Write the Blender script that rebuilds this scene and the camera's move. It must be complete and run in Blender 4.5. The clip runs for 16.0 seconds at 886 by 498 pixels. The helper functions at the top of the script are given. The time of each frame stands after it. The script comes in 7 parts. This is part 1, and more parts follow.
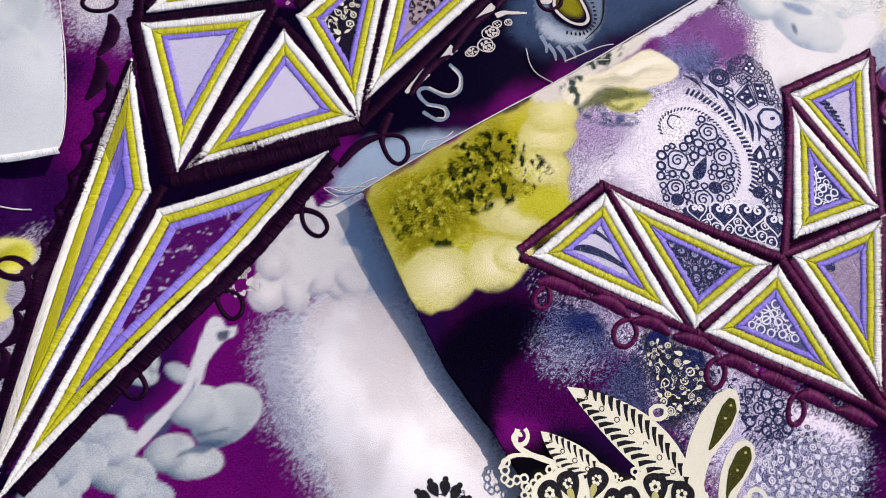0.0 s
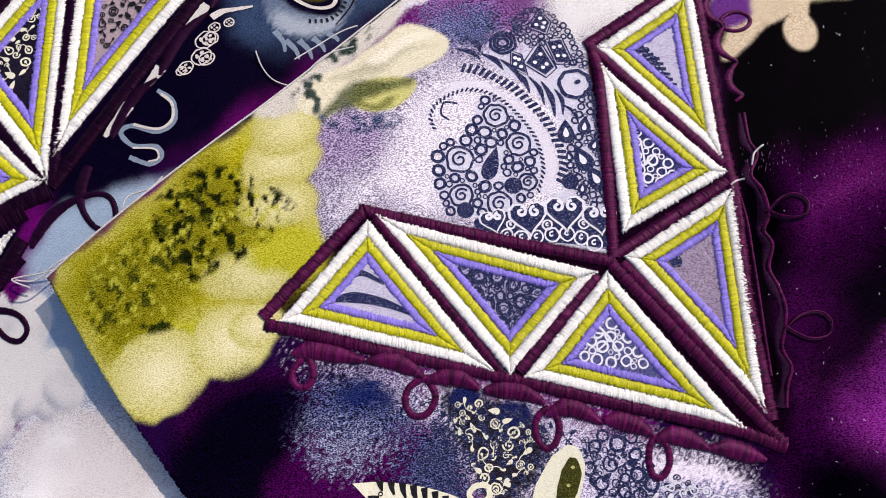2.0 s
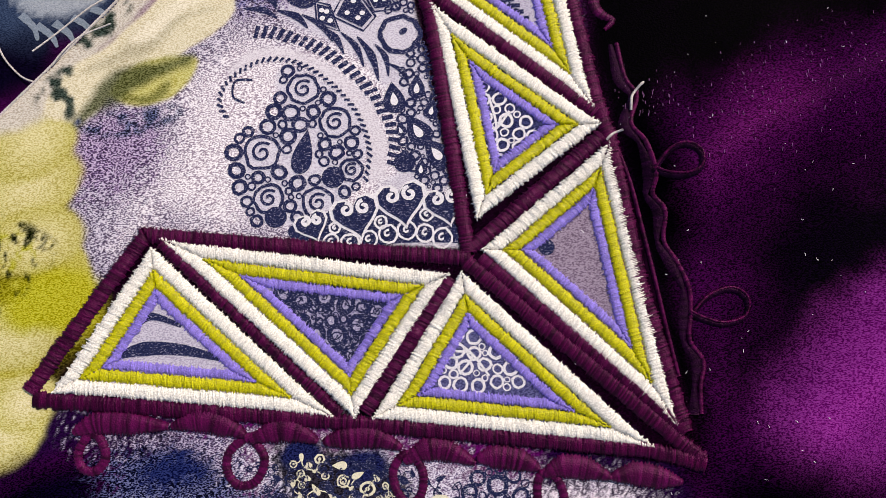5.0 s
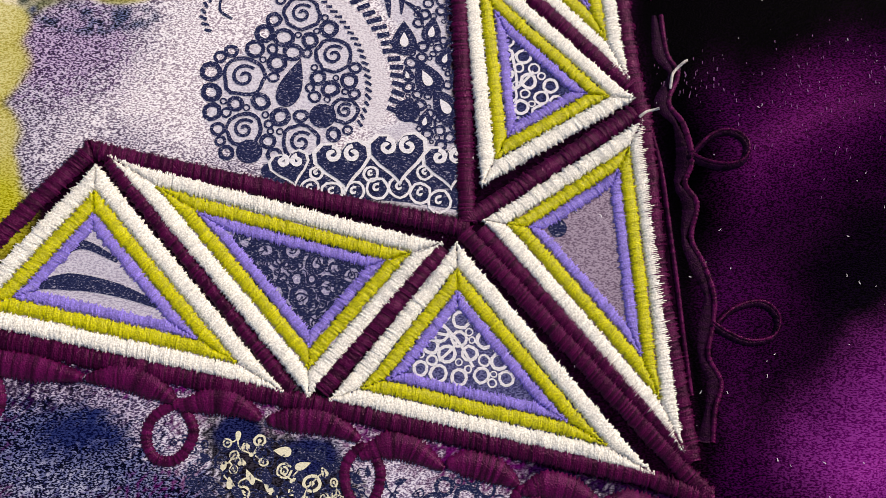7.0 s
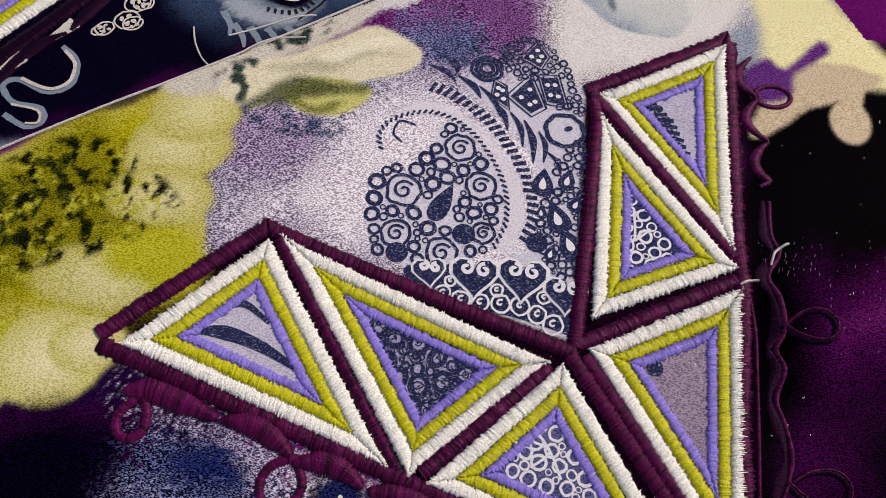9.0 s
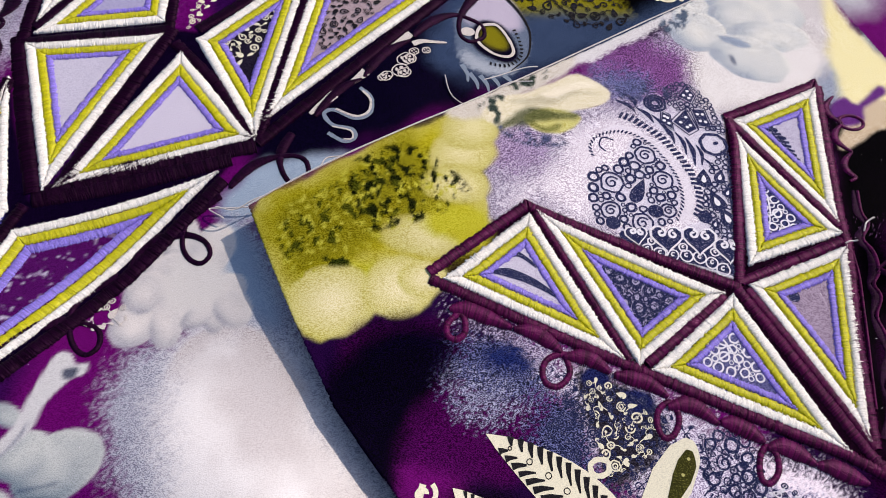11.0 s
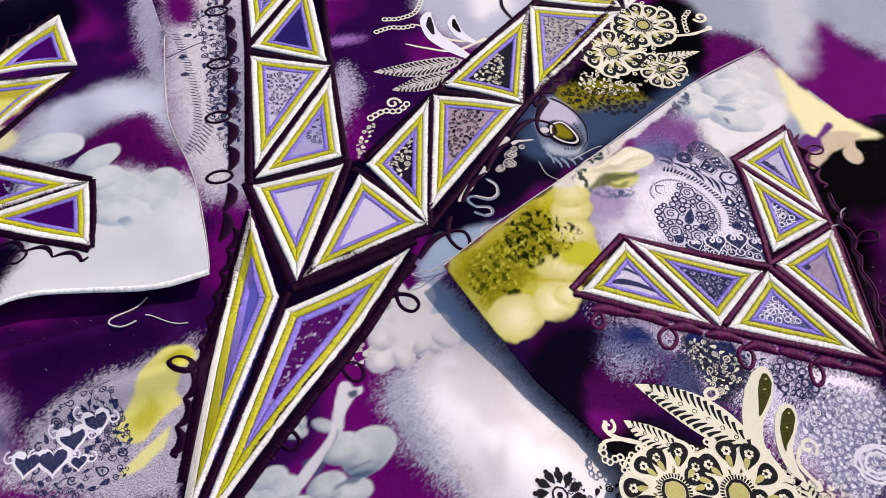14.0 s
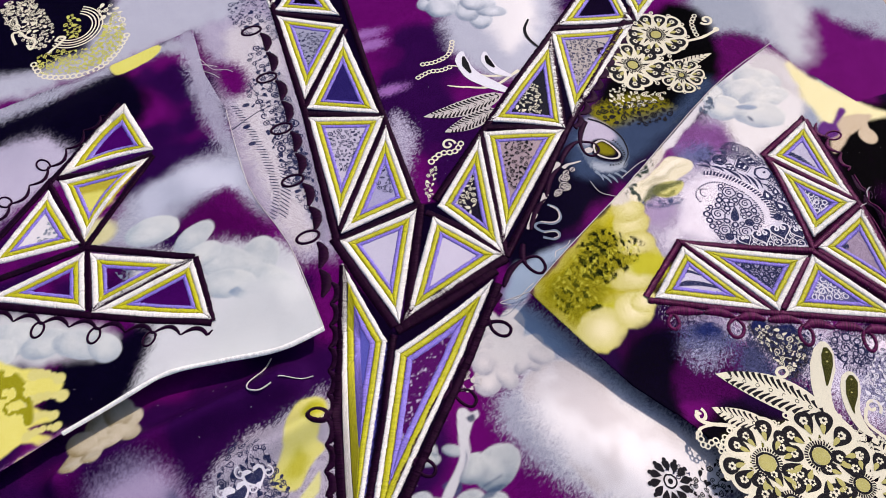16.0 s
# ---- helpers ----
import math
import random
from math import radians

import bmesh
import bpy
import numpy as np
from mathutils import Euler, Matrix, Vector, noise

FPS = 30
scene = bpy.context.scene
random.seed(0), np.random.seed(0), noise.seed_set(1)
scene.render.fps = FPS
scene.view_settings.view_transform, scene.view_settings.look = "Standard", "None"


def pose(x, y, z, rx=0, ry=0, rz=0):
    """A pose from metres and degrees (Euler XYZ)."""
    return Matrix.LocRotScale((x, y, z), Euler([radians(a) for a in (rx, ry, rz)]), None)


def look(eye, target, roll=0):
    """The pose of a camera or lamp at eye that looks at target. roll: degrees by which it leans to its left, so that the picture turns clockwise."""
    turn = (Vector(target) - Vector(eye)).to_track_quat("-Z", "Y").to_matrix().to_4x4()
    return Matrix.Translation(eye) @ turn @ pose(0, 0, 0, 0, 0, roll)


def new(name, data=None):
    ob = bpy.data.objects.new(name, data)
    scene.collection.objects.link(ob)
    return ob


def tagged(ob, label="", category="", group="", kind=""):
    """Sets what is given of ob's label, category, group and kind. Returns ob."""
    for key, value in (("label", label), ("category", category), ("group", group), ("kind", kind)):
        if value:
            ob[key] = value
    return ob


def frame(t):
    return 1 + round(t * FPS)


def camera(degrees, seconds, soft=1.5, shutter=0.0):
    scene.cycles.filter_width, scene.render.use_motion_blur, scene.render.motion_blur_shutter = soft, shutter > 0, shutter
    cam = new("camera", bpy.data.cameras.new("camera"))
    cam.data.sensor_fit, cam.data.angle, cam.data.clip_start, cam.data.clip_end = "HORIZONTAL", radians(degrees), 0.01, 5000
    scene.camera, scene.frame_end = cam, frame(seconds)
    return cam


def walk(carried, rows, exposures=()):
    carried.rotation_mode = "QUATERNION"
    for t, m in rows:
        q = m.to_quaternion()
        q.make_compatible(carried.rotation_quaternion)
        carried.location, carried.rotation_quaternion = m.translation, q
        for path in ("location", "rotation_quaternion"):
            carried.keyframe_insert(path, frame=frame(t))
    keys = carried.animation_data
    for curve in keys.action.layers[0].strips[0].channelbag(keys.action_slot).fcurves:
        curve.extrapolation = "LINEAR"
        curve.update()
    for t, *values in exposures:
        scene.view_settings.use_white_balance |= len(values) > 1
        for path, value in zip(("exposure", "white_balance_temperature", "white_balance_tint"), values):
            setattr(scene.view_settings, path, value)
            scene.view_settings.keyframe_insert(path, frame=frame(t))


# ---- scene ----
cam = camera(58.0, 16.0, soft=0.9)
PATH = [
    (0, (0.12983, 0.12656, 0.23360), (0.13299, 0.19832, -0.05767), 10.976),
    (0.5, (0.16060, 0.13203, 0.22490), (0.15326, 0.20768, -0.06531), 1.856),
    (1, (0.18259, 0.14352, 0.20868), (0.17972, 0.21845, -0.08179), 0.253),
    (1.5, (0.18888, 0.14934, 0.19165), (0.18878, 0.22319, -0.09912), -0.489),
    (2, (0.19566, 0.15754, 0.18328), (0.19598, 0.22736, -0.10848), -1.717),
    (2.5, (0.20281, 0.16609, 0.17927), (0.20466, 0.23407, -0.11292), -1.581),
    (3, (0.20755, 0.17278, 0.17542), (0.20958, 0.23596, -0.11784), -2.295),
    (3.5, (0.21334, 0.17485, 0.17054), (0.21587, 0.23525, -0.12330), -3.472),
    (4, (0.22118, 0.17678, 0.16387), (0.22017, 0.23095, -0.13120), -8.502),
    (4.5, (0.22689, 0.17747, 0.15604), (0.22697, 0.22663, -0.13991), -8.793),
    (5, (0.23133, 0.17690, 0.14677), (0.23090, 0.22219, -0.14979), -10.194),
    (5.2, (0.23233, 0.17600, 0.14328), (0.23020, 0.21990, -0.15348), -12.537),
    (7.3, (0.22469, 0.16808, 0.12132), (0.23977, 0.22985, -0.17186), 14.482),
    (7.5, (0.22571, 0.16892, 0.12006), (0.23552, 0.23150, -0.17317), 11.786),
    (8, (0.22465, 0.16226, 0.12189), (0.22867, 0.25489, -0.16342), 8.381),
    (8.5, (0.22086, 0.16002, 0.12969), (0.21767, 0.26654, -0.15075), 6.071),
    (9, (0.21293, 0.15655, 0.13775), (0.20650, 0.27022, -0.13981), 5.847),
    (9.5, (0.20142, 0.15121, 0.14850), (0.19836, 0.26690, -0.12828), 7.944),
    (10, (0.19009, 0.13850, 0.15505), (0.18747, 0.25906, -0.11965), 8.263),
    (10.2, (0.18278, 0.13213, 0.15940), (0.18219, 0.25458, -0.11447), 9.481),
    (12.3, (0.13173, 0.05218, 0.23565), (0.12735, 0.21303, -0.01755), 2.418),
    (12.5, (0.12669, 0.04873, 0.24001), (0.12452, 0.21052, -0.01261), 2.421),
    (13, (0.11740, 0.03838, 0.25048), (0.11895, 0.20379, 0.00021), 2.116),
    (13.5, (0.10704, 0.03412, 0.25577), (0.11033, 0.20091, 0.00643), 1.706),
    (14, (0.09751, 0.03199, 0.26718), (0.10564, 0.19729, 0.01696), 1.382),
    (14.5, (0.08265, 0.03085, 0.27797), (0.09247, 0.19710, 0.02844), 0.154),
    (15, (0.07292, 0.03087, 0.28561), (0.08517, 0.19235, 0.03307), -0.879),
    (15.5, (0.06412, 0.03352, 0.29653), (0.07979, 0.19211, 0.04236), -1.711),
    (16, (0.05549, 0.03789, 0.31193), (0.06994, 0.19444, 0.05642), -4.657),
]
EXPOSURES = [(0.0, 0.16, 6750, 16), (2.0, 0.25, 6950, 15), (3.0, 0.17, 7100, 15), (5.0, 0.09, 7650, 13), (7.5, -0.01, 7850, 12), (9.0, -0.17, 7500, 13), (10.0, -0.01, 7250, 14), (12.5, 0.17, 6900, 18), (16.0, 0.15, 6950, 18)]
walk(cam, [(t, look(eye, target, roll)) for t, eye, target, roll in PATH], EXPOSURES)

# ---- light: low sun from the upper right of the cloth, clear sky ----
SUN_ELEVATION, SUN_AZIMUTH = 50.0, 36.0  # degrees; azimuth counted from +x towards +y
world = bpy.data.worlds.new("sky")
scene.world = world
world.use_nodes = True
wn = world.node_tree
sky = wn.nodes.new("ShaderNodeTexSky")
sky.sky_type = "NISHITA"
sky.sun_disc = False
sky.sun_elevation = radians(SUN_ELEVATION)
sky.sun_rotation = radians(90.0 - SUN_AZIMUTH)
wn.nodes["Background"].inputs["Strength"].default_value = 0.15
wn.links.new(sky.outputs[0], wn.nodes["Background"].inputs["Color"])
sun_data = bpy.data.lights.new("sun", "SUN")
sun_data.energy = 3.1
sun_data.angle = radians(1.2)
sun_data.color = (1.0, 0.955, 0.88)
sun = new("sun", sun_data)
az, el = radians(SUN_AZIMUTH), radians(SUN_ELEVATION)
sun.matrix_world = look((math.cos(az) * math.cos(el), math.sin(az) * math.cos(el), math.sin(el)), (0, 0, 0))

MM = 0.001


# ---- materials ----
def nodes_of(name):
    m = bpy.data.materials.new(name)
    m.use_nodes = True
    t = m.node_tree
    return m, t, t.nodes["Principled BSDF"]


def node(t, kind, **inputs):
    n = t.nodes.new(kind)
    for k, v in inputs.items():
        n.inputs[k.replace("_", " ")].default_value = v
    return n


def cloth_material(name):
    """Printed satin: the print's colour, a fine slanted weave that breaks up light and dark, soft gloss."""
    m, t, b = nodes_of(name)
    dye = t.nodes.new("ShaderNodeVertexColor")
    dye.layer_name = "dye"
    co = t.nodes.new("ShaderNodeTexCoord")
    mp = t.nodes.new("ShaderNodeMapping")
    mp.inputs["Rotation"].default_value = (0, 0, radians(12))
    mp.inputs["Scale"].default_value = (2700, 4800, 1000)
    t.links.new(co.outputs["Object"], mp.inputs["Vector"])
    weave = node(t, "ShaderNodeTexNoise", Scale=1.0, Detail=1.5, Roughness=0.5)
    t.links.new(mp.outputs[0], weave.inputs["Vector"])
    # the print takes unevenly on the weave: middle tones break up most, pure dark and pale hold
    ramp = t.nodes.new("ShaderNodeMapRange")
    ramp.inputs["From Min"].default_value, ramp.inputs["From Max"].default_value = 0.37, 0.55
    ramp.inputs["To Min"].default_value, ramp.inputs["To Max"].default_value = 4.6, 0.85
    t.links.new(weave.outputs["Fac"], ramp.inputs["Value"])
    stain = node(t, "ShaderNodeTexNoise", Scale=110.0, Detail=4.0)
    t.links.new(co.outputs["Object"], stain.inputs["Vector"])
    r2 = t.nodes.new("ShaderNodeMapRange")
    r2.inputs["To Min"].default_value, r2.inputs["To Max"].default_value = 1.16, 1.0
    t.links.new(stain.outputs["Fac"], r2.inputs["Value"])
    mul = t.nodes.new("ShaderNodeMath")
    mul.operation = "MULTIPLY"
    uneven = t.nodes.new("ShaderNodeMix")
    uneven.inputs[2].default_value = 1.0
    t.links.new(dye.outputs["Alpha"], uneven.inputs[0])
    t.links.new(ramp.outputs[0], uneven.inputs[3])
    t.links.new(uneven.outputs[0], mul.inputs[0])
    t.links.new(r2.outputs[0], mul.inputs[1])
    split, join = t.nodes.new("ShaderNodeSeparateColor"), t.nodes.new("ShaderNodeCombineColor")
    t.links.new(dye.outputs["Color"], split.inputs[0])
    for k in range(3):
        power = t.nodes.new("ShaderNodeMath")
        power.operation = "POWER"
        t.links.new(split.outputs[k], power.inputs[0])
        t.links.new(mul.outputs[0], power.inputs[1])
        t.links.new(power.outputs[0], join.inputs[k])
    t.links.new(join.outputs[0], b.inputs["Base Color"])
    # satin gloss in the colour of the dyed threads
    b.inputs["Roughness"].default_value = 0.42
    b.inputs["Specular IOR Level"].default_value = 0.004
    gloss = t.nodes.new("ShaderNodeBsdfAnisotropic")
    gloss.inputs["Roughness"].default_value = 0.42
    tint = t.nodes.new("ShaderNodeVectorMath")
    tint.operation = "SCALE"
    tint.inputs["Scale"].default_value = 0.05
    t.links.new(dye.outputs["Color"], tint.inputs[0])
    t.links.new(tint.outputs[0], gloss.inputs["Color"])
    both = t.nodes.new("ShaderNodeAddShader")
    t.links.new(b.outputs[0], both.inputs[0])
    t.links.new(gloss.outputs[0], both.inputs[1])
    t.links.new(both.outputs[0], t.nodes["Material Output"].inputs["Surface"])
    bump = node(t, "ShaderNodeBump", Strength=0.6, Distance=0.00015)
    t.links.new(weave.outputs["Fac"], bump.inputs["Height"])
    t.links.new(bump.outputs[0], b.inputs["Normal"])
    t.links.new(bump.outputs[0], gloss.inputs["Normal"])
    return m


def ink_material(name, colour, spread=0.25, ground=(0.3, 0.28, 0.34), bare=0.45):
    """Printed ink on the weave: colour with fine thread breakup."""
    m, t, b = nodes_of(name)
    co = t.nodes.new("ShaderNodeTexCoord")
    mp = t.nodes.new("ShaderNodeMapping")
    mp.inputs["Rotation"].default_value = (0, 0, radians(12))
    mp.inputs["Scale"].default_value = (2700, 4800, 1000)
    t.links.new(co.outputs["Object"], mp.inputs["Vector"])
    weave = node(t, "ShaderNodeTexNoise", Scale=1.0, Detail=2.0, Roughness=0.6)
    t.links.new(mp.outputs[0], weave.inputs["Vector"])
    ramp = t.nodes.new("ShaderNodeMapRange")
    ramp.inputs["From Min"].default_value, ramp.inputs["From Max"].default_value = 0.3, 0.7
    ramp.inputs["To Min"].default_value, ramp.inputs["To Max"].default_value = 1 - spread, 1 + spread
    t.links.new(weave.outputs["Fac"], ramp.inputs["Value"])
    mix = t.nodes.new("ShaderNodeVectorMath")
    mix.operation = "SCALE"
    mix.inputs[0].default_value = colour
    t.links.new(ramp.outputs[0], mix.inputs["Scale"])
    # on the raised threads the ink is thin and the cloth under it shows
    thin = t.nodes.new("ShaderNodeMapRange")
    thin.inputs["From Min"].default_value, thin.inputs["From Max"].default_value = 0.58, 0.70
    thin.inputs["To Max"].default_value = bare
    t.links.new(weave.outputs["Fac"], thin.inputs["Value"])
    over = t.nodes.new("ShaderNodeMix")
    over.data_type = "RGBA"
    over.inputs["B"].default_value = (*ground, 1.0)
    t.links.new(thin.outputs[0], over.inputs["Factor"])
    t.links.new(mix.outputs[0], over.inputs["A"])
    t.links.new(over.outputs["Result"], b.inputs["Base Color"])
    b.inputs["Roughness"].default_value = 0.55
    b.inputs["Specular IOR Level"].default_value = 0.015
    bump = node(t, "ShaderNodeBump", Strength=0.5, Distance=0.0002)
    t.links.new(weave.outputs["Fac"], bump.inputs["Height"])
    t.links.new(bump.outputs[0], b.inputs["Normal"])
    return m


def thread_material(name, colour, rough=0.38, gloss=0.45, spread=0.22, tint=(1.0, 1.0, 1.0)):
    """Embroidery thread: each strand a little lighter or darker, silky gloss."""
    m, t, b = nodes_of(name)
    at = t.nodes.new("ShaderNodeAttribute")
    at.attribute_name = "strand"
    ramp = t.nodes.new("ShaderNodeMapRange")
    ramp.inputs["To Min"].default_value, ramp.inputs["To Max"].default_value = 1 - spread, 1 + spread * 0.6
    t.links.new(at.outputs["Fac"], ramp.inputs["Value"])
    co = t.nodes.new("ShaderNodeTexCoord")
    nz = node(t, "ShaderNodeTexNoise", Scale=3600.0, Detail=2.0)
    t.links.new(co.outputs["Object"], nz.inputs["Vector"])
    r2 = t.nodes.new("ShaderNodeMapRange")
    r2.inputs["From Min"].default_value, r2.inputs["From Max"].default_value = 0.3, 0.7
    r2.inputs["To Min"].default_value, r2.inputs["To Max"].default_value = 0.62, 1.25
    t.links.new(nz.outputs["Fac"], r2.inputs["Value"])
    mul = t.nodes.new("ShaderNodeMath")
    mul.operation = "MULTIPLY"
    t.links.new(ramp.outputs[0], mul.inputs[0])
    t.links.new(r2.outputs[0], mul.inputs[1])
    mix = t.nodes.new("ShaderNodeVectorMath")
    mix.operation = "SCALE"
    mix.inputs[0].default_value = colour
    t.links.new(mul.outputs[0], mix.inputs["Scale"])
    t.links.new(mix.outputs[0], b.inputs["Base Color"])
    b.inputs["Roughness"].default_value = rough
    b.inputs["Specular IOR Level"].default_value = gloss
    b.inputs["Specular Tint"].default_value = (*tint, 1.0)
    bump = node(t, "ShaderNodeBump", Strength=0.7, Distance=0.0002)
    t.links.new(nz.outputs["Fac"], bump.inputs["Height"])
    t.links.new(bump.outputs[0], b.inputs["Normal"])
    return m


CLOTH = cloth_material("printed_satin")
WHITE = thread_material("white_thread", (0.88, 0.85, 0.81), 0.45, 0.2, 0.18)
LIME = thread_material("lime_thread", (0.56, 0.53, 0.006), 0.4, 0.3, 0.3)
VIOLET = thread_material("violet_thread", (0.27, 0.20, 0.72), 0.4, 0.3, 0.32)
PLUM = thread_material("plum_thread", (0.066, 0.002, 0.038), 0.34, 0.22, 0.85, (1.0, 0.35, 0.75))
NIGHT = thread_material("dark_plum_thread", (0.010, 0.0008, 0.011), 0.4, 0.08, 0.75, (1.0, 0.4, 0.9))
INK_NAVY = ink_material("navy_ink", (0.014, 0.018, 0.062), 0.5, (0.42, 0.39, 0.46), 0.7)
INK_BLACK = ink_material("black_ink", (0.010, 0.009, 0.012), 0.3, (0.2, 0.18, 0.15), 0.3)
INK_CREAM = ink_material("cream_ink", (0.68, 0.63, 0.48), 0.25, (0.30, 0.27, 0.18), 0.6)
INK_PALE = ink_material("pale_ink", (0.68, 0.65, 0.69), 0.25, (0.35, 0.33, 0.40), 0.6)
INK_OLIVE = ink_material("olive_ink", (0.035, 0.034, 0.008), 0.5, (0.30, 0.28, 0.05), 0.5)
INK_YELLOW = ink_material("yellow_ink", (0.50, 0.48, 0.10))
INK_HEART = ink_material("heart_ink", (0.40, 0.36, 0.12))
# mauve for the drawn sun glints on the dark satin
INK_GLINT = ink_material("drawn_glint_ink", (0.20, 0.09, 0.21))
INK_TAN = ink_material("tan_ink", (0.50, 0.45, 0.42), 0.4)
INK_SLATE = ink_material("slate_ink", (0.16, 0.20, 0.26))
FRAY = thread_material("loose_thread", (0.55, 0.50, 0.49), 0.5, 0.2, 0.05)

m, t, b = nodes_of("table_wood")
co = t.nodes.new("ShaderNodeTexCoord")
mp = t.nodes.new("ShaderNodeMapping")
mp.inputs["Scale"].default_value = (4, 60, 4)
t.links.new(co.outputs["Object"], mp.inputs["Vector"])
nz = node(t, "ShaderNodeTexNoise", Scale=2.0, Detail=6.0)
t.links.new(mp.outputs[0], nz.inputs["Vector"])
cr = t.nodes.new("ShaderNodeValToRGB")
cr.color_ramp.elements[0].color = (0.10, 0.055, 0.03, 1)
cr.color_ramp.elements[1].color = (0.24, 0.14, 0.08, 1)
t.links.new(nz.outputs["Fac"], cr.inputs["Fac"])
t.links.new(cr.outputs[0], b.inputs["Base Color"])
b.inputs["Roughness"].default_value = 0.45
WOOD = m


# ---- helpers for cloth, print and stitching ----
def thing(name, label, category, at=(0, 0, 0), group=""):
    e = new(name)
    e.empty_display_size = 0.01
    e.location = at
    return tagged(e, label, category, group)


def mesh_part(name, verts, faces, material, parent, label="", strand=None, smooth=True):
    me = bpy.data.meshes.new(name)
    me.from_pydata(np.asarray(verts).tolist(), [], np.asarray(faces).tolist() if not isinstance(faces, list) else faces)
    me.materials.append(material)
    if smooth:
        me.polygons.foreach_set("use_smooth", [True] * len(me.polygons))
    if strand is not None:
        a = me.attributes.new("strand", "FLOAT", "POINT")
        a.data.foreach_set("value", np.asarray(strand, float))
    ob = new(name, me)
    ob.parent = parent
    if label:
        tagged(ob, label)
    return ob


RNG = np.random.default_rng(7)
LATTICE = np.random.default_rng(3).random((256, 256))


def value_noise(x, y, size):
    """Smooth noise in 0 to 1 with features of that size in millimetres."""
    u, v = np.asarray(x) / size + 31.7, np.asarray(y) / size + 77.3
    i, j = np.floor(u).astype(int), np.floor(v).astype(int)
    a, c = u - i, v - j
    a, c = a * a * (3 - 2 * a), c * c * (3 - 2 * c)
    i0, i1, j0, j1 = i % 256, (i + 1) % 256, j % 256, (j + 1) % 256
    top = LATTICE[i0, j0] * (1 - a) + LATTICE[i1, j0] * a
    low = LATTICE[i0, j1] * (1 - a) + LATTICE[i1, j1] * a
    return top * (1 - c) + low * c


def rough_noise(x, y, size):
    return (value_noise(x, y, size) + 0.5 * value_noise(x, y, size / 2.1) + 0.25 * value_noise(x, y, size / 4.3)) / 1.75


def smooth_step(d, soft):
    s = np.clip(0.5 + d / (2 * soft), 0, 1)
    return s * s * (3 - 2 * s)


def segment_distance(x, y, p, q):
    px, py = q[0] - p[0], q[1] - p[1]
    s = np.clip(((x - p[0]) * px + (y - p[1]) * py) / (px * px + py * py + 1e-9), 0, 1)
    return np.hypot(x - p[0] - s * px, y - p[1] - s * py), s


def outline_distance(x, y, pts):
    """Signed distance to a closed outline, positive inside, and the nearest point on it."""
    best = np.full(x.shape, 1e9)
    nx, ny = np.zeros(x.shape), np.zeros(x.shape)
    inside = np.zeros(x.shape, bool)
    for p, q in zip(pts, pts[1:] + pts[:1]):
        d, s = segment_distance(x, y, p, q)
        near = d < best
        best = np.where(near, d, best)
        nx = np.where(near, p[0] + s * (q[0] - p[0]), nx)
        ny = np.where(near, p[1] + s * (q[1] - p[1]), ny)
        cross = ((p[1] > y) != (q[1] > y)) & (x < (q[0] - p[0]) * (y - p[1]) / (q[1] - p[1] + 1e-12) + p[0])
        inside ^= cross
    return np.where(inside, best, -best), nx, ny


def rounded(pts, steps=4, closed=True):
    """A smooth line through the points (Catmull-Rom)."""
    n, out = len(pts), []
    for i in range(n if closed else n - 1):
        pick = (lambda k: pts[k % n]) if closed else (lambda k: pts[min(max(k, 0), n - 1)])
        a, b0, c, d = (np.array(pick(i + k), float) for k in (-1, 0, 1, 2))
        for s in np.arange(steps) / steps:
            out.append(tuple(0.5 * (2 * b0 + (c - a) * s + (2 * a - 5 * b0 + 4 * c - d) * s * s + (3 * b0 - a - 3 * c + d) * s ** 3)))
    if not closed:
        out.append(tuple(pts[-1]))
    return out


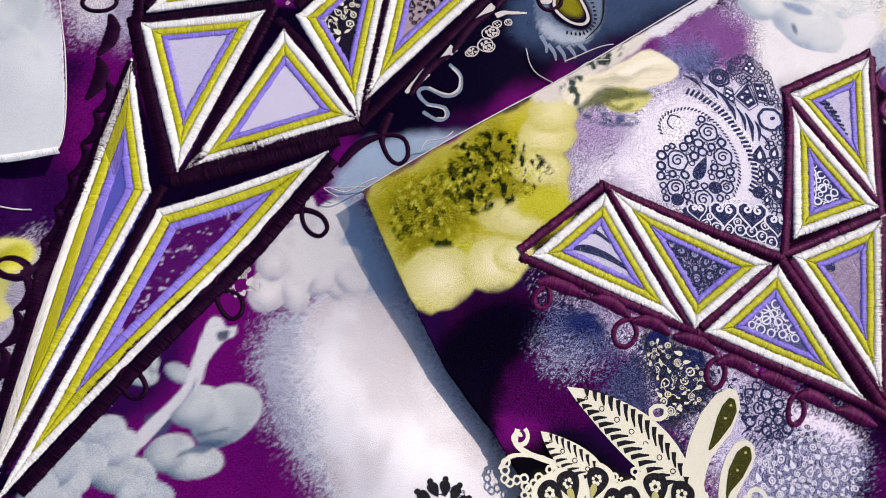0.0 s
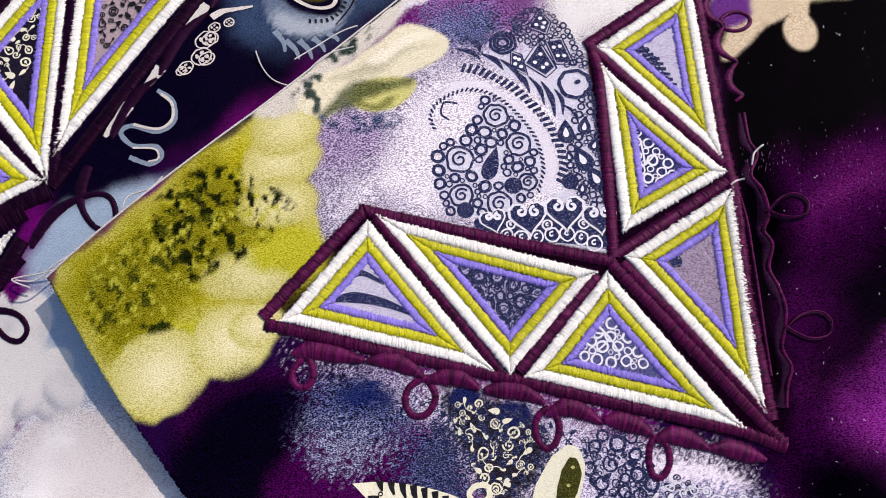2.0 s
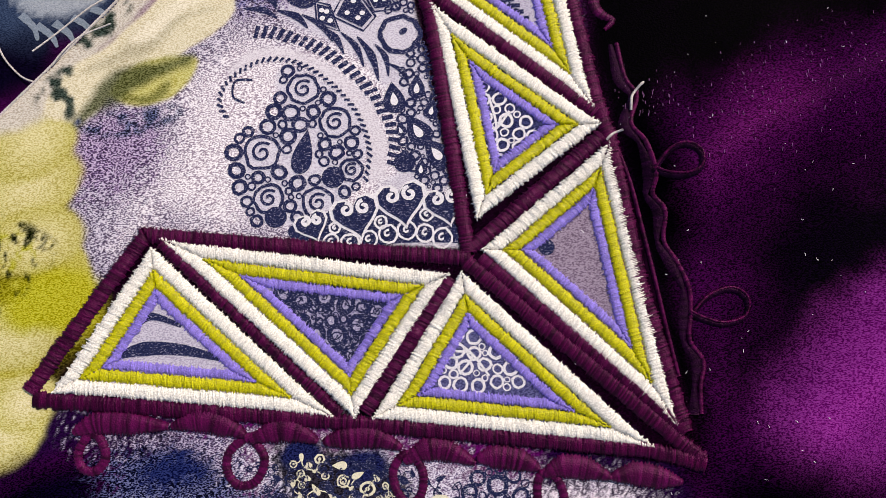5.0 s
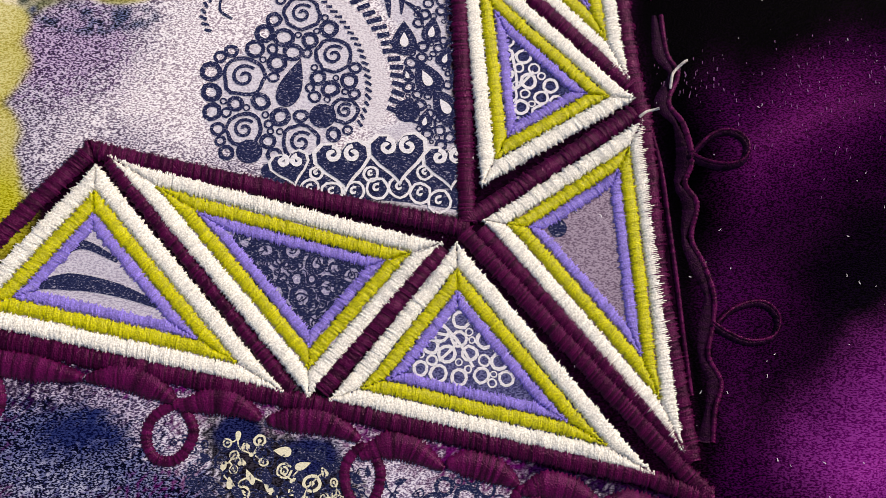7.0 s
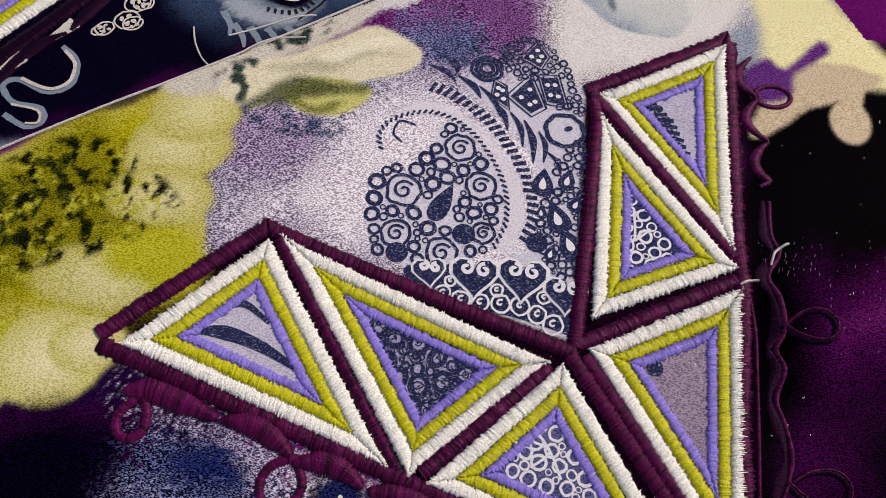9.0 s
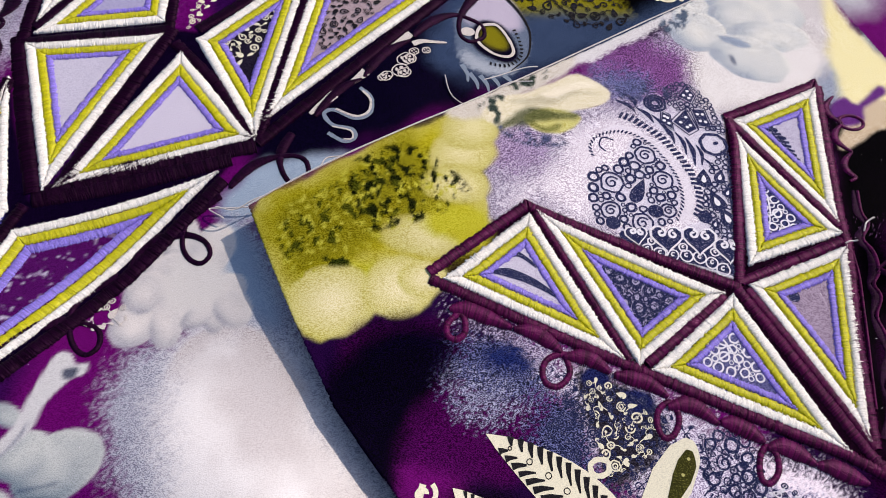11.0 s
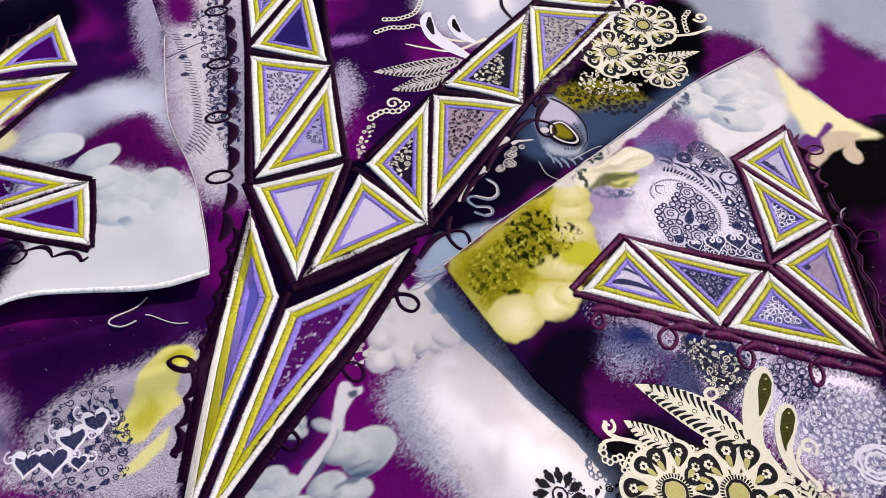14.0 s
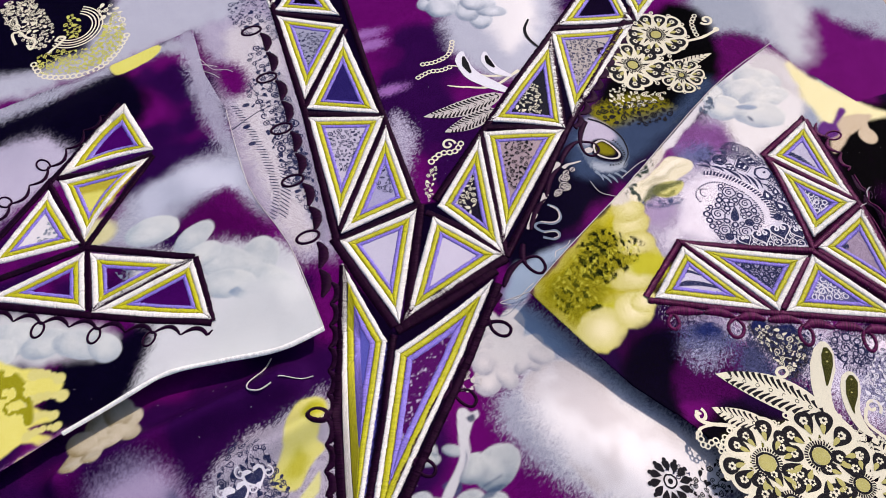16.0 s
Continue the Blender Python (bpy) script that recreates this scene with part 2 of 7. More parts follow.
class Print:
    """The dyes of a printed cloth, laid one over the other at the points of the sheet."""

    def __init__(self, x, y, ground):
        self.x, self.y = x, y
        self.dye = np.tile(np.array(ground, float), (len(x), 1))
        self.speck = RNG.random(len(x)) - 0.5
        self.calm, self.break_up = 0.08, 1.0
        self.uneven = np.full(len(x), self.calm)

    def lay(self, colour, mask, pick):
        mask = mask[:, None]
        self.dye[pick] = self.dye[pick] * (1 - mask) + np.array(colour) * mask

    def near(self, pts, margin):
        a = np.array(pts)
        lo, hi = a.min(0) - margin, a.max(0) + margin
        return np.nonzero((self.x > lo[0]) & (self.x < hi[0]) & (self.y > lo[1]) & (self.y < hi[1]))[0]

    def area(self, colour, pts, soft=1.0, grain=0.0, wander=0.0, amount=1.0, smooth=True):
        """A dyed patch with a soft, sprayed or wandering outline."""
        pts = list(pts)
        line = rounded(pts, 3) if smooth else pts
        pick = self.near(line, soft + grain + wander + 1)
        if len(pick) == 0:
            return
        x, y = self.x[pick], self.y[pick]
        d = outline_distance(x, y, line)[0]
        d = d + wander * 2 * (rough_noise(x, y, 9) - 0.5) + grain * 2 * self.speck[pick]
        mask = amount * smooth_step(d, soft)
        self.lay(colour, mask, pick)
        self.uneven[pick] = self.uneven[pick] * (1 - mask) + mask * (self.break_up if grain >= 2.5 else self.calm)

    def blot(self, colour, p, rx, ry=None, turn=0.0, soft=1.0, grain=0.0, wander=0.0, amount=1.0, core=None):
        """An oval patch; core is a second colour that shows towards its middle."""
        ry = ry or rx
        r = max(rx, ry)
        pick = self.near([p], r + soft + grain + wander + 1)
        if len(pick) == 0:
            return
        x, y = self.x[pick], self.y[pick]
        c, s = math.cos(radians(turn)), math.sin(radians(turn))
        u, v = (x - p[0]) * c + (y - p[1]) * s, -(x - p[0]) * s + (y - p[1]) * c
        e = np.hypot(u / rx, v / ry)
        d = (1 - e) * min(rx, ry) + wander * 2 * (rough_noise(x, y, 7) - 0.5) + grain * 2 * self.speck[pick]
        mask = amount * smooth_step(d, soft)
        if core is not None:
            k = np.clip(1.15 - e, 0, 1)[:, None]
            self.dye[pick] = self.dye[pick] * (1 - mask[:, None]) + (np.array(colour) * (1 - k) + np.array(core) * k) * mask[:, None]
        else:
            self.lay(colour, mask, pick)
        self.uneven[pick] = self.uneven[pick] * (1 - mask) + mask * self.calm

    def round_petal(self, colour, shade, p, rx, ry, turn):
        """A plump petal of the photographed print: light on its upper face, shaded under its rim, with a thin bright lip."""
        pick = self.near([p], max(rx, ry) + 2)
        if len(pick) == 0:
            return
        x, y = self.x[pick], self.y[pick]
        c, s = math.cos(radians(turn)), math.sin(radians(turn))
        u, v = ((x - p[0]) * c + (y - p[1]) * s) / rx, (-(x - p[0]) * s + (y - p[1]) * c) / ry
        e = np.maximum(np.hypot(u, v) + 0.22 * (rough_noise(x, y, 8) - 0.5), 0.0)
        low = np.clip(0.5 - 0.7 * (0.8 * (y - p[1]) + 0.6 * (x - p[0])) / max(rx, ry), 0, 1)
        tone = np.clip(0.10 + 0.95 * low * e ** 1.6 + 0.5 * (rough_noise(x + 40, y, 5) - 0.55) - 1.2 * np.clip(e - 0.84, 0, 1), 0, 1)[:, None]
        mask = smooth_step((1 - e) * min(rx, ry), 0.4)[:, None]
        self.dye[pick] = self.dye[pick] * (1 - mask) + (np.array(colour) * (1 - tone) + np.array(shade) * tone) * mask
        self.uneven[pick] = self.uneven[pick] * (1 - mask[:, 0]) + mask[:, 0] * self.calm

    def flower(self, colour, shade, p, r, n=5, turn=0.0, heart=None):
        for k in range(n):
            a = turn + 360.0 * ((2 * k) % n) / n + 17 * math.sin(k * 2.3 + turn)
            far = r * (0.50 + 0.10 * math.sin(k * 1.9 + turn))
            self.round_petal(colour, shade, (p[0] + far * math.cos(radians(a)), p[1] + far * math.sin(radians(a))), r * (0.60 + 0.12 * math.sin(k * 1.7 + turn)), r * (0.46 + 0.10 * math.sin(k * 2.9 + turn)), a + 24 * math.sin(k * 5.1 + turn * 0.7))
        if heart is not None:
            self.blot(heart, p, r * 0.2, soft=0.6, wander=0.5)

    def specks(self, colour, pts, size, share, soft=0.25):
        """Small blotches scattered in an outline."""
        line = rounded(list(pts), 3)
        pick = self.near(line, 1)
        x, y = self.x[pick], self.y[pick]
        d = outline_distance(x, y, line)[0]
        nz = rough_noise(x * 1.13 + 9, y, size)
        edge = np.quantile(nz, 1 - share)
        self.lay(colour, smooth_step((nz - edge) * size * 2.5, soft) * smooth_step(d, 1.0), pick)


def sheet(name, outline, step, height, parent, thickness, paint, ground, label):
    """A cloth cut to an outline, draped by height(x, y), with its print as dye on the weave."""
    a = np.array(outline)
    xs = np.arange(a[:, 0].min() - step, a[:, 0].max() + 2 * step, step)
    ys = np.arange(a[:, 1].min() - step, a[:, 1].max() + 2 * step, step)
    x, y = (g.ravel() for g in np.meshgrid(xs, ys, indexing="ij"))
    d, nx, ny = outline_distance(x, y, list(map(tuple, outline)))
    keep = d > -0.55 * step
    snap = keep & (d < 0.45 * step)
    x, y = np.where(snap, nx, x), np.where(snap, ny, y)
    number = np.full(len(x), -1)
    grid = np.arange(len(x)).reshape(len(xs), len(ys))
    q = np.stack([grid[:-1, :-1], grid[1:, :-1], grid[1:, 1:], grid[:-1, 1:]], -1).reshape(-1, 4)
    q = q[keep[q].all(1)]
    used = np.unique(q)
    number[used] = np.arange(len(used))
    x, y = x[used], y[used]
    z = height(x, y)
    me = bpy.data.meshes.new(name)
    q = number[q]
    me.vertices.add(len(x))
    me.vertices.foreach_set("co", (np.stack([x, y, z], 1) * MM).ravel())
    me.loops.add(q.size)
    me.loops.foreach_set("vertex_index", q.ravel())
    me.polygons.add(len(q))
    me.polygons.foreach_set("loop_start", np.arange(len(q)) * 4)
    me.polygons.foreach_set("use_smooth", [True] * len(q))
    me.update(calc_edges=True)
    p = Print(x, y, ground)
    paint(p)
    dye = me.color_attributes.new("dye", "FLOAT_COLOR", "POINT")
    dye.data.foreach_set("color", np.concatenate([np.clip(p.dye, 0, 1), np.clip(p.uneven, 0, 1)[:, None]], 1).ravel())
    me.materials.append(CLOTH)
    ob = new(name, me)
    ob.parent = parent
    if thickness:
        mod = ob.modifiers.new("thickness", "SOLIDIFY")
        mod.thickness, mod.offset = thickness * MM, -1
    return tagged(ob, label)


def strand_band(edges, height, lift=0.55, pitch=0.3, ragged=0.8, closed=False):
    """Satin stitch: for each side (outer start, outer end, inner end, inner start) a row of strands laid across it."""
    verts, faces, tone, ends = [], [], [], []
    for o0, o1, i1, i0 in edges:
        o0, o1, i1, i0 = (np.array(v, float) for v in (o0, o1, i1, i0))
        n = max(4, int(max(np.linalg.norm(o1 - o0), np.linalg.norm(i1 - i0)) / pitch))
        cols = 2 * n + 1
        s = (np.arange(cols) / (cols - 1))[:, None]
        peak = (np.arange(cols) % 2)[:, None]
        # strands run straight across; near a mitred corner they stop on the mitre
        along = (o1 - o0) / (np.linalg.norm(o1 - o0) + 1e-9)
        inward = np.array([-along[1], along[0]])
        if inward @ (i0 + i1 - o0 - o1) < 0:
            inward = -inward
        deep = max(0.5 * float(inward @ (i0 + i1 - o0 - o1)), 0.1)
        x0, x1 = float(along @ (i0 - o0)), float(along @ (o1 - i1))
        far = s * np.linalg.norm(o1 - o0)
        depth = np.full(far.shape, deep)
        if x0 > 0.2:
            depth = np.minimum(depth, far * deep / x0)
        if x1 > 0.2:
            depth = np.minimum(depth, (far[-1] - far) * deep / x1)
        depth = np.maximum(depth, 0.12)
        across0 = o0 + (o1 - o0) * s
        across1 = across0 + inward * depth + along * 0.14 * depth * np.sin(np.pi * s)
        if x0 < -0.2 or x1 < -0.2:
            across1 = i0 + (i1 - i0) * s
        wide = np.linalg.norm(across1 - across0, axis=1, keepdims=True) + 1e-6
        way = (across1 - across0) / wide
        jag = (RNG.random((cols, 1)) - 0.35) * ragged * peak
        along_jag = along * (RNG.random((cols, 1)) - 0.5) * 0.28 * peak
        across0 = across0 - way * jag + along_jag
        across1 = across1 + way * (RNG.random((cols, 1)) - 0.35) * ragged * peak
        strand = np.repeat(RNG.random((n + 1, 1)), 2, 0)[:cols]
        base = sum(len(v) for v in verts)
        v = np.array([0.0, 0.10, 0.34, 0.66, 0.90, 1.0])
        rise = np.array([-0.25, 0.70, 1.0, 0.98, 0.66, -0.25])
        p = across0[:, None, :] + (across1 - across0)[:, None, :] * v[None, :, None]
        z = height(p[..., 0].ravel(), p[..., 1].ravel()).reshape(cols, 6)
        z = z + lift * rise * (0.86 + 0.14 * strand) + (peak - 0.5) * (0.08 + 0.24 * strand) * (rise > 0)
        verts.append(np.concatenate([p, z[..., None]], -1).reshape(-1, 3))
        tone.append(np.repeat(strand[:, 0] * (0.55 + 0.45 * peak[:, 0]), 6))
        g = base + np.arange(cols * 6).reshape(cols, 6)
        ends.append((g[0], g[-1]))
        faces.append(np.stack([g[:-1, :-1], g[1:, :-1], g[1:, 1:], g[:-1, 1:]], -1).reshape(-1, 4))
    for k in range(len(ends) if closed else len(ends) - 1):
        a, c = ends[k][1], ends[(k + 1) % len(ends)][0]
        faces.append(np.stack([a[:-1], c[:-1], c[1:], a[1:]], -1))
    return np.concatenate(verts) * MM, np.concatenate(faces), np.concatenate(tone)


def inset(tri, d):
    """The triangle drawn in by d millimetres on every side."""
    a, b0, c = (np.array(p, float) for p in tri)
    la, lb, lc = np.linalg.norm(b0 - c), np.linalg.norm(a - c), np.linalg.norm(a - b0)
    mid = (la * a + lb * b0 + lc * c) / (la + lb + lc)
    r = abs((b0 - a)[0] * (c - a)[1] - (b0 - a)[1] * (c - a)[0]) / (la + lb + lc)
    k = max(0.02, 1 - d / r)
    return [mid + (p - mid) * k for p in (a, b0, c)]


def bowed(p, q, bow):
    """Points from p to q on a shallow curve."""
    p, q = np.array(p, float), np.array(q, float)
    side = np.array([-(q - p)[1], (q - p)[0]])
    return [p + (q - p) * s + side * bow * 4 * s * (1 - s) for s in np.linspace(0, 1, 6)] if bow else [p, q]


def ring_band(outer, inner, height, lift, bows):
    edges = []
    for k in range(3):
        o, i = bowed(outer[k], outer[(k + 1) % 3], bows[k]), bowed(inner[k], inner[(k + 1) % 3], bows[k])
        edges += [(o[n], o[n + 1], i[n + 1], i[n]) for n in range(len(o) - 1)]
    return strand_band(edges, height, lift, closed=True)


def stitched_triangle(parent, height, tri, white=2.9, lime=2.6, violet=2.3, bows=(0, 0, 0), seam=0.25):
    """An embroidered triangle: white rim, lime rim within it, violet rim within that."""
    a = inset([np.array(p, float) for p in tri], -0.55)
    rims = [a, inset(a, white), inset(a, white + lime), inset(a, white + lime + violet)]
    v, f, s = ring_band(rims[0], rims[1], height, 0.75, bows)
    rim = mesh_part("triangle", v, f, WHITE, parent, "triangle of white satin stitch", s)
    v, f, s = ring_band(inset(a, white + seam * 0.3), rims[2], height, 0.62, bows)
    mesh_part("lime_rim", v, f, LIME, rim, "lime green satin stitch", s)
    v, f, s = ring_band(inset(a, white + lime + seam * 0.3), rims[3], height, 0.5, bows)
    mesh_part("violet_rim", v, f, VIOLET, rim, "violet satin stitch", s)
    return rim


def outline_band(parent, height, line, width, lift=0.75, material=None, ends=0.0):
    """A row of satin stitch along a line."""
    line = [np.array(p, float) for p in line]
    dirs = [(q - p) / np.linalg.norm(q - p) for p, q in zip(line, line[1:])]
    left = []
    for k, p in enumerate(line):
        d0, d1 = dirs[max(k - 1, 0)], dirs[min(k, len(dirs) - 1)]
        m0 = d0 + d1
        m0 = m0 / np.linalg.norm(m0)
        left.append(np.array([-m0[1], m0[0]]) / max(0.5, float(m0 @ d1)))
    w = [width / 2 * (1 - ends * (k in (0, len(line) - 1))) for k in range(len(line))]
    edges = [(line[k] + left[k] * w[k], line[k + 1] + left[k + 1] * w[k + 1], line[k + 1] - left[k + 1] * w[k + 1], line[k] - left[k] * w[k]) for k in range(len(dirs))]
    v, f, s = strand_band(edges, height, lift)
    return mesh_part("outline_band", v, f, material or PLUM, parent, "dark plum satin stitch", s)


def scallops(start, end, side, bump, loops, loop_size, sag=0.0):
    """A couched line: plump scallops from start to end, with a curl where loops names the scallop. Rows of x, y, plumpness."""
    p, q = np.array(start, float), np.array(end, float)
    long = np.linalg.norm(q - p)
    way = (q - p) / long
    out = np.array([-way[1], way[0]]) * side
    n = max(1, round(long / bump))
    line = []
    for k in range(n):
        for s in np.linspace(0, 1, 9)[:-1]:
            u = (k + s) / n
            c = p + way * long * u + out * (bump * 0.30 - math.sin(math.pi * s) * bump * 0.30 + sag * 4 * u * (1 - u))
            line.append((*c, 0.45 + 1.0 * math.sin(math.pi * s)))
        if k in loops:
            u = (k + 1) / n
            c = p + way * long * u + out * (bump * 0.30 + sag * 4 * u * (1 - u)) - way * loop_size * 0.15 + out * loop_size * 0.85
            for a in np.linspace(-100, 250, 17):
                e = radians(a)
                line.append((*(c + loop_size * (way * math.cos(e) * 0.78 + out * math.sin(e) * 1.1)), 0.7))
    line.append((*q, 0.4))
    return line


def cord(parent, height, line, width, material=None, lift=0.45, name="scallop_cord", label="dark plum couched scallop line with curls"):
    """A rounded stitched cord along a line, swelling a little between its stitches."""
    full = np.array([(*p, 1.0)[:3] for p in line])
    pts = np.array(rounded([tuple(p) for p in full[:, :2]], 4, closed=False))
    plump = np.interp(np.linspace(0, 1, len(pts)), np.linspace(0, 1, len(full)), full[:, 2])
    run = np.concatenate([[0], np.cumsum(np.linalg.norm(np.diff(pts, axis=0), axis=1))])
    even = np.linspace(0, run[-1], max(6, int(run[-1] / 0.3)))
    plump = np.interp(even, run, plump)
    pts = np.stack([np.interp(even, run, pts[:, 0]), np.interp(even, run, pts[:, 1])], 1)
    tang = np.gradient(pts, axis=0)
    tang /= np.linalg.norm(tang, axis=1, keepdims=True) + 1e-9
    side = np.stack([-tang[:, 1], tang[:, 0]], 1)
    n = len(pts)
    k = np.arange(n)
    swell = (width / 2 * plump * (0.82 + 0.2 * (k % 2) + 0.12 * RNG.random(n)))[:, None]
    v = np.array([-1.0, -0.7, 0.0, 0.7, 1.0])
    rise = np.array([-0.2, 0.7, 1.0, 0.7, -0.2])
    p = pts[:, None, :] + side[:, None, :] * swell[:, :, None] * v[None, :, None]
    z = height(p[..., 0].ravel(), p[..., 1].ravel()).reshape(n, 5) + lift * rise + (k % 2)[:, None] * 0.12
    g = np.arange(n * 5).reshape(n, 5)
    f = np.stack([g[:-1, :-1], g[:-1, 1:], g[1:, 1:], g[1:, :-1]], -1).reshape(-1, 4)
    return mesh_part(name, np.concatenate([p, z[..., None]], -1).reshape(-1, 3) * MM, f, material or PLUM, parent, label, np.repeat(RNG.random(n), 5))


class Ink:
    """Crisp printed figures gathered in one skin just over the cloth."""

    def __init__(self, height, layer=1):
        self.height, self.layer = height, layer
        self.v, self.f, self.n = [], [], 0

    def add(self, pts, faces):
        pts = np.asarray(pts, float)
        self.v.append(pts)
        self.f += [tuple(self.n + i for i in f) for f in faces]
        self.n += len(pts)

    def fill(self, pts):
        pts = [np.array(p, float) for p in pts]
        mid = sum(pts) / len(pts)
        self.add([mid] + pts, [(0, k + 1, (k + 1) % len(pts) + 1) for k in range(len(pts))])

    def line(self, pts, w, closed=False, taper=False):
        pts = np.array(pts, float)
        if closed:
            tang = np.roll(pts, -1, 0) - np.roll(pts, 1, 0)
        else:
            tang = np.gradient(pts, axis=0)
        tang /= np.linalg.norm(tang, axis=1, keepdims=True) + 1e-9
        side = np.stack([-tang[:, 1], tang[:, 0]], 1) * w / 2
        n = len(pts)
        if taper:
            side = side * np.sqrt(np.linspace(1, 0.08, n))[:, None]
        side = side * (0.88 + 0.24 * RNG.random((n, 1)))
        both = np.concatenate([pts + side, pts - side])
        last = n if closed else n - 1
        self.add(both, [(k, (k + 1) % n, n + (k + 1) % n, n + k) for k in range(last)])

    def ribbon(self, rows):
        """A band along x, y, half-width rows."""
        a = np.array(rows, float)
        mid = np.array(rounded([tuple(p) for p in a[:, :2]], 5, closed=False))
        half = np.interp(np.linspace(0, 1, len(mid)), np.linspace(0, 1, len(a)), a[:, 2])
        tang = np.gradient(mid, axis=0)
        tang /= np.linalg.norm(tang, axis=1, keepdims=True) + 1e-9
        side = np.stack([-tang[:, 1], tang[:, 0]], 1) * half[:, None]
        n = len(mid)
        self.add(np.concatenate([mid + side, mid - side]), [(k, k + 1, n + k + 1, n + k) for k in range(n - 1)])

    def oval(self, p, rx, ry=None, turn=0.0, n=14):
        ry = ry or rx
        self.fill(oval_points(p, rx, ry, turn, n))

    def ring(self, p, r, w, ry=None, turn=0.0, n=20):
        pts = oval_points(p, r, ry or r, turn, n) - np.array(p)
        self.line(np.array(p) + pts * (0.93 + 0.14 * RNG.random((n, 1))), w, closed=True)

    def drop(self, p, size, turn, slim=0.55):
        self.fill(drop_points(p, size, turn, slim))

    def drop_line(self, p, size, turn, w, slim=0.55):
        self.line(drop_points(p, size, turn, slim), w, closed=True)

    def heart(self, p, size, turn):
        c, s = math.cos(radians(turn)), math.sin(radians(turn))
        pts = []
        for k in range(18):
            a = 2 * math.pi * k / 18
            x, y = 16 * math.sin(a) ** 3, 13 * math.cos(a) - 5 * math.cos(2 * a) - 2 * math.cos(3 * a) - math.cos(4 * a)
            pts.append((p[0] + size / 30 * (x * c - y * s), p[1] + size / 30 * (x * s + y * c)))
        self.fill(pts)

    def scroll(self, p, r, turn, turns, w, hand=1):
        a = np.linspace(0, turns * 2 * math.pi, int(16 * turns) + 4)
        rad = r * (1 - 0.82 * a / a[-1])
        ang = radians(turn) + hand * a
        self.line(np.stack([p[0] + rad * np.cos(ang), p[1] + rad * np.sin(ang)], 1), w)

    def done(self, name, material, parent, label=""):
        p = np.concatenate(self.v)
        z = self.height(p[:, 0], p[:, 1]) + 0.10 * self.layer
        ob = mesh_part(name, np.concatenate([p, z[:, None]], 1) * MM, self.f, material, parent, label)
        return tagged(ob, kind="stuff") if name.endswith(("_print", "_pattern")) else ob


def oval_points(p, rx, ry, turn=0.0, n=14):
    c, s = math.cos(radians(turn)), math.sin(radians(turn))
    a = 2 * math.pi * np.arange(n) / n
    u, v = rx * np.cos(a), ry * np.sin(a)
    return np.stack([p[0] + u * c - v * s, p[1] + u * s + v * c], 1)


def drop_points(p, size, turn, slim=0.55, n=26):
    """A teardrop with its tip towards turn."""
    a = 2 * math.pi * np.arange(n) / n
    u = size * 0.5 * np.cos(a)
    v = size * 0.5 * slim * np.sin(a) * np.sin(a / 2) ** 1.2 * 1.3
    bend = 0.25 * size * (u / size + 0.5) ** 2
    v = v + bend * 0.5
    c, s = math.cos(radians(turn)), math.sin(radians(turn))
    return np.stack([p[0] + u * c - v * s, p[1] + u * s + v * c], 1)


# ---- how the three cloths lie (millimetres) ----
RIGHT_EDGE = [(105.9, 196.4), (115.9, 180.4), (124.3, 167.4), (138.5, 147.4), (155.6, 130.8), (162.5, 122.3), (196.0, 84.0), (222.0, 40.0)]
RIGHT_TOP = [(105.9, 196.4), (122.5, 209.9), (145.7, 229.2), (162.1, 243.4), (224.9, 300.4), (266.6, 326.0)]
RIGHT_OUTLINE = RIGHT_EDGE + [(345.0, 40.0), (352.0, 150.0), (352.0, 286.0)] + [(292.6, 276.9), (272.5, 310.6)] + RIGHT_TOP[:0:-1]
LEFT_BOTTOM = [(16.8, 194.7), (-2.3, 188.5), (-26.3, 187.4), (-47.7, 185.8), (-64.0, 179.4), (-90.8, 167.1), (-116.3, 154.2), (-150.0, 128.0)]
LEFT_SIDE = [(-41.3, 394.8), (-34.6, 359.5), (-23.6, 331.1), (-13.7, 279.8), (4.5, 240.5), (16.8, 194.7)]
LEFT_OUTLINE = LEFT_BOTTOM + [(-185.0, 160.0), (-185.0, 340.0)] + [(-125.0, 362.3), (-84.1, 376.5)] + LEFT_SIDE[:-1]


def ridge(x, y, p, q, rise, wide):
    d, s = segment_distance(x, y, p, q)
    return rise * np.exp(-(d / wide) ** 2)


def edge_reach(x, y, line, reach):
    d = np.full(np.shape(x), 1e9)
    for p, q in zip(line, line[1:]):
        d = np.minimum(d, segment_distance(x, y, p, q)[0])
    return np.exp(-d / reach)


def body_height(x, y):
    z = -1.5 - 12.0 * smooth_step(x - 165, 45) - 7.0 * np.exp(-((x - 80) ** 2 + (y - 172) ** 2) / 30 ** 2) + 0.5 * (rough_noise(x, y, 45) - 0.5)
    z = z + ridge(x, y, (-91.2, 148.8), (-4.0, 176.7), 10.0, 7.0) + ridge(x, y, (-44.1, 136.1), (8.9, 158.1), 7.0, 6.0)
    z = z - ridge(x, y, (-51.3, 170.1), (-20.6, 177.1), 2.0, 6.0)
    z = z + ridge(x, y, (102.3, 136.0), (132.0, 114.9), 4.0, 16.0)
    return z


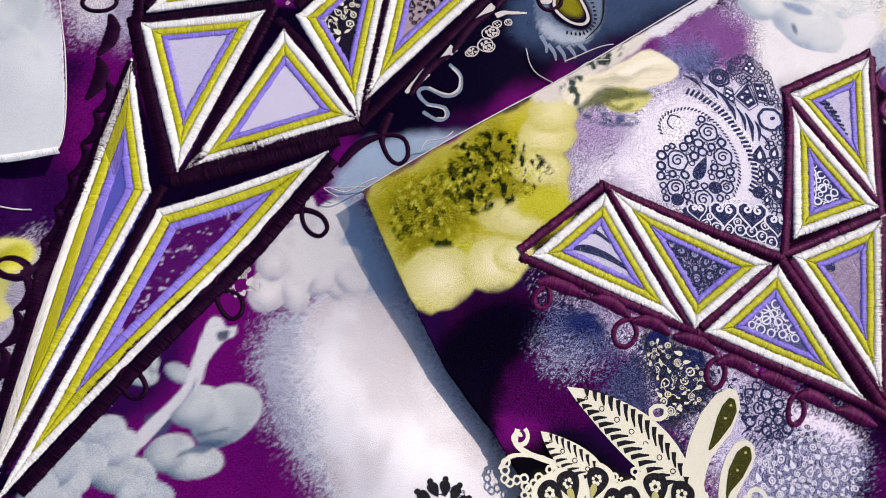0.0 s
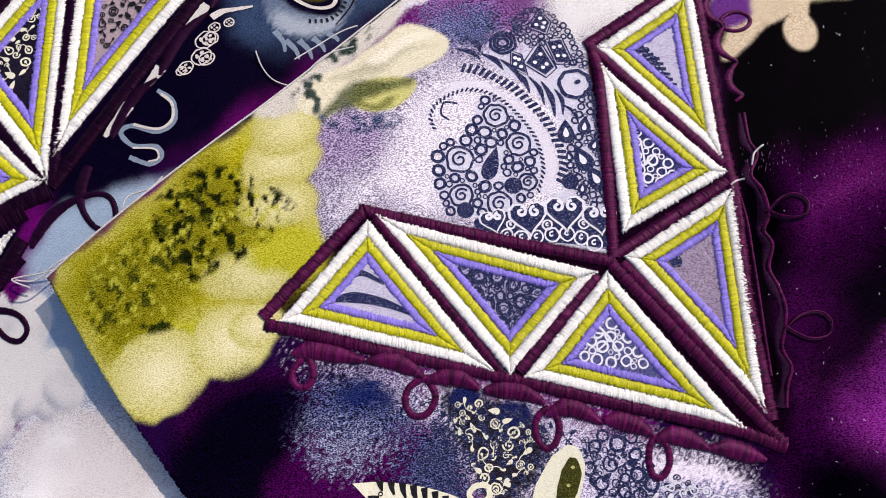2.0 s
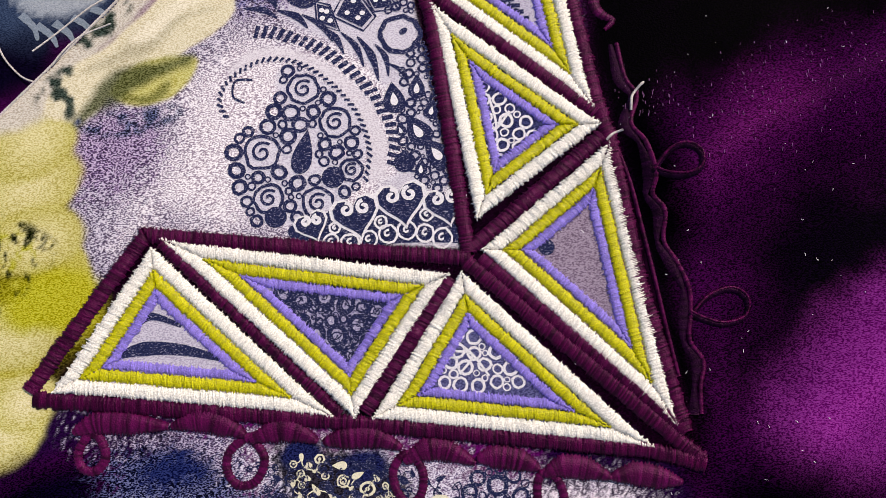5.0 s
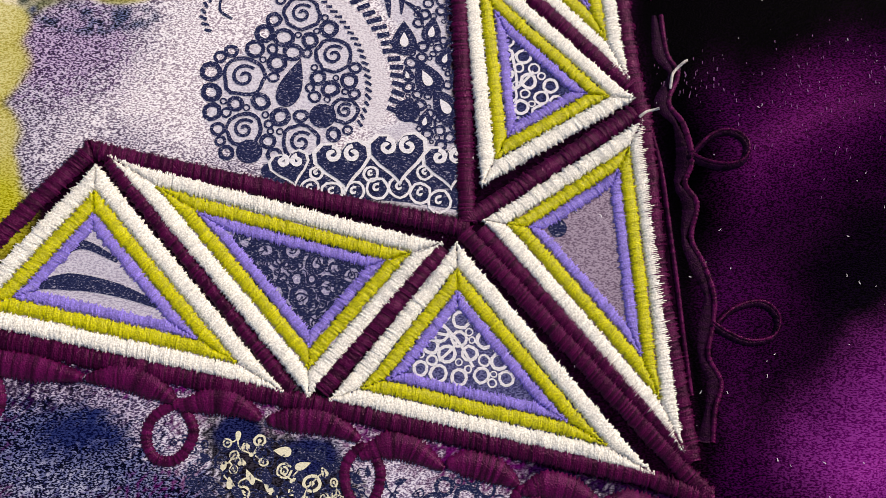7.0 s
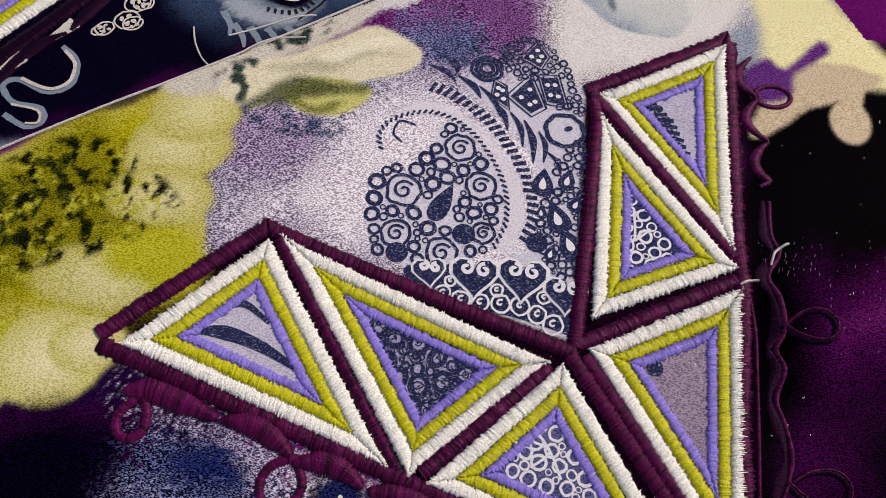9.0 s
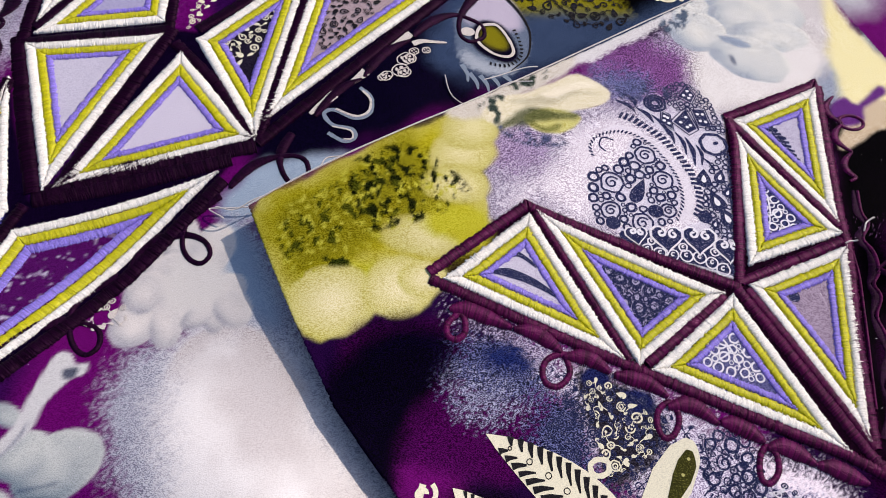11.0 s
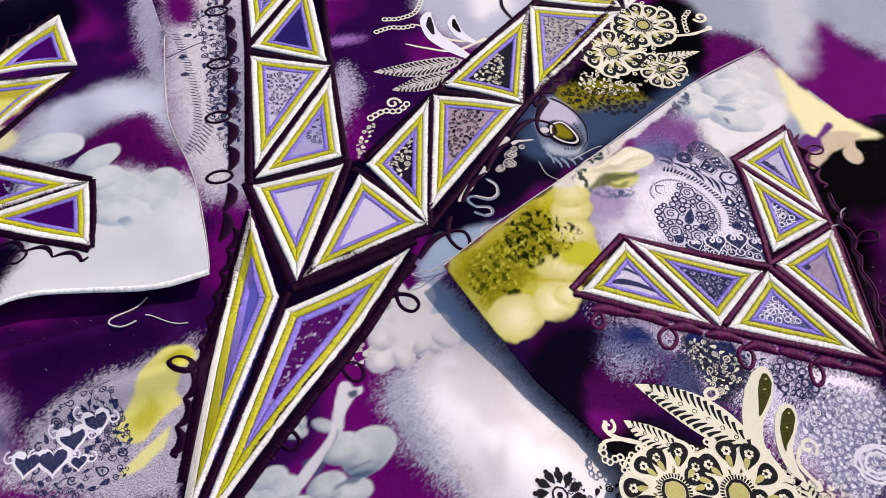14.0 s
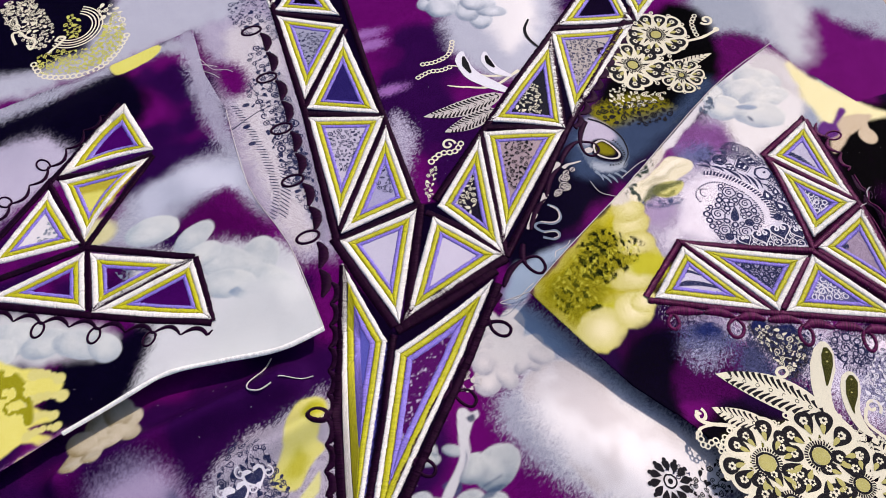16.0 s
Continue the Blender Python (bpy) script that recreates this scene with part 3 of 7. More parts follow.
def right_height(x, y):
    u, v = 1.6 * np.tanh((x - 160) / 80), 1.6 * np.tanh((y - 160) / 80)
    lie = (1.35, -5.52, 5.46, -0.04, 0.81, 1.72, 2.09, -0.37, -1.91, -2.55)
    z = sum(k * w for k, w in zip(lie, (1, u, v, u * u, u * v, v * v, u ** 3, u * u * v, u * v * v, v ** 3)))
    z = z - 13.0 * np.exp(-((x - 66) ** 2 + (y - 176) ** 2) / 34 ** 2) + 0.5 * (rough_noise(x, y, 40) - 0.5)
    z = z + 1.8 * edge_reach(x, y, RIGHT_EDGE[1:], 13.0) * smooth_step(x - 110, 40)
    z = z + ridge(x, y, (281.5, 149.7), (321.2, 177.3), 8.5, 8.0) + ridge(x, y, (279.7, 207.8), (322.1, 221.2), 4.5, 9.0)
    z = z - ridge(x, y, (282.5, 171.7), (322.3, 203.3), 1.5, 10.0)
    z = z + ridge(x, y, (272.9, 136.1), (293.5, 138.7), 2.5, 7.0)
    return z


def left_height(x, y):
    z = 2.6 + 0.6 * (rough_noise(x, y, 40) - 0.5)
    z = z + 6.0 * edge_reach(x, y, LEFT_BOTTOM, 7.0)
    z = z + ridge(x, y, (-43.7, 285.6), (5.8, 240.2), 3.0, 12.0) + ridge(x, y, (-62.2, 195.7), (-5.7, 218.5), 3.5, 13.0) + ridge(x, y, (-121.5, 329.6), (-53.4, 367.6), 3.5, 14.0)
    return z


# ---- dyes ----
PURPLE, DEEP, NAVY, BLACK = (0.125, 0.005, 0.120), (0.034, 0.004, 0.060), (0.004, 0.002, 0.014), (0.001, 0.0006, 0.002)
GREY, PALE, LILAC, CREAM = (0.42, 0.42, 0.48), (0.66, 0.63, 0.63), (0.46, 0.42, 0.51), (0.70, 0.64, 0.40)
OLIVE, BLUEGREY, STEEL = (0.185, 0.165, 0.012), (0.30, 0.37, 0.46), (0.038, 0.06, 0.115)
PETAL, SHADE, GOLD = (0.46, 0.47, 0.47), (0.13, 0.18, 0.25), (0.62, 0.58, 0.16)


def body_print(p):
    p.break_up = 0.4
    wide = [(-185.0, 60.0), (340.0, 60.0), (340.0, 455.0), (-185.0, 455.0)]
    p.specks((0.035, 0.004, 0.062), wide, 42.0, 0.42, soft=9.0)
    # navy and blue-grey ground beside the neckline
    p.area(NAVY, [(108.6, 241.4), (138.0, 279.1), (183.2, 317.4), (243.3, 347.7), (273.5, 338.9), (228.7, 304.0), (161.1, 250.8), (124.2, 220.6), (100.9, 215.7)], soft=5, wander=3)
    p.area(DEEP, [(49.7, 227.8), (72.4, 251.3), (98.7, 221.3), (64.9, 191.6), (42.7, 148.2), (21.7, 111.8), (12.4, 112.0), (22.8, 180.6)], soft=4, wander=2)
    p.area(BLUEGREY, [(96.0, 199.6), (102.6, 213.2), (116.0, 219.0), (129.7, 223.3), (135.5, 220.6), (120.6, 212.2), (105.1, 198.1)], soft=2.5, wander=2)
    p.area(STEEL, [(146.7, 288.9), (169.6, 300.0), (179.8, 273.2), (164.5, 257.7), (144.3, 261.4)], soft=5, wander=3)
    # pale cloud with a sprayed rim below the neckline
    p.area(GREY, [(82.8, 143.2), (83.4, 157.2), (96.5, 166.1), (98.6, 194.6), (109.6, 192.4), (131.3, 163.7), (160.1, 128.2), (173.2, 104.5), (121.9, 98.3), (106.9, 111.4), (93.0, 125.0)], soft=4, grain=3.0, wander=2)
    p.area(PALE, [(95.5, 145.0), (97.1, 162.6), (110.2, 167.7), (121.3, 162.2), (141.3, 141.7), (161.3, 118.7), (173.2, 104.5), (121.2, 102.7), (106.8, 120.7)], soft=7, grain=2.0, wander=3)
    p.specks((0.54, 0.50, 0.50), [(95.5, 145.0), (97.1, 162.6), (110.2, 167.7), (121.3, 162.2), (141.3, 141.7), (161.3, 118.7), (120.4, 107.1), (106.8, 120.7)], 20.0, 0.4, soft=6.0)
    # blue-grey shade beside the right panel's edge, laid as dye
    p.area(BLUEGREY, [(98.3, 196.4), (108.4, 188.7), (120.3, 169.0), (109.6, 171.1), (100.6, 182.5)], soft=4, wander=2)
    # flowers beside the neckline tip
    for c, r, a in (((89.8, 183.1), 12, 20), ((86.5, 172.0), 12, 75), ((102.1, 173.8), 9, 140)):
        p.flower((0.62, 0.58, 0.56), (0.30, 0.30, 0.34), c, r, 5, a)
    p.blot((0.60, 0.57, 0.55), (94.2, 178.3), 9, 8, soft=2, wander=1)
    # white blossoms and a stalk on the purple
    p.area(DEEP, [(47.3, 146.0), (60.1, 153.3), (60.2, 133.1), (44.6, 118.0), (33.0, 119.5)], soft=5, wander=3)
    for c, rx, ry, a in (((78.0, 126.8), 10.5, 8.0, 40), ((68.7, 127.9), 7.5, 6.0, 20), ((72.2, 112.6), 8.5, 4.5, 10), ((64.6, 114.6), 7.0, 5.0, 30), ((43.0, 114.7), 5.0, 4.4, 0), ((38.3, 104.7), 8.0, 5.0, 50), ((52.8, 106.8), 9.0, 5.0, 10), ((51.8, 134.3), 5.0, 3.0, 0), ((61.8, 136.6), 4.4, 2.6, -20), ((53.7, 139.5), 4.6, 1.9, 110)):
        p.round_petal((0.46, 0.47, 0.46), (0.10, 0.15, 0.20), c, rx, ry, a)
    p.area((0.06, 0.09, 0.15), [(68.9, 116.8), (77.7, 120.4), (80.4, 119.2), (75.4, 116.2), (66.5, 113.0)], soft=0.7, wander=1.4, amount=0.8)
    p.area((0.06, 0.09, 0.15), [(71.1, 121.1), (78.7, 123.7), (78.2, 122.1), (71.5, 119.5)], soft=0.6, wander=1.0, amount=0.7)
    p.area((0.08, 0.11, 0.17), [(35.3, 110.5), (38.7, 106.3), (38.7, 103.3), (35.7, 105.9)], soft=0.7, wander=1.2, amount=0.8)
    p.area((0.05, 0.08, 0.14), [(56.2, 122.9), (62.3, 124.5), (63.2, 120.7), (59.8, 117.9)], soft=0.7, wander=1.4, amount=0.8)
    p.area((0.49, 0.48, 0.49), [(66.9, 153.5), (70.0, 154.4), (72.0, 151.9), (74.8, 152.7), (75.0, 149.7), (72.2, 147.5), (69.6, 141.2), (68.4, 132.7), (62.4, 123.8), (58.4, 116.9), (55.9, 114.2), (54.2, 117.8), (60.1, 126.6), (64.1, 133.7), (64.9, 143.8)], soft=0.4, wander=0.5)
    p.area((0.05, 0.06, 0.10), [(70.0, 149.8), (73.0, 151.1), (73.1, 148.6), (71.0, 147.7)], soft=0.5, wander=0.6, amount=0.9)
    p.area((0.10, 0.12, 0.18), [(67.3, 137.5), (65.6, 130.7), (62.3, 124.5), (64.7, 126.5), (67.6, 132.6)], soft=0.6, wander=0.8, amount=0.7)
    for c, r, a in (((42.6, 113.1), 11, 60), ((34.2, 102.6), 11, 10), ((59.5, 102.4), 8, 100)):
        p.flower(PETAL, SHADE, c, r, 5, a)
    # lower left: sprayed grey, lime blossom
    p.area(GREY, [(-33.0, 138.6), (-19.2, 149.9), (0.1, 165.8), (16.8, 167.9), (15.3, 125.8), (-28.9, 116.3)], soft=3, grain=3, wander=3)
    p.area((0.34, 0.28, 0.40), [(-79.5, 140.0), (-73.3, 147.9), (-57.8, 152.1), (-44.1, 136.1), (-50.5, 124.2)], soft=6, grain=2)
    # dark stretch below the left panel's edge: its shade painted into the dye
    p.area(DEEP, [(-39.6, 180.6), (1.4, 186.2), (19.1, 193.7), (19.4, 170.0), (-11.7, 163.0), (-37.3, 153.2)], soft=5, wander=3)
    p.area((0.46, 0.42, 0.48), [(-28.2, 147.3), (-17.0, 156.0), (-3.7, 159.1), (9.6, 169.1), (13.6, 166.3), (15.3, 111.7), (-41.3, 116.8), (-40.2, 129.7)], soft=3, grain=3, wander=3)
    p.area((0.60, 0.56, 0.20), [(-2.6, 160.2), (3.0, 168.3), (12.7, 167.4), (13.8, 159.9), (8.1, 150.5), (11.3, 145.7), (4.4, 140.1), (0.9, 132.0), (-6.1, 131.6), (-11.4, 136.4), (-4.1, 148.2)], soft=0.8, wander=1.2)
    p.area((0.60, 0.57, 0.26), [(-6.2, 120.6), (6.7, 135.6), (8.8, 135.4), (8.0, 129.3), (-1.3, 120.2)], soft=0.8, wander=1.2)
    p.blot((0.42, 0.40, 0.04), (8.7, 162.5), 5.5, 4, 20, soft=2.0, wander=1.5)
    p.blot((0.44, 0.41, 0.06), (-0.4, 140.1), 6, 4, 60, soft=3.0, wander=2.0)
    p.flower((0.55, 0.50, 0.40), (0.25, 0.20, 0.10), (-72.3, 171.4), 12, 5, 30)
    p.flower((0.55, 0.50, 0.40), (0.25, 0.20, 0.10), (-83.2, 161.2), 11, 5, 80)
    # between the neckline bands: grey clouds on purple
    p.area(GREY, [(101.0, 408.5), (126.1, 418.3), (165.5, 397.1), (145.9, 342.0), (118.3, 328.5), (98.3, 353.7)], soft=6, grain=2, wander=4)
    p.area(PALE, [(116.1, 400.4), (147.3, 406.7), (148.8, 368.5), (128.3, 347.7), (120.4, 371.2)], soft=6, wander=4)
    p.area(LILAC, [(61.7, 268.4), (70.3, 299.0), (62.4, 315.8), (58.1, 305.2), (59.9, 265.3), (65.1, 244.5)], soft=3, grain=3)
    for c in ((54.4, 376.0), (61.5, 331.9), (55.0, 367.0)):
        p.blot((0.30, 0.14, 0.36), c, 9, 3.5, turn=10, soft=2, grain=1, wander=1)
    p.flower((0.62, 0.62, 0.64), SHADE, (98.7, 394.5), 16, 5, 200)
    p.flower((0.62, 0.62, 0.64), SHADE, (117.9, 383.3), 13, 5, 260)
    # pale lace ground outside the left band
    p.area(LILAC, [(-56.5, 457.7), (0.9, 445.3), (7.7, 385.8), (20.2, 301.5), (25.8, 239.2), (14.7, 232.1), (-0.2, 244.2), (-17.4, 283.8), (-30.4, 358.9), (-42.7, 405.6)], soft=4, grain=3, wander=3)
    p.area((0.60, 0.56, 0.58), [(-23.7, 392.4), (1.9, 396.2), (12.2, 310.6), (15.9, 247.4), (5.2, 246.3), (-6.4, 281.7), (-18.9, 332.2)], soft=5, grain=3, wander=3)
    p.area(PURPLE, [(-31.8, 371.9), (-15.0, 364.2), (-12.5, 347.0), (-24.6, 345.3)], soft=4, grain=2, wander=2)
    p.area(PURPLE, [(10.6, 213.3), (17.0, 237.8), (23.6, 229.0), (24.3, 200.5), (17.3, 193.8)], soft=5, grain=2, wander=2)
    p.area((0.05, 0.05, 0.09), [(-0.2, 352.7), (6.0, 355.6), (19.1, 287.2), (21.2, 246.4), (17.1, 245.6), (10.0, 278.5), (3.6, 312.3)], soft=2, wander=2, amount=0.3)
    # dark ground that the neckline bands are worked on
    for outline in (
        [(-8.0, 455.0), (4.0, 405.1), (16.1, 325.1), (24.6, 248.3), (47.0, 195.0), (66.0, 256.0), (55.0, 321.0), (43.0, 416.0), (24.0, 455.0)],
        [(65.0, 256.0), (50.0, 194.0), (101.0, 219.5), (123.7, 253.6), (148.4, 292.7), (207.1, 379.1), (246.0, 408.0), (198.4, 418.0), (154.5, 358.4), (104.4, 295.2), (74.0, 257.0)],
        [(26.0, 231.0), (46.0, 193.0), (96.0, 213.0), (71.0, 171.0), (43.0, 126.0), (25.0, 96.0), (15.0, 96.0), (17.0, 160.0)],
    ):
        p.area((0.006, 0.0015, 0.016), outline, soft=1.0, wander=0.6, smooth=False)
    # ground inside the stitched triangles
    for tone, tri in (((0.34, 0.34, 0.42), ((5.9, 399.5), (41.1, 385.2), (16.9, 336.1))), ((0.03, 0.02, 0.12), ((41.1, 376.1), (53.2, 317.7), (18.1, 327.9))), ((0.52, 0.48, 0.56), ((18.2, 320.8), (55.4, 314.1), (27.2, 253.3))), ((0.36, 0.34, 0.48), ((56.2, 306.3), (62.9, 259.0), (28.5, 247.9)))):
        p.area(tone, tri, soft=0.4, grain=0.5, smooth=False)
    for tone, tri in (((0.50, 0.47, 0.55), ((27.2, 242.9), (63.8, 253.1), (48.2, 197.8))), ((0.54, 0.50, 0.58), ((71.8, 247.6), (99.2, 222.1), (51.7, 198.6))), ((0.02, 0.015, 0.03), ((75.2, 253.8), (101.6, 290.7), (99.9, 222.6)))):
        p.area(tone, tri, soft=0.4, grain=0.5, smooth=False)
    for tone, tri in (((0.36, 0.28, 0.30), ((104.9, 293.6), (144.2, 289.1), (101.8, 229.9))), ((0.02, 0.02, 0.03), ((153.7, 354.9), (145.3, 291.3), (109.3, 301.0))), ((0.40, 0.36, 0.34), ((155.3, 360.2), (202.7, 364.1), (152.3, 298.9)))):
        p.area(tone, tri, soft=0.4, grain=0.5, smooth=False)
    p.area((0.10, 0.10, 0.36), ((27.2, 226.7), (41.5, 187.0), (20.3, 104.3)), soft=0.4, grain=0.5, smooth=False)
    p.area((0.08, 0.008, 0.10), ((45.3, 183.2), (90.9, 208.8), (21.9, 102.7)), soft=0.4, grain=0.5, smooth=False)
    p.specks((0.40, 0.36, 0.46), ((52.0, 180.0), (74.0, 192.0), (40.0, 140.0)), 1.5, 0.10)
    # far upper left
    p.area(NAVY, [(-171.9, 423.4), (-136.9, 454.6), (-107.1, 458.4), (-78.6, 422.6), (-86.9, 396.5), (-128.9, 379.0), (-165.8, 382.3)], soft=5, wander=3)
    p.area(GREY, [(-83.1, 448.1), (-46.3, 455.5), (-2.5, 446.0), (-16.9, 409.5), (-45.9, 397.0), (-86.1, 380.9), (-127.7, 368.3), (-163.3, 365.3), (-165.8, 382.3), (-105.4, 391.5)], soft=5, wander=4, grain=1)
    # right of the right band: dark ground under the lace flowers, grey sky-like sweep above
    p.area((0.30, 0.32, 0.37), [(244.5, 407.5), (312.9, 403.0), (388.2, 376.3), (362.2, 324.6), (335.6, 330.1), (300.6, 355.9), (273.4, 312.6), (267.9, 339.8), (242.2, 349.7)], soft=7, wander=6, grain=2)
    p.area((0.44, 0.44, 0.47), [(283.1, 388.9), (309.1, 393.5), (296.3, 329.4), (279.5, 319.8), (278.6, 342.1)], soft=8, wander=4)
    p.area(PURPLE, [(225.1, 318.2), (248.3, 348.4), (267.9, 339.8), (276.5, 320.4), (244.2, 310.2)], soft=4, grain=2.5, wander=2)
    p.area(BLACK, [(196.4, 349.4), (227.7, 376.1), (246.6, 362.6), (238.2, 319.8), (208.8, 297.1), (175.4, 288.6), (163.4, 300.6)], soft=4, wander=3)
    p.area(OLIVE, [(164.5, 304.5), (191.5, 311.4), (210.0, 300.8), (200.6, 290.5), (169.9, 290.7)], soft=3, wander=3, grain=1.5)
    p.area(STEEL, [(172.9, 290.6), (207.1, 301.4), (228.0, 317.6), (231.2, 308.7), (198.2, 283.2), (175.9, 270.0)], soft=5, wander=3)

    # teardrop paisley on the navy ground
    p.area((0.12, 0.15, 0.21), [(149.5, 281.8), (156.7, 293.3), (161.1, 297.0), (168.6, 291.3), (174.3, 282.2), (174.6, 272.9), (170.6, 265.0), (160.4, 260.9), (153.1, 264.5), (151.0, 272.7)], soft=0.7, wander=0.8, grain=0.6)
    p.area((0.40, 0.36, 0.44), [(151.8, 283.7), (156.7, 293.3), (161.1, 297.0), (168.6, 291.3), (171.2, 284.2), (166.0, 280.9), (159.9, 281.8), (154.0, 279.9)], soft=2.0, wander=1.0)
    p.area((0.30, 0.33, 0.38), [(154.7, 268.7), (162.4, 265.8), (170.2, 268.4), (170.1, 264.9), (160.4, 260.9), (153.9, 264.2)], soft=1.6, wander=1.0, grain=0.6)
    p.area(NAVY, [(156.9, 280.9), (163.3, 283.2), (168.7, 278.9), (171.4, 272.7), (168.8, 268.3), (162.4, 268.2), (156.3, 271.6)], soft=0.6, wander=0.4)
    p.area(OLIVE, [(159.5, 279.6), (162.8, 280.6), (166.6, 277.0), (166.8, 273.8), (163.3, 272.8), (159.7, 274.7)], soft=1.4, wander=1.0)


def right_print(p):
    p.calm = 0.2
    wide = [(60.0, 45.0), (345.0, 45.0), (345.0, 280.0), (60.0, 280.0)]
    p.specks((0.020, 0.003, 0.040), wide, 36.0, 0.42, soft=8.0)
    # lilac, sprayed ground of the paisley
    p.area(LILAC, [(165.7, 204.6), (162.4, 233.3), (171.0, 242.3), (182.6, 251.1), (198.8, 266.0), (213.8, 282.6), (232.5, 286.8), (261.5, 273.4), (261.5, 176.5), (236.5, 172.3), (198.0, 173.7), (159.5, 184.0)], soft=2.0, grain=2.5, wander=1)
    p.area((0.74, 0.70, 0.74), [(172.5, 209.4), (179.8, 222.7), (195.0, 246.0), (215.7, 246.4), (230.2, 238.3), (234.7, 199.1), (212.7, 204.0), (180.1, 212.2)], soft=7, grain=3, wander=4)
    p.area((0.62, 0.58, 0.63), [(195.2, 239.0), (200.0, 243.6), (207.0, 244.0), (214.0, 240.0), (219.2, 234.6), (222.5, 229.0), (224.2, 221.0), (222.6, 214.5), (219.2, 214.5), (220.3, 220.2), (219.1, 227.4), (215.0, 234.2), (209.8, 239.2), (205.0, 240.8), (199.5, 239.6)], soft=0.8, wander=0.6)
    p.area((0.58, 0.55, 0.62), [(194.9, 217.7), (197.6, 224.9), (204.4, 230.1), (204.5, 236.6), (207.4, 239.9), (213.6, 235.8), (218.5, 228.4), (219.6, 221.2), (216.6, 213.6), (210.9, 209.2), (203.8, 207.9), (197.4, 211.2)], soft=0.6, wander=1)
    p.area((0.56, 0.53, 0.60), [(207.0, 250.0), (213.0, 259.0), (222.0, 265.0), (231.0, 256.0), (235.0, 236.0), (235.3, 199.0), (222.0, 202.0), (221.0, 212.0), (226.5, 216.0), (226.5, 228.0), (221.0, 239.0)], soft=1.0, wander=1)
    p.area((0.26, 0.10, 0.30), [(191.2, 260.9), (197.6, 273.5), (214.2, 279.4), (226.0, 274.0), (223.4, 262.6), (212.2, 255.7), (201.9, 253.3)], soft=4, grain=3.5, wander=3)
    p.area((0.16, 0.17, 0.34), [(192.8, 258.3), (199.0, 264.5), (209.9, 264.2), (208.8, 254.9), (200.8, 253.1)], soft=3, grain=3, wander=3)
    p.area((0.40, 0.31, 0.46), [(164.0, 227.4), (172.8, 234.8), (182.1, 232.0), (179.8, 222.7), (167.9, 219.9)], soft=3, grain=3.5, wander=2)
    # dark satin beyond the motif: dark print and unlit stretches both laid as near-black
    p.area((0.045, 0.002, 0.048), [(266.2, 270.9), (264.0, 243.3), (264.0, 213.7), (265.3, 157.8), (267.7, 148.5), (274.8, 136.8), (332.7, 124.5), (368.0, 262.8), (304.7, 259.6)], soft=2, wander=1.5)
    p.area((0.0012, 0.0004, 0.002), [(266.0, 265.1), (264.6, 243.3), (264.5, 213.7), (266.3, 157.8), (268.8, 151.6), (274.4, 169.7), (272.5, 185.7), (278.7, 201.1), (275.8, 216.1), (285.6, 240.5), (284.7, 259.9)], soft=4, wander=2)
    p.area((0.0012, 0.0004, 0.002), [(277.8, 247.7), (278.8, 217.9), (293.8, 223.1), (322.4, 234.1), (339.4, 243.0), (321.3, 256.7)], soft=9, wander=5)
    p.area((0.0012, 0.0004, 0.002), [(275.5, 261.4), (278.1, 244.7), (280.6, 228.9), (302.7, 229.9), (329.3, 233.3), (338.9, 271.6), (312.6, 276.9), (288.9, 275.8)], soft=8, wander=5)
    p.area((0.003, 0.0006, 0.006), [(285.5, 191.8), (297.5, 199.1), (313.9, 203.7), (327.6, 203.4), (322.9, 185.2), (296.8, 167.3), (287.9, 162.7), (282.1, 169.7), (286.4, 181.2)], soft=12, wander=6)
    # sheen of two folds painted in brighter purple, then one more dark stretch
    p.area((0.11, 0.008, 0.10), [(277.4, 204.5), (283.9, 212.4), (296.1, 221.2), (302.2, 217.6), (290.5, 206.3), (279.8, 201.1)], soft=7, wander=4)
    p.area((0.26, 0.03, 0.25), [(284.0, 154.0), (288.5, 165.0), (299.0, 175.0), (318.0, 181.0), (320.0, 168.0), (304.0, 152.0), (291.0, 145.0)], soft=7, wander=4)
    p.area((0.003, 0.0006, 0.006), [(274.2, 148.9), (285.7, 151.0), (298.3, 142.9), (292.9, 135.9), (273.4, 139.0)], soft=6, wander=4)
    # dark ground that the motif is worked on
    p.area((0.012, 0.001, 0.011), [(153.6, 185.6), (177.6, 211.6), (234.4, 198.6), (233.4, 253.2), (262.4, 272.6), (266.8, 212.0), (270.5, 158.0), (270.5, 152.6), (210.6, 169.2)], soft=0.5, wander=0.3, smooth=False)
    # ground inside the stitched triangles
    for tone, tri in (((0.50, 0.47, 0.55), ((159.5, 185.3), (178.5, 207.3), (205.1, 173.4))), ((0.46, 0.43, 0.52), ((236.8, 252.0), (261.6, 269.1), (262.8, 222.1)))):
        p.area(tone, tri, soft=0.4, grain=0.4, smooth=False)
    for tone, tri in (((0.05, 0.055, 0.14), ((237.3, 246.1), (263.4, 217.5), (238.6, 204.3))), ((0.30, 0.24, 0.31), ((263.9, 212.2), (266.5, 162.4), (239.4, 197.5))), ((0.40, 0.37, 0.50), ((181.7, 208.5), (230.5, 194.2), (210.2, 172.4))), ((0.13, 0.13, 0.26), ((233.7, 193.7), (261.0, 158.6), (214.3, 171.3)))):
        p.area(tone, tri, soft=0.4, grain=0.4, smooth=False)
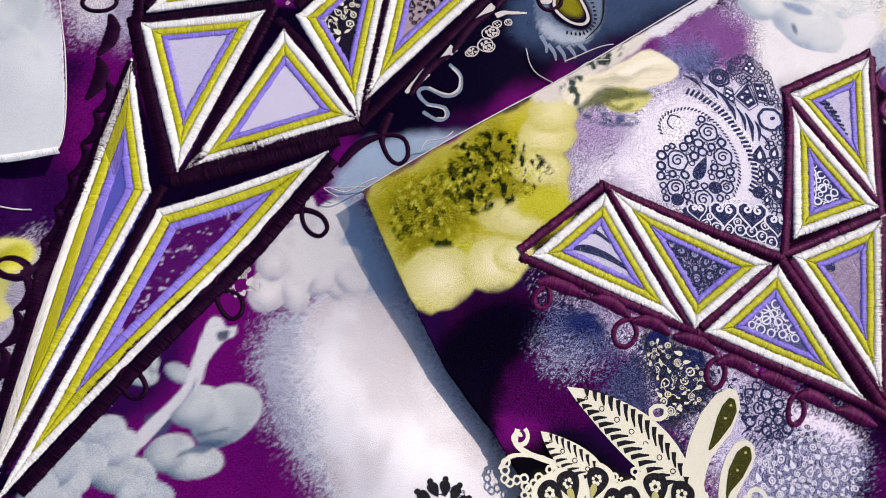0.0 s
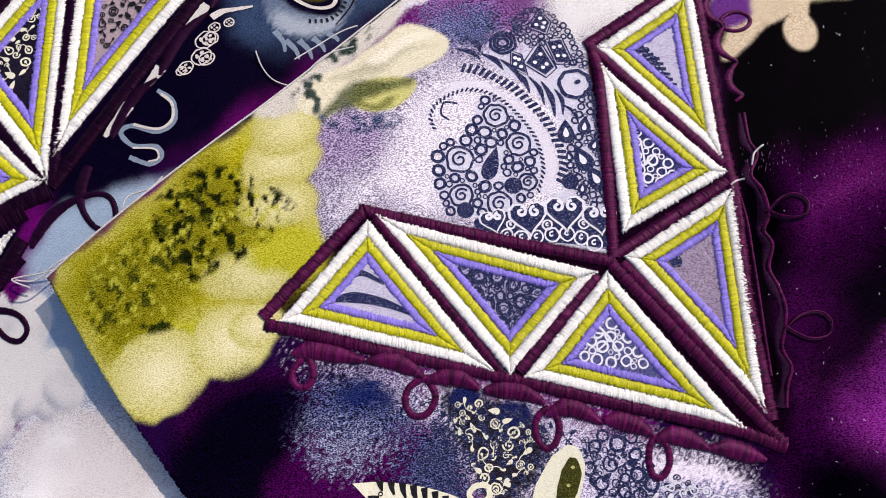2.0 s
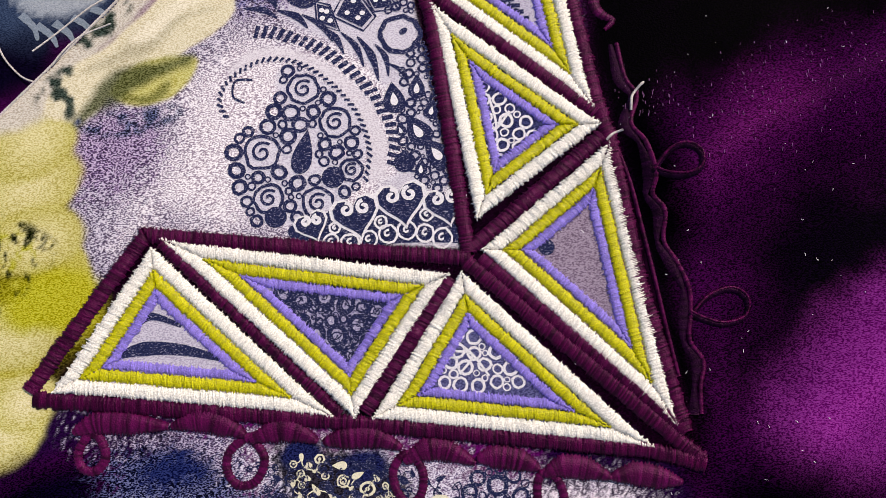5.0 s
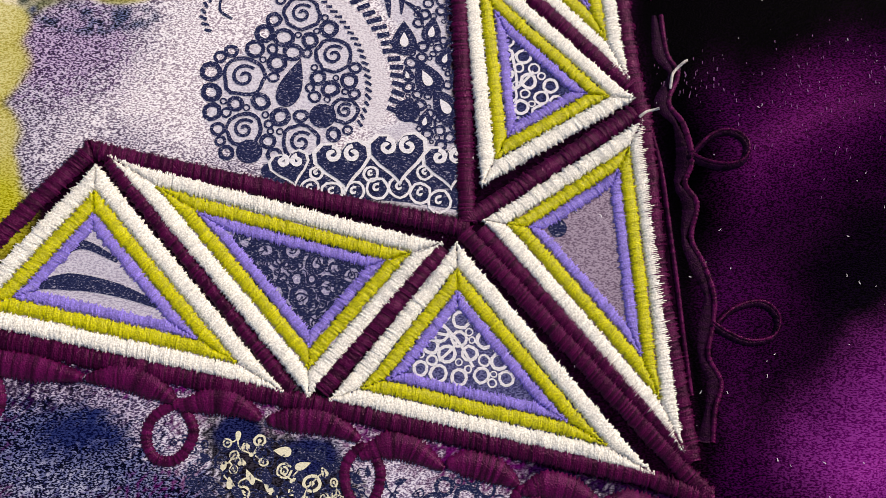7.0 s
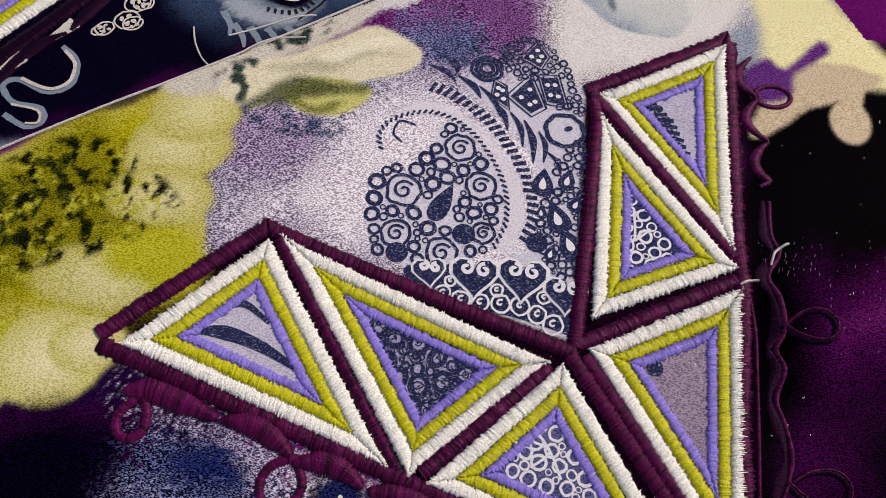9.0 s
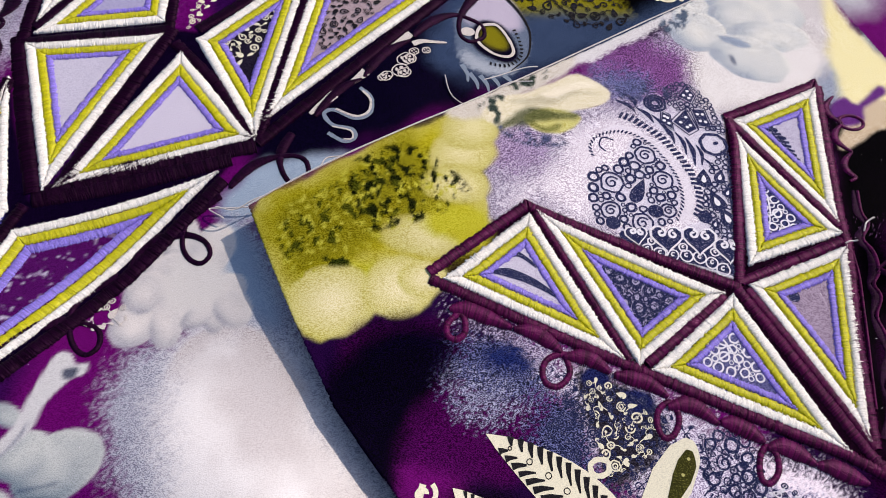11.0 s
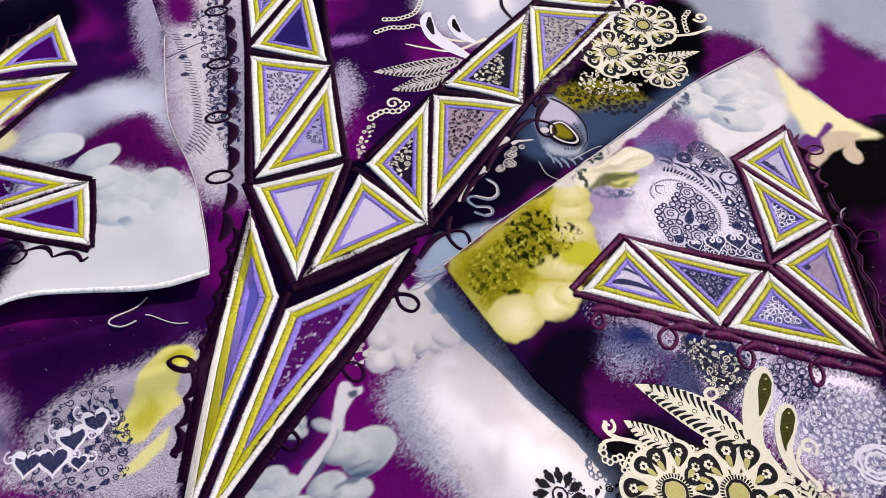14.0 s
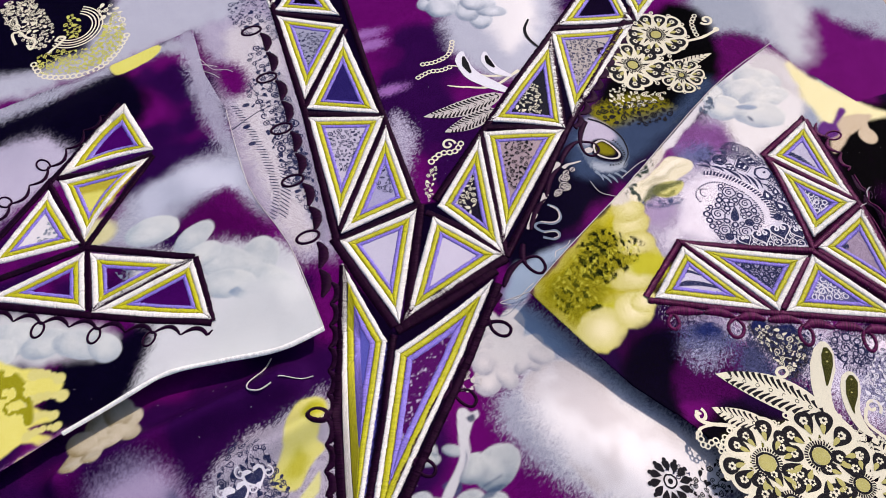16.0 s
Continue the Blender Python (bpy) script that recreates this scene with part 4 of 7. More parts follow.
    p.area((0.56, 0.54, 0.55), [(152.0, 236.0), (163.0, 245.6), (186.0, 265.6), (208.0, 286.0), (225.0, 301.4), (240.0, 311.0), (240.0, 305.0), (224.0, 295.0), (208.0, 280.0), (186.0, 260.6), (166.0, 243.0)], soft=1.0, wander=1.6, grain=0.8)
    # white corner above the motif and the blossom there
    p.area(PALE, [(224.4, 285.5), (239.2, 316.0), (257.7, 323.7), (271.0, 311.5), (278.3, 280.9), (266.3, 266.9), (262.7, 272.3), (237.5, 253.9), (224.8, 264.2)], soft=4, grain=2.5, wander=2)
    p.area((0.64, 0.61, 0.60), [(228.4, 260.6), (227.5, 285.7), (244.8, 296.1), (262.9, 292.7), (262.9, 273.2), (233.4, 257.1)], soft=3, wander=2)
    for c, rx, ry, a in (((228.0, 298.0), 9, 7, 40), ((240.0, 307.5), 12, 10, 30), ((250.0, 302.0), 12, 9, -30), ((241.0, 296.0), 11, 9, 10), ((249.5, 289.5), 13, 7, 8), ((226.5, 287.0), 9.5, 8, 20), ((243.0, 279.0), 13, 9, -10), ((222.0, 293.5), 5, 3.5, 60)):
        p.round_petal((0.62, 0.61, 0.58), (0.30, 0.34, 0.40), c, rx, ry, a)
    p.area((0.20, 0.26, 0.36), [(233.0, 286.8), (238.0, 287.4), (244.0, 284.2), (240.0, 282.6), (235.0, 283.8)], soft=0.8, wander=1.2, amount=0.75)
    p.blot((0.12, 0.14, 0.20), (237.6, 276.8), 0.9, 2.4, 20, soft=0.5, wander=0.8, amount=0.8)
    p.specks((0.10, 0.13, 0.18), [(214.0, 287.0), (220.0, 296.0), (227.0, 300.0), (224.0, 290.0), (217.0, 284.0)], 2.2, 0.4, soft=0.5)
    # cream and slate patch with drips beyond the motif's head
    p.area((0.30, 0.33, 0.40), [(264.1, 273.4), (270.3, 282.5), (280.8, 296.0), (288.4, 274.7), (291.6, 269.1), (280.9, 270.2), (274.6, 263.1), (265.2, 265.9)], soft=2.5, wander=3, grain=1)
    p.area(CREAM, [(270.8, 310.7), (276.4, 299.7), (293.6, 276.1), (304.2, 265.8), (285.3, 262.8), (270.7, 256.3), (269.9, 270.3), (267.9, 299.9)], soft=2, wander=2)
    p.area((0.52, 0.43, 0.32), [(269.1, 254.9), (278.4, 268.3), (295.0, 268.2), (291.0, 262.3), (280.2, 256.8), (271.8, 249.0), (267.2, 247.5)], soft=0.8, wander=1)
    p.blot((0.52, 0.43, 0.32), (287.7, 254.6), 4.2, 5.5, soft=0.5)
    p.area((0.52, 0.43, 0.32), [(286.4, 263.7), (291.2, 264.6), (289.2, 254.9), (286.6, 254.4)], soft=0.5)
    p.area((0.14, 0.04, 0.20), [(266.4, 263.1), (271.2, 268.5), (274.7, 266.1), (282.3, 274.3), (284.0, 271.6), (277.1, 265.0), (275.6, 258.9), (269.7, 256.4)], soft=1, wander=1)
    # lime field with dark blotches, pale petals round it
    p.area((0.47, 0.43, 0.14), [(107.6, 194.2), (115.8, 202.4), (124.0, 210.0), (139.3, 222.8), (151.5, 231.9), (162.9, 249.3), (166.7, 236.4), (164.0, 225.2), (165.0, 214.4), (168.1, 206.0), (166.3, 196.8), (161.6, 192.2), (154.6, 186.0), (154.2, 180.3), (149.0, 175.0), (141.7, 174.0), (137.6, 169.4), (127.3, 164.4)], soft=0.7, wander=0.8)
    p.area((0.40, 0.36, 0.022), [(107.6, 194.2), (124.0, 210.0), (141.5, 223.4), (152.1, 229.1), (160.7, 212.0), (167.3, 203.2), (164.3, 195.2), (151.4, 187.6), (137.2, 187.1), (127.0, 176.3), (122.1, 177.7)], soft=4, wander=4)
    p.area(OLIVE, [(111.5, 193.4), (124.7, 207.6), (141.8, 222.1), (148.1, 220.9), (160.7, 212.0), (157.6, 204.8), (146.0, 196.0), (136.6, 189.3), (124.3, 178.0), (117.3, 186.0)], soft=5, wander=4, amount=0.8)
    for c, rx, ry, a in (((158.5, 222.3), 10, 7, 30), ((158.9, 212.2), 9, 6, 10), ((153.9, 195.9), 12, 6.5, 10), ((160.2, 231.4), 9, 7, 40)):
        p.blot((0.44, 0.40, 0.12), c, rx, ry, a, soft=0.9, core=(0.60, 0.55, 0.32), wander=1.2)
    for c, rx, ry, a in (((158.4, 201.2), 8, 5, 20), ((138.9, 180.6), 7, 5, 0), ((163.3, 199.8), 6, 5, 60)):
        p.blot((0.42, 0.40, 0.04), c, rx, ry, a, soft=2.0, wander=1.5)
    for c, rx, ry, a in (((132.6, 173.9), 11, 9.5, 20), ((148.1, 180.7), 10, 8, 35), ((153.9, 184.1), 6.5, 5, 20)):
        p.blot((0.48, 0.44, 0.14), c, rx, ry, a, soft=0.7, core=(0.68, 0.62, 0.40), wander=1.2)
    p.specks((0.42, 0.40, 0.06), [(113.8, 193.7), (130.6, 211.4), (148.4, 219.6), (158.8, 210.2), (146.0, 196.0), (127.9, 180.9), (122.1, 177.7)], 1.5, 0.14, soft=0.4)
    p.specks((0.07, 0.075, 0.008), [(115.6, 191.6), (131.0, 210.2), (140.3, 219.0), (145.0, 209.5), (143.3, 197.8), (131.0, 189.4), (122.2, 181.1)], 1.9, 0.2)
    p.specks((0.014, 0.018, 0.004), [(129.5, 211.2), (139.9, 220.2), (149.5, 219.9), (162.0, 211.6), (155.7, 203.1), (145.8, 197.1), (137.5, 194.2), (132.5, 200.4)], 1.7, 0.30, soft=0.4)
    p.specks((0.03, 0.04, 0.006), [(127.9, 184.8), (134.0, 186.5), (134.8, 183.8), (129.0, 182.7)], 3.4, 0.5)
    # cream leaf-blossom along the upper edge
    p.area((0.54, 0.50, 0.45), [(152.6, 234.4), (158.9, 246.9), (169.8, 257.4), (183.7, 269.4), (187.3, 262.8), (178.0, 251.2), (166.2, 239.5), (161.0, 234.8)], soft=1.5, wander=1.5)
    p.area((0.62, 0.57, 0.44), [(162.2, 236.0), (166.2, 243.8), (174.1, 248.2), (182.0, 254.0), (189.1, 259.7), (198.5, 256.3), (198.2, 251.1), (192.6, 246.9), (184.1, 243.3), (176.0, 239.8), (169.6, 234.2)], soft=0.5, wander=0.8)
    p.area((0.50, 0.47, 0.20), [(174.0, 238.6), (179.6, 243.5), (188.4, 244.5), (191.0, 243.0), (187.4, 238.1), (183.4, 235.8), (179.1, 235.4)], soft=0.6, wander=0.8)
    p.area((0.07, 0.085, 0.035), [(167.7, 233.4), (170.8, 238.4), (175.4, 242.4), (184.1, 243.3), (190.6, 245.0), (188.8, 242.5), (181.3, 240.6), (176.5, 237.3), (171.5, 235.3)], soft=1.2, wander=1.6, amount=0.85)
    p.area((0.10, 0.11, 0.02), [(176.4, 237.9), (181.0, 237.1), (184.9, 239.5), (183.3, 236.4), (179.6, 235.7)], soft=0.9, wander=1.2, amount=0.7)
    p.area((0.36, 0.33, 0.24), [(169.6, 243.4), (176.5, 247.5), (186.8, 253.2), (196.0, 253.5), (187.3, 250.5), (179.2, 245.5)], soft=1.4, wander=1.6, amount=0.6)
    p.area((0.12, 0.14, 0.10), [(166.7, 248.8), (170.8, 252.9), (173.7, 255.2), (173.1, 252.6), (169.4, 248.9)], soft=0.8, wander=1.2, amount=0.8)
    p.area((0.68, 0.63, 0.52), [(178.5, 248.7), (184.4, 253.3), (191.7, 257.9), (195.6, 256.3), (189.1, 253.4), (182.9, 249.3)], soft=1.0, wander=1.0)
    p.specks((0.05, 0.07, 0.06), [(162.6, 245.3), (176.5, 258.0), (181.3, 257.3), (169.7, 243.2), (167.4, 234.6), (161.8, 235.7)], 2.4, 0.22, soft=0.6)
    p.specks((0.09, 0.11, 0.22), [(167.4, 234.6), (177.2, 234.6), (184.8, 234.6), (186.4, 232.4), (178.2, 229.8), (170.5, 230.9)], 1.8, 0.4, soft=0.5)
    p.specks((0.09, 0.11, 0.22), [(198.1, 255.3), (207.8, 262.1), (216.2, 262.6), (216.8, 256.7), (205.3, 254.1)], 1.8, 0.35, soft=0.5)
    # below the motif: purple, near-black patches, sprayed blue feathers
    p.area((0.07, 0.003, 0.075), [(137.8, 163.6), (152.0, 172.0), (163.7, 173.2), (186.9, 158.0), (192.0, 148.0), (180.0, 138.0), (160.0, 138.0), (146.0, 143.0)], soft=3, wander=2)
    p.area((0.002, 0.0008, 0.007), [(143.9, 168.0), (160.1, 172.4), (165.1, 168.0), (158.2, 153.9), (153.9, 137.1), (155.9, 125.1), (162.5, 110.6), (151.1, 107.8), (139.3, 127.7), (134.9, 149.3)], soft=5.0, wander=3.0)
    p.area((0.10, 0.11, 0.24), [(167.6, 174.4), (180.5, 175.7), (191.6, 172.1), (191.1, 161.9), (182.9, 155.0), (171.1, 154.1), (161.7, 160.9), (162.7, 166.0)], soft=2, grain=4.5, wander=3)
    p.area((0.42, 0.36, 0.48), [(162.5, 176.8), (176.0, 175.2), (189.3, 172.5), (191.8, 168.6), (184.6, 167.0), (172.6, 171.9)], soft=2, grain=4.5, wander=3)
    p.area((0.02, 0.03, 0.12), [(171.5, 170.1), (179.4, 170.9), (182.7, 165.8), (172.1, 164.8)], soft=1.5, grain=2, wander=1)
    p.area((0.30, 0.30, 0.42), [(164.0, 161.5), (176.0, 160.0), (188.0, 156.5), (183.0, 154.5), (171.0, 153.0)], soft=2, grain=4.5, wander=3)
    p.area((0.64, 0.59, 0.68), [(189.3, 168.9), (214.9, 166.4), (238.3, 156.9), (259.5, 149.7), (262.0, 130.8), (249.1, 107.1), (232.1, 115.7), (209.8, 140.6), (196.4, 147.1)], soft=4, grain=4, wander=3)
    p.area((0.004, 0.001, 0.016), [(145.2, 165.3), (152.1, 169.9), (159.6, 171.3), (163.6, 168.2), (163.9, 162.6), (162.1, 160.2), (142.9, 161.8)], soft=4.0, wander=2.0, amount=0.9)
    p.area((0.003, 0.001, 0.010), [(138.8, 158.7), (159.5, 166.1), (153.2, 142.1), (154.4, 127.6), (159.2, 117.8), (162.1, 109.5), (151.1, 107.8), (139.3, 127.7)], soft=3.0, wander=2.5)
    p.area((0.10, 0.11, 0.24), [(187.0, 157.8), (197.0, 160.9), (200.5, 148.0), (205.0, 141.0), (198.0, 137.0), (189.5, 140.5), (185.0, 146.9)], soft=2, grain=4, wander=2)
    p.area((0.035, 0.03, 0.045), [(195.5, 167.7), (204.5, 166.8), (213.0, 162.5), (217.0, 159.1), (216.7, 151.3), (206.0, 141.2), (200.5, 150.0), (196.4, 158.7)], soft=1.2, grain=1.5, wander=2)
    for c, r in (((210.7, 162.6), 4.6), ((200.0, 167.0), 3.2)):
        p.blot((0.02, 0.025, 0.10), c, r, r * 0.8, soft=0.8, wander=1.2)
    p.area((0.80, 0.72, 0.77), [(242.0, 153.0), (250.0, 151.6), (261.7, 147.0), (257.0, 133.8), (246.5, 136.7), (241.0, 144.0)], soft=2.5, grain=1.5, wander=2)
    p.area((0.003, 0.002, 0.006), [(138.1, 103.1), (168.2, 135.7), (184.5, 133.5), (206.0, 120.7), (232.1, 111.5), (221.1, 74.0), (136.7, 86.4)], soft=5, wander=3)
    p.area((0.05, 0.09, 0.16), [(151.3, 114.6), (168.6, 116.9), (164.0, 99.1), (141.0, 98.3)], soft=5, wander=3)
    p.area((0.17, 0.18, 0.34), [(242.1, 146.1), (252.4, 145.8), (264.2, 138.8), (255.4, 109.3), (239.6, 107.5), (234.4, 123.7), (230.4, 131.9)], soft=2.5, grain=3.5, wander=3, amount=0.65)
    p.area((0.30, 0.30, 0.05), [(172.5, 121.0), (197.0, 122.1), (215.5, 109.8), (204.5, 95.9), (171.7, 100.7)], soft=6, wander=4, amount=0.55)


def left_print(p):
    p.break_up = 0.4
    wide = [(-180.0, 120.0), (20.0, 120.0), (20.0, 400.0), (-180.0, 400.0)]
    p.specks((0.030, 0.004, 0.060), wide, 36.0, 0.42, soft=8.0)
    p.area(NAVY, [(-124.0, 353.3), (-83.8, 371.7), (-64.9, 349.3), (-72.8, 327.5), (-102.9, 311.2), (-148.0, 316.5), (-158.3, 348.4)], soft=6, wander=4)
    p.area(GREY, [(-124.9, 361.5), (-41.3, 391.2), (-32.2, 359.0), (-23.7, 329.1), (-35.3, 331.5), (-47.4, 374.9), (-83.7, 369.6), (-129.6, 350.4), (-157.7, 344.4), (-160.1, 360.6)], soft=4, grain=2.5, wander=2)
    p.area((0.40, 0.38, 0.46), [(-49.1, 392.9), (-39.7, 393.1), (-23.7, 329.1), (-13.6, 283.2), (-21.6, 291.7), (-38.2, 339.9)], soft=3, grain=3, wander=2)
    p.area(LILAC, [(-153.8, 317.6), (-127.4, 330.8), (-104.0, 324.3), (-100.1, 310.7), (-115.3, 296.1), (-147.5, 275.7)], soft=5, grain=2, wander=4)
    p.area(GREY, [(-85.4, 257.5), (-78.6, 275.5), (-62.8, 285.9), (-24.1, 306.6), (-10.7, 286.1), (-6.6, 255.2), (-30.2, 269.5), (-51.5, 263.8), (-61.7, 253.0)], soft=6, grain=3, wander=4)
    p.area((0.46, 0.47, 0.54), [(-65.5, 286.4), (-38.2, 298.5), (-18.8, 294.7), (-16.5, 276.9), (-43.6, 275.4), (-62.3, 269.1)], soft=7, wander=4)
    p.area(PURPLE, [(-46.2, 266.0), (-24.6, 280.2), (-11.5, 265.9), (-4.2, 248.4), (-25.2, 246.1), (-43.5, 255.8)], soft=3, grain=2.5, wander=2)
    p.area((0.54, 0.54, 0.55), [(-69.1, 242.1), (-43.5, 252.7), (-14.8, 247.2), (5.8, 240.2), (17.5, 194.6), (-7.3, 185.8), (-47.7, 182.7), (-63.9, 178.1), (-68.9, 184.0), (-60.2, 206.1)], soft=4, grain=2, wander=3)
    p.area(NAVY, [(-98.6, 202.3), (-74.9, 208.8), (-57.9, 211.2), (-59.8, 192.7), (-68.5, 176.4), (-95.3, 166.7), (-106.6, 188.3)], soft=4, grain=2.0, wander=3)
    p.area((0.50, 0.50, 0.50), [(-141.0, 232.1), (-100.6, 224.6), (-75.1, 211.6), (-76.9, 201.1), (-101.0, 202.8), (-136.9, 204.0)], soft=4, wander=3)
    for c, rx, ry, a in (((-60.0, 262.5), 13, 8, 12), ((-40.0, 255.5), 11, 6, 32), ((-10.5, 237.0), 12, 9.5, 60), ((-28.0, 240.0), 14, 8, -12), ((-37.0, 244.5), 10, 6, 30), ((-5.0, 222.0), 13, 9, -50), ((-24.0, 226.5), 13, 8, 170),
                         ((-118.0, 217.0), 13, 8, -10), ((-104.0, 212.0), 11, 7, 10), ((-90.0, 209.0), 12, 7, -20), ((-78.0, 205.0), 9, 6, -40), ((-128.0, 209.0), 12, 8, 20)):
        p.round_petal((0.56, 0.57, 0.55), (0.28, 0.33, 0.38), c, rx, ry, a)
    p.area((0.12, 0.20, 0.30), [(-24.0, 221.5), (-20.0, 223.5), (-16.0, 219.5), (-9.0, 218.5), (-18.0, 216.8)], soft=0.8, wander=1.4, amount=0.8)
    p.area((0.52, 0.53, 0.53), [(-18.2, 220.8), (9.6, 221.4), (16.3, 194.8), (-7.2, 187.1), (-35.9, 187.0), (-30.9, 206.2)], soft=7, wander=4)
    for tone, tri in (((0.07, 0.004, 0.12), ((-75.8, 343.2), (-61.4, 312.5), (-105.7, 304.7))), ((0.42, 0.36, 0.05), ((-100.0, 298.0), (-66.0, 304.0), (-90.0, 270.0))), ((0.66, 0.62, 0.62), ((-111.1, 295.3), (-93.6, 262.2), (-134.6, 257.5))), ((0.06, 0.004, 0.10), ((-40.8, 242.3), (-31.8, 209.1), (-83.7, 223.8)))):
        p.area(tone, tri, soft=0.5, grain=0.5, smooth=False)
    p.area(GOLD, [(-84.2, 378.2), (-59.9, 386.2), (-61.2, 375.6), (-74.5, 367.7), (-82.1, 367.2)], soft=0.7, wander=0.6)
    p.blot(GOLD, (-88.6, 285.8), 9, 6, soft=1.5, wander=1)
    p.blot((0.56, 0.52, 0.30), (-84.7, 266.9), 8, 8, soft=2, wander=1.5)
    p.area((0.66, 0.60, 0.18), [(-137.7, 209.5), (-112.9, 202.3), (-95.4, 193.9), (-97.1, 186.6), (-106.1, 183.2), (-96.2, 176.5), (-107.4, 173.6), (-95.3, 166.7), (-97.2, 162.3), (-108.9, 166.7), (-129.8, 156.5)], soft=1, wander=1.5)
    for a, b0, r in (((-108.0, 198.0), (-96.8, 194.4), 1.8), ((-108.0, 186.0), (-94.8, 186.2), 1.9), ((-106.0, 178.0), (-97.2, 177.7), 1.5), ((-107.0, 170.0), (-94.8, 171.8), 1.6), ((-106.0, 158.0), (-95.5, 160.9), 1.7)):
        for k in range(5):
            p.blot((0.60, 0.55, 0.22), (a[0] + (b0[0] - a[0]) * k / 4, a[1] + (b0[1] - a[1]) * k / 4 + 1.2 * math.sin(k * 0.8)), r * (1.5 - 0.6 * (k < 4) * k / 3), soft=0.4)
    p.specks((0.30, 0.28, 0.02), [(-136.1, 198.7), (-115.0, 200.1), (-105.6, 178.1), (-113.2, 165.1), (-130.2, 158.9)], 6, 0.35)
    p.area((0.30, 0.16, 0.30), [(-112.0, 155.7), (-90.9, 168.3), (-88.2, 163.0), (-107.3, 152.6)], soft=3, grain=2)


dress_front = thing("dress_front", "purple printed satin dress front with embroidered V neckline on a table", "dress")
sleeve_right = thing("sleeve_panel", "lime and lilac paisley satin sleeve panel lying on the dress front", "sleeve panel", group="sleeve panels")
sleeve_left = thing("sleeve_panel", "white-flowered purple satin sleeve panel with curled hem on the dress front", "sleeve panel", group="sleeve panels")
BODY_OUTLINE = [(-192.0, 52.0), (348.0, 52.0), (348.0, 462.0), (-192.0, 462.0)]
sheet("cloth", BODY_OUTLINE, 0.7, body_height, dress_front, 0, body_print, PURPLE, "purple satin printed with clouds, blossoms and lace flowers")
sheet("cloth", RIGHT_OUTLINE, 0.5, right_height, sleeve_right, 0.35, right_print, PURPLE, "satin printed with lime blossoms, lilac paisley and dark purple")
sheet("cloth", LEFT_OUTLINE, 0.6, left_height, sleeve_left, 0.35, left_print, PURPLE, "satin printed with pale blossoms on purple and navy")

# ---- embroidery: sleeve motif, right panel ----
H = right_height
for tri, bows in (
    (((159.5, 185.3), (178.5, 207.3), (205.1, 173.4)), (0, 0, 0)),
    (((181.7, 208.5), (230.5, 194.2), (210.2, 172.4)), (0, 0, 0)),
    (((233.7, 193.7), (261.0, 158.6), (214.3, 171.3)), (0, 0, 0)),
    (((264.4, 212.8), (266.5, 162.4), (238.8, 197.7)), (0, 0, 0)),
    (((237.3, 246.1), (263.4, 217.5), (238.6, 204.3)), (0, 0, 0)),
    (((236.8, 252.0), (261.6, 269.1), (262.8, 222.1)), (0, 0, 0)),
):
    stitched_triangle(sleeve_right, H, tri, 2.6, 2.2, 1.8, bows)
for line, w in (
    ([(154.7, 185.7), (177.8, 210.5), (235.8, 196.6)], 3.4),
    ([(180.3, 208.5), (207.7, 172.6)], 1.8),
    ([(231.6, 193.7), (212.1, 172.3)], 3.2),
    ([(234.9, 196.3), (270.3, 154.1)], 3.0),
    ([(237.5, 196.4), (268.5, 159.4)], 2.4),
    ([(236.0, 198.3), (263.9, 215.1)], 3.6),
    ([(235.6, 197.6), (236.4, 245.4), (234.8, 253.3)], 3.4),
    ([(235.3, 252.1), (263.7, 219.7)], 2.8),
    ([(233.4, 252.8), (261.9, 271.4), (263.7, 267.2)], 3.2),
    ([(262.9, 270.8), (264.2, 222.7), (265.2, 212.5)], 2.8),
    ([(265.0, 215.2), (265.4, 186.7), (268.5, 159.4)], 3.4),
    ([(155.2, 184.3), (210.9, 170.4), (261.8, 157.1), (270.7, 153.4)], 3.0),
):
    outline_band(sleeve_right, H, line, min(w + 0.2, 2.9))
CRESCENTS = (
    ((161.1, 177.3), (165.2, 178.3), (171.0, 177.3), (177.4, 175.6)), ((177.8, 175.5), (182.7, 175.8), (187.0, 174.1), (190.5, 171.6)),
    ((191.1, 170.7), (195.4, 171.6), (199.2, 171.0), (203.0, 168.5)), ((203.9, 168.2), (208.1, 168.3), (213.2, 167.5), (217.8, 164.8)),
    ((217.7, 162.3), (222.0, 163.8), (225.8, 163.0), (230.4, 160.0)), ((230.8, 160.6), (234.0, 160.6), (238.4, 159.2), (241.6, 157.1)),
    ((242.2, 155.9), (245.8, 156.9), (250.1, 155.7), (254.0, 153.6)), ((254.0, 153.6), (258.1, 153.6), (262.4, 152.2), (266.2, 150.8)),
)
for line in CRESCENTS:
    cord(sleeve_right, H, [(*p, k) for p, k in zip(line, (0.35, 1.2, 1.15, 0.3))], 3.9, lift=0.9, name="scallop", label="plump plum satin-stitch scallop")
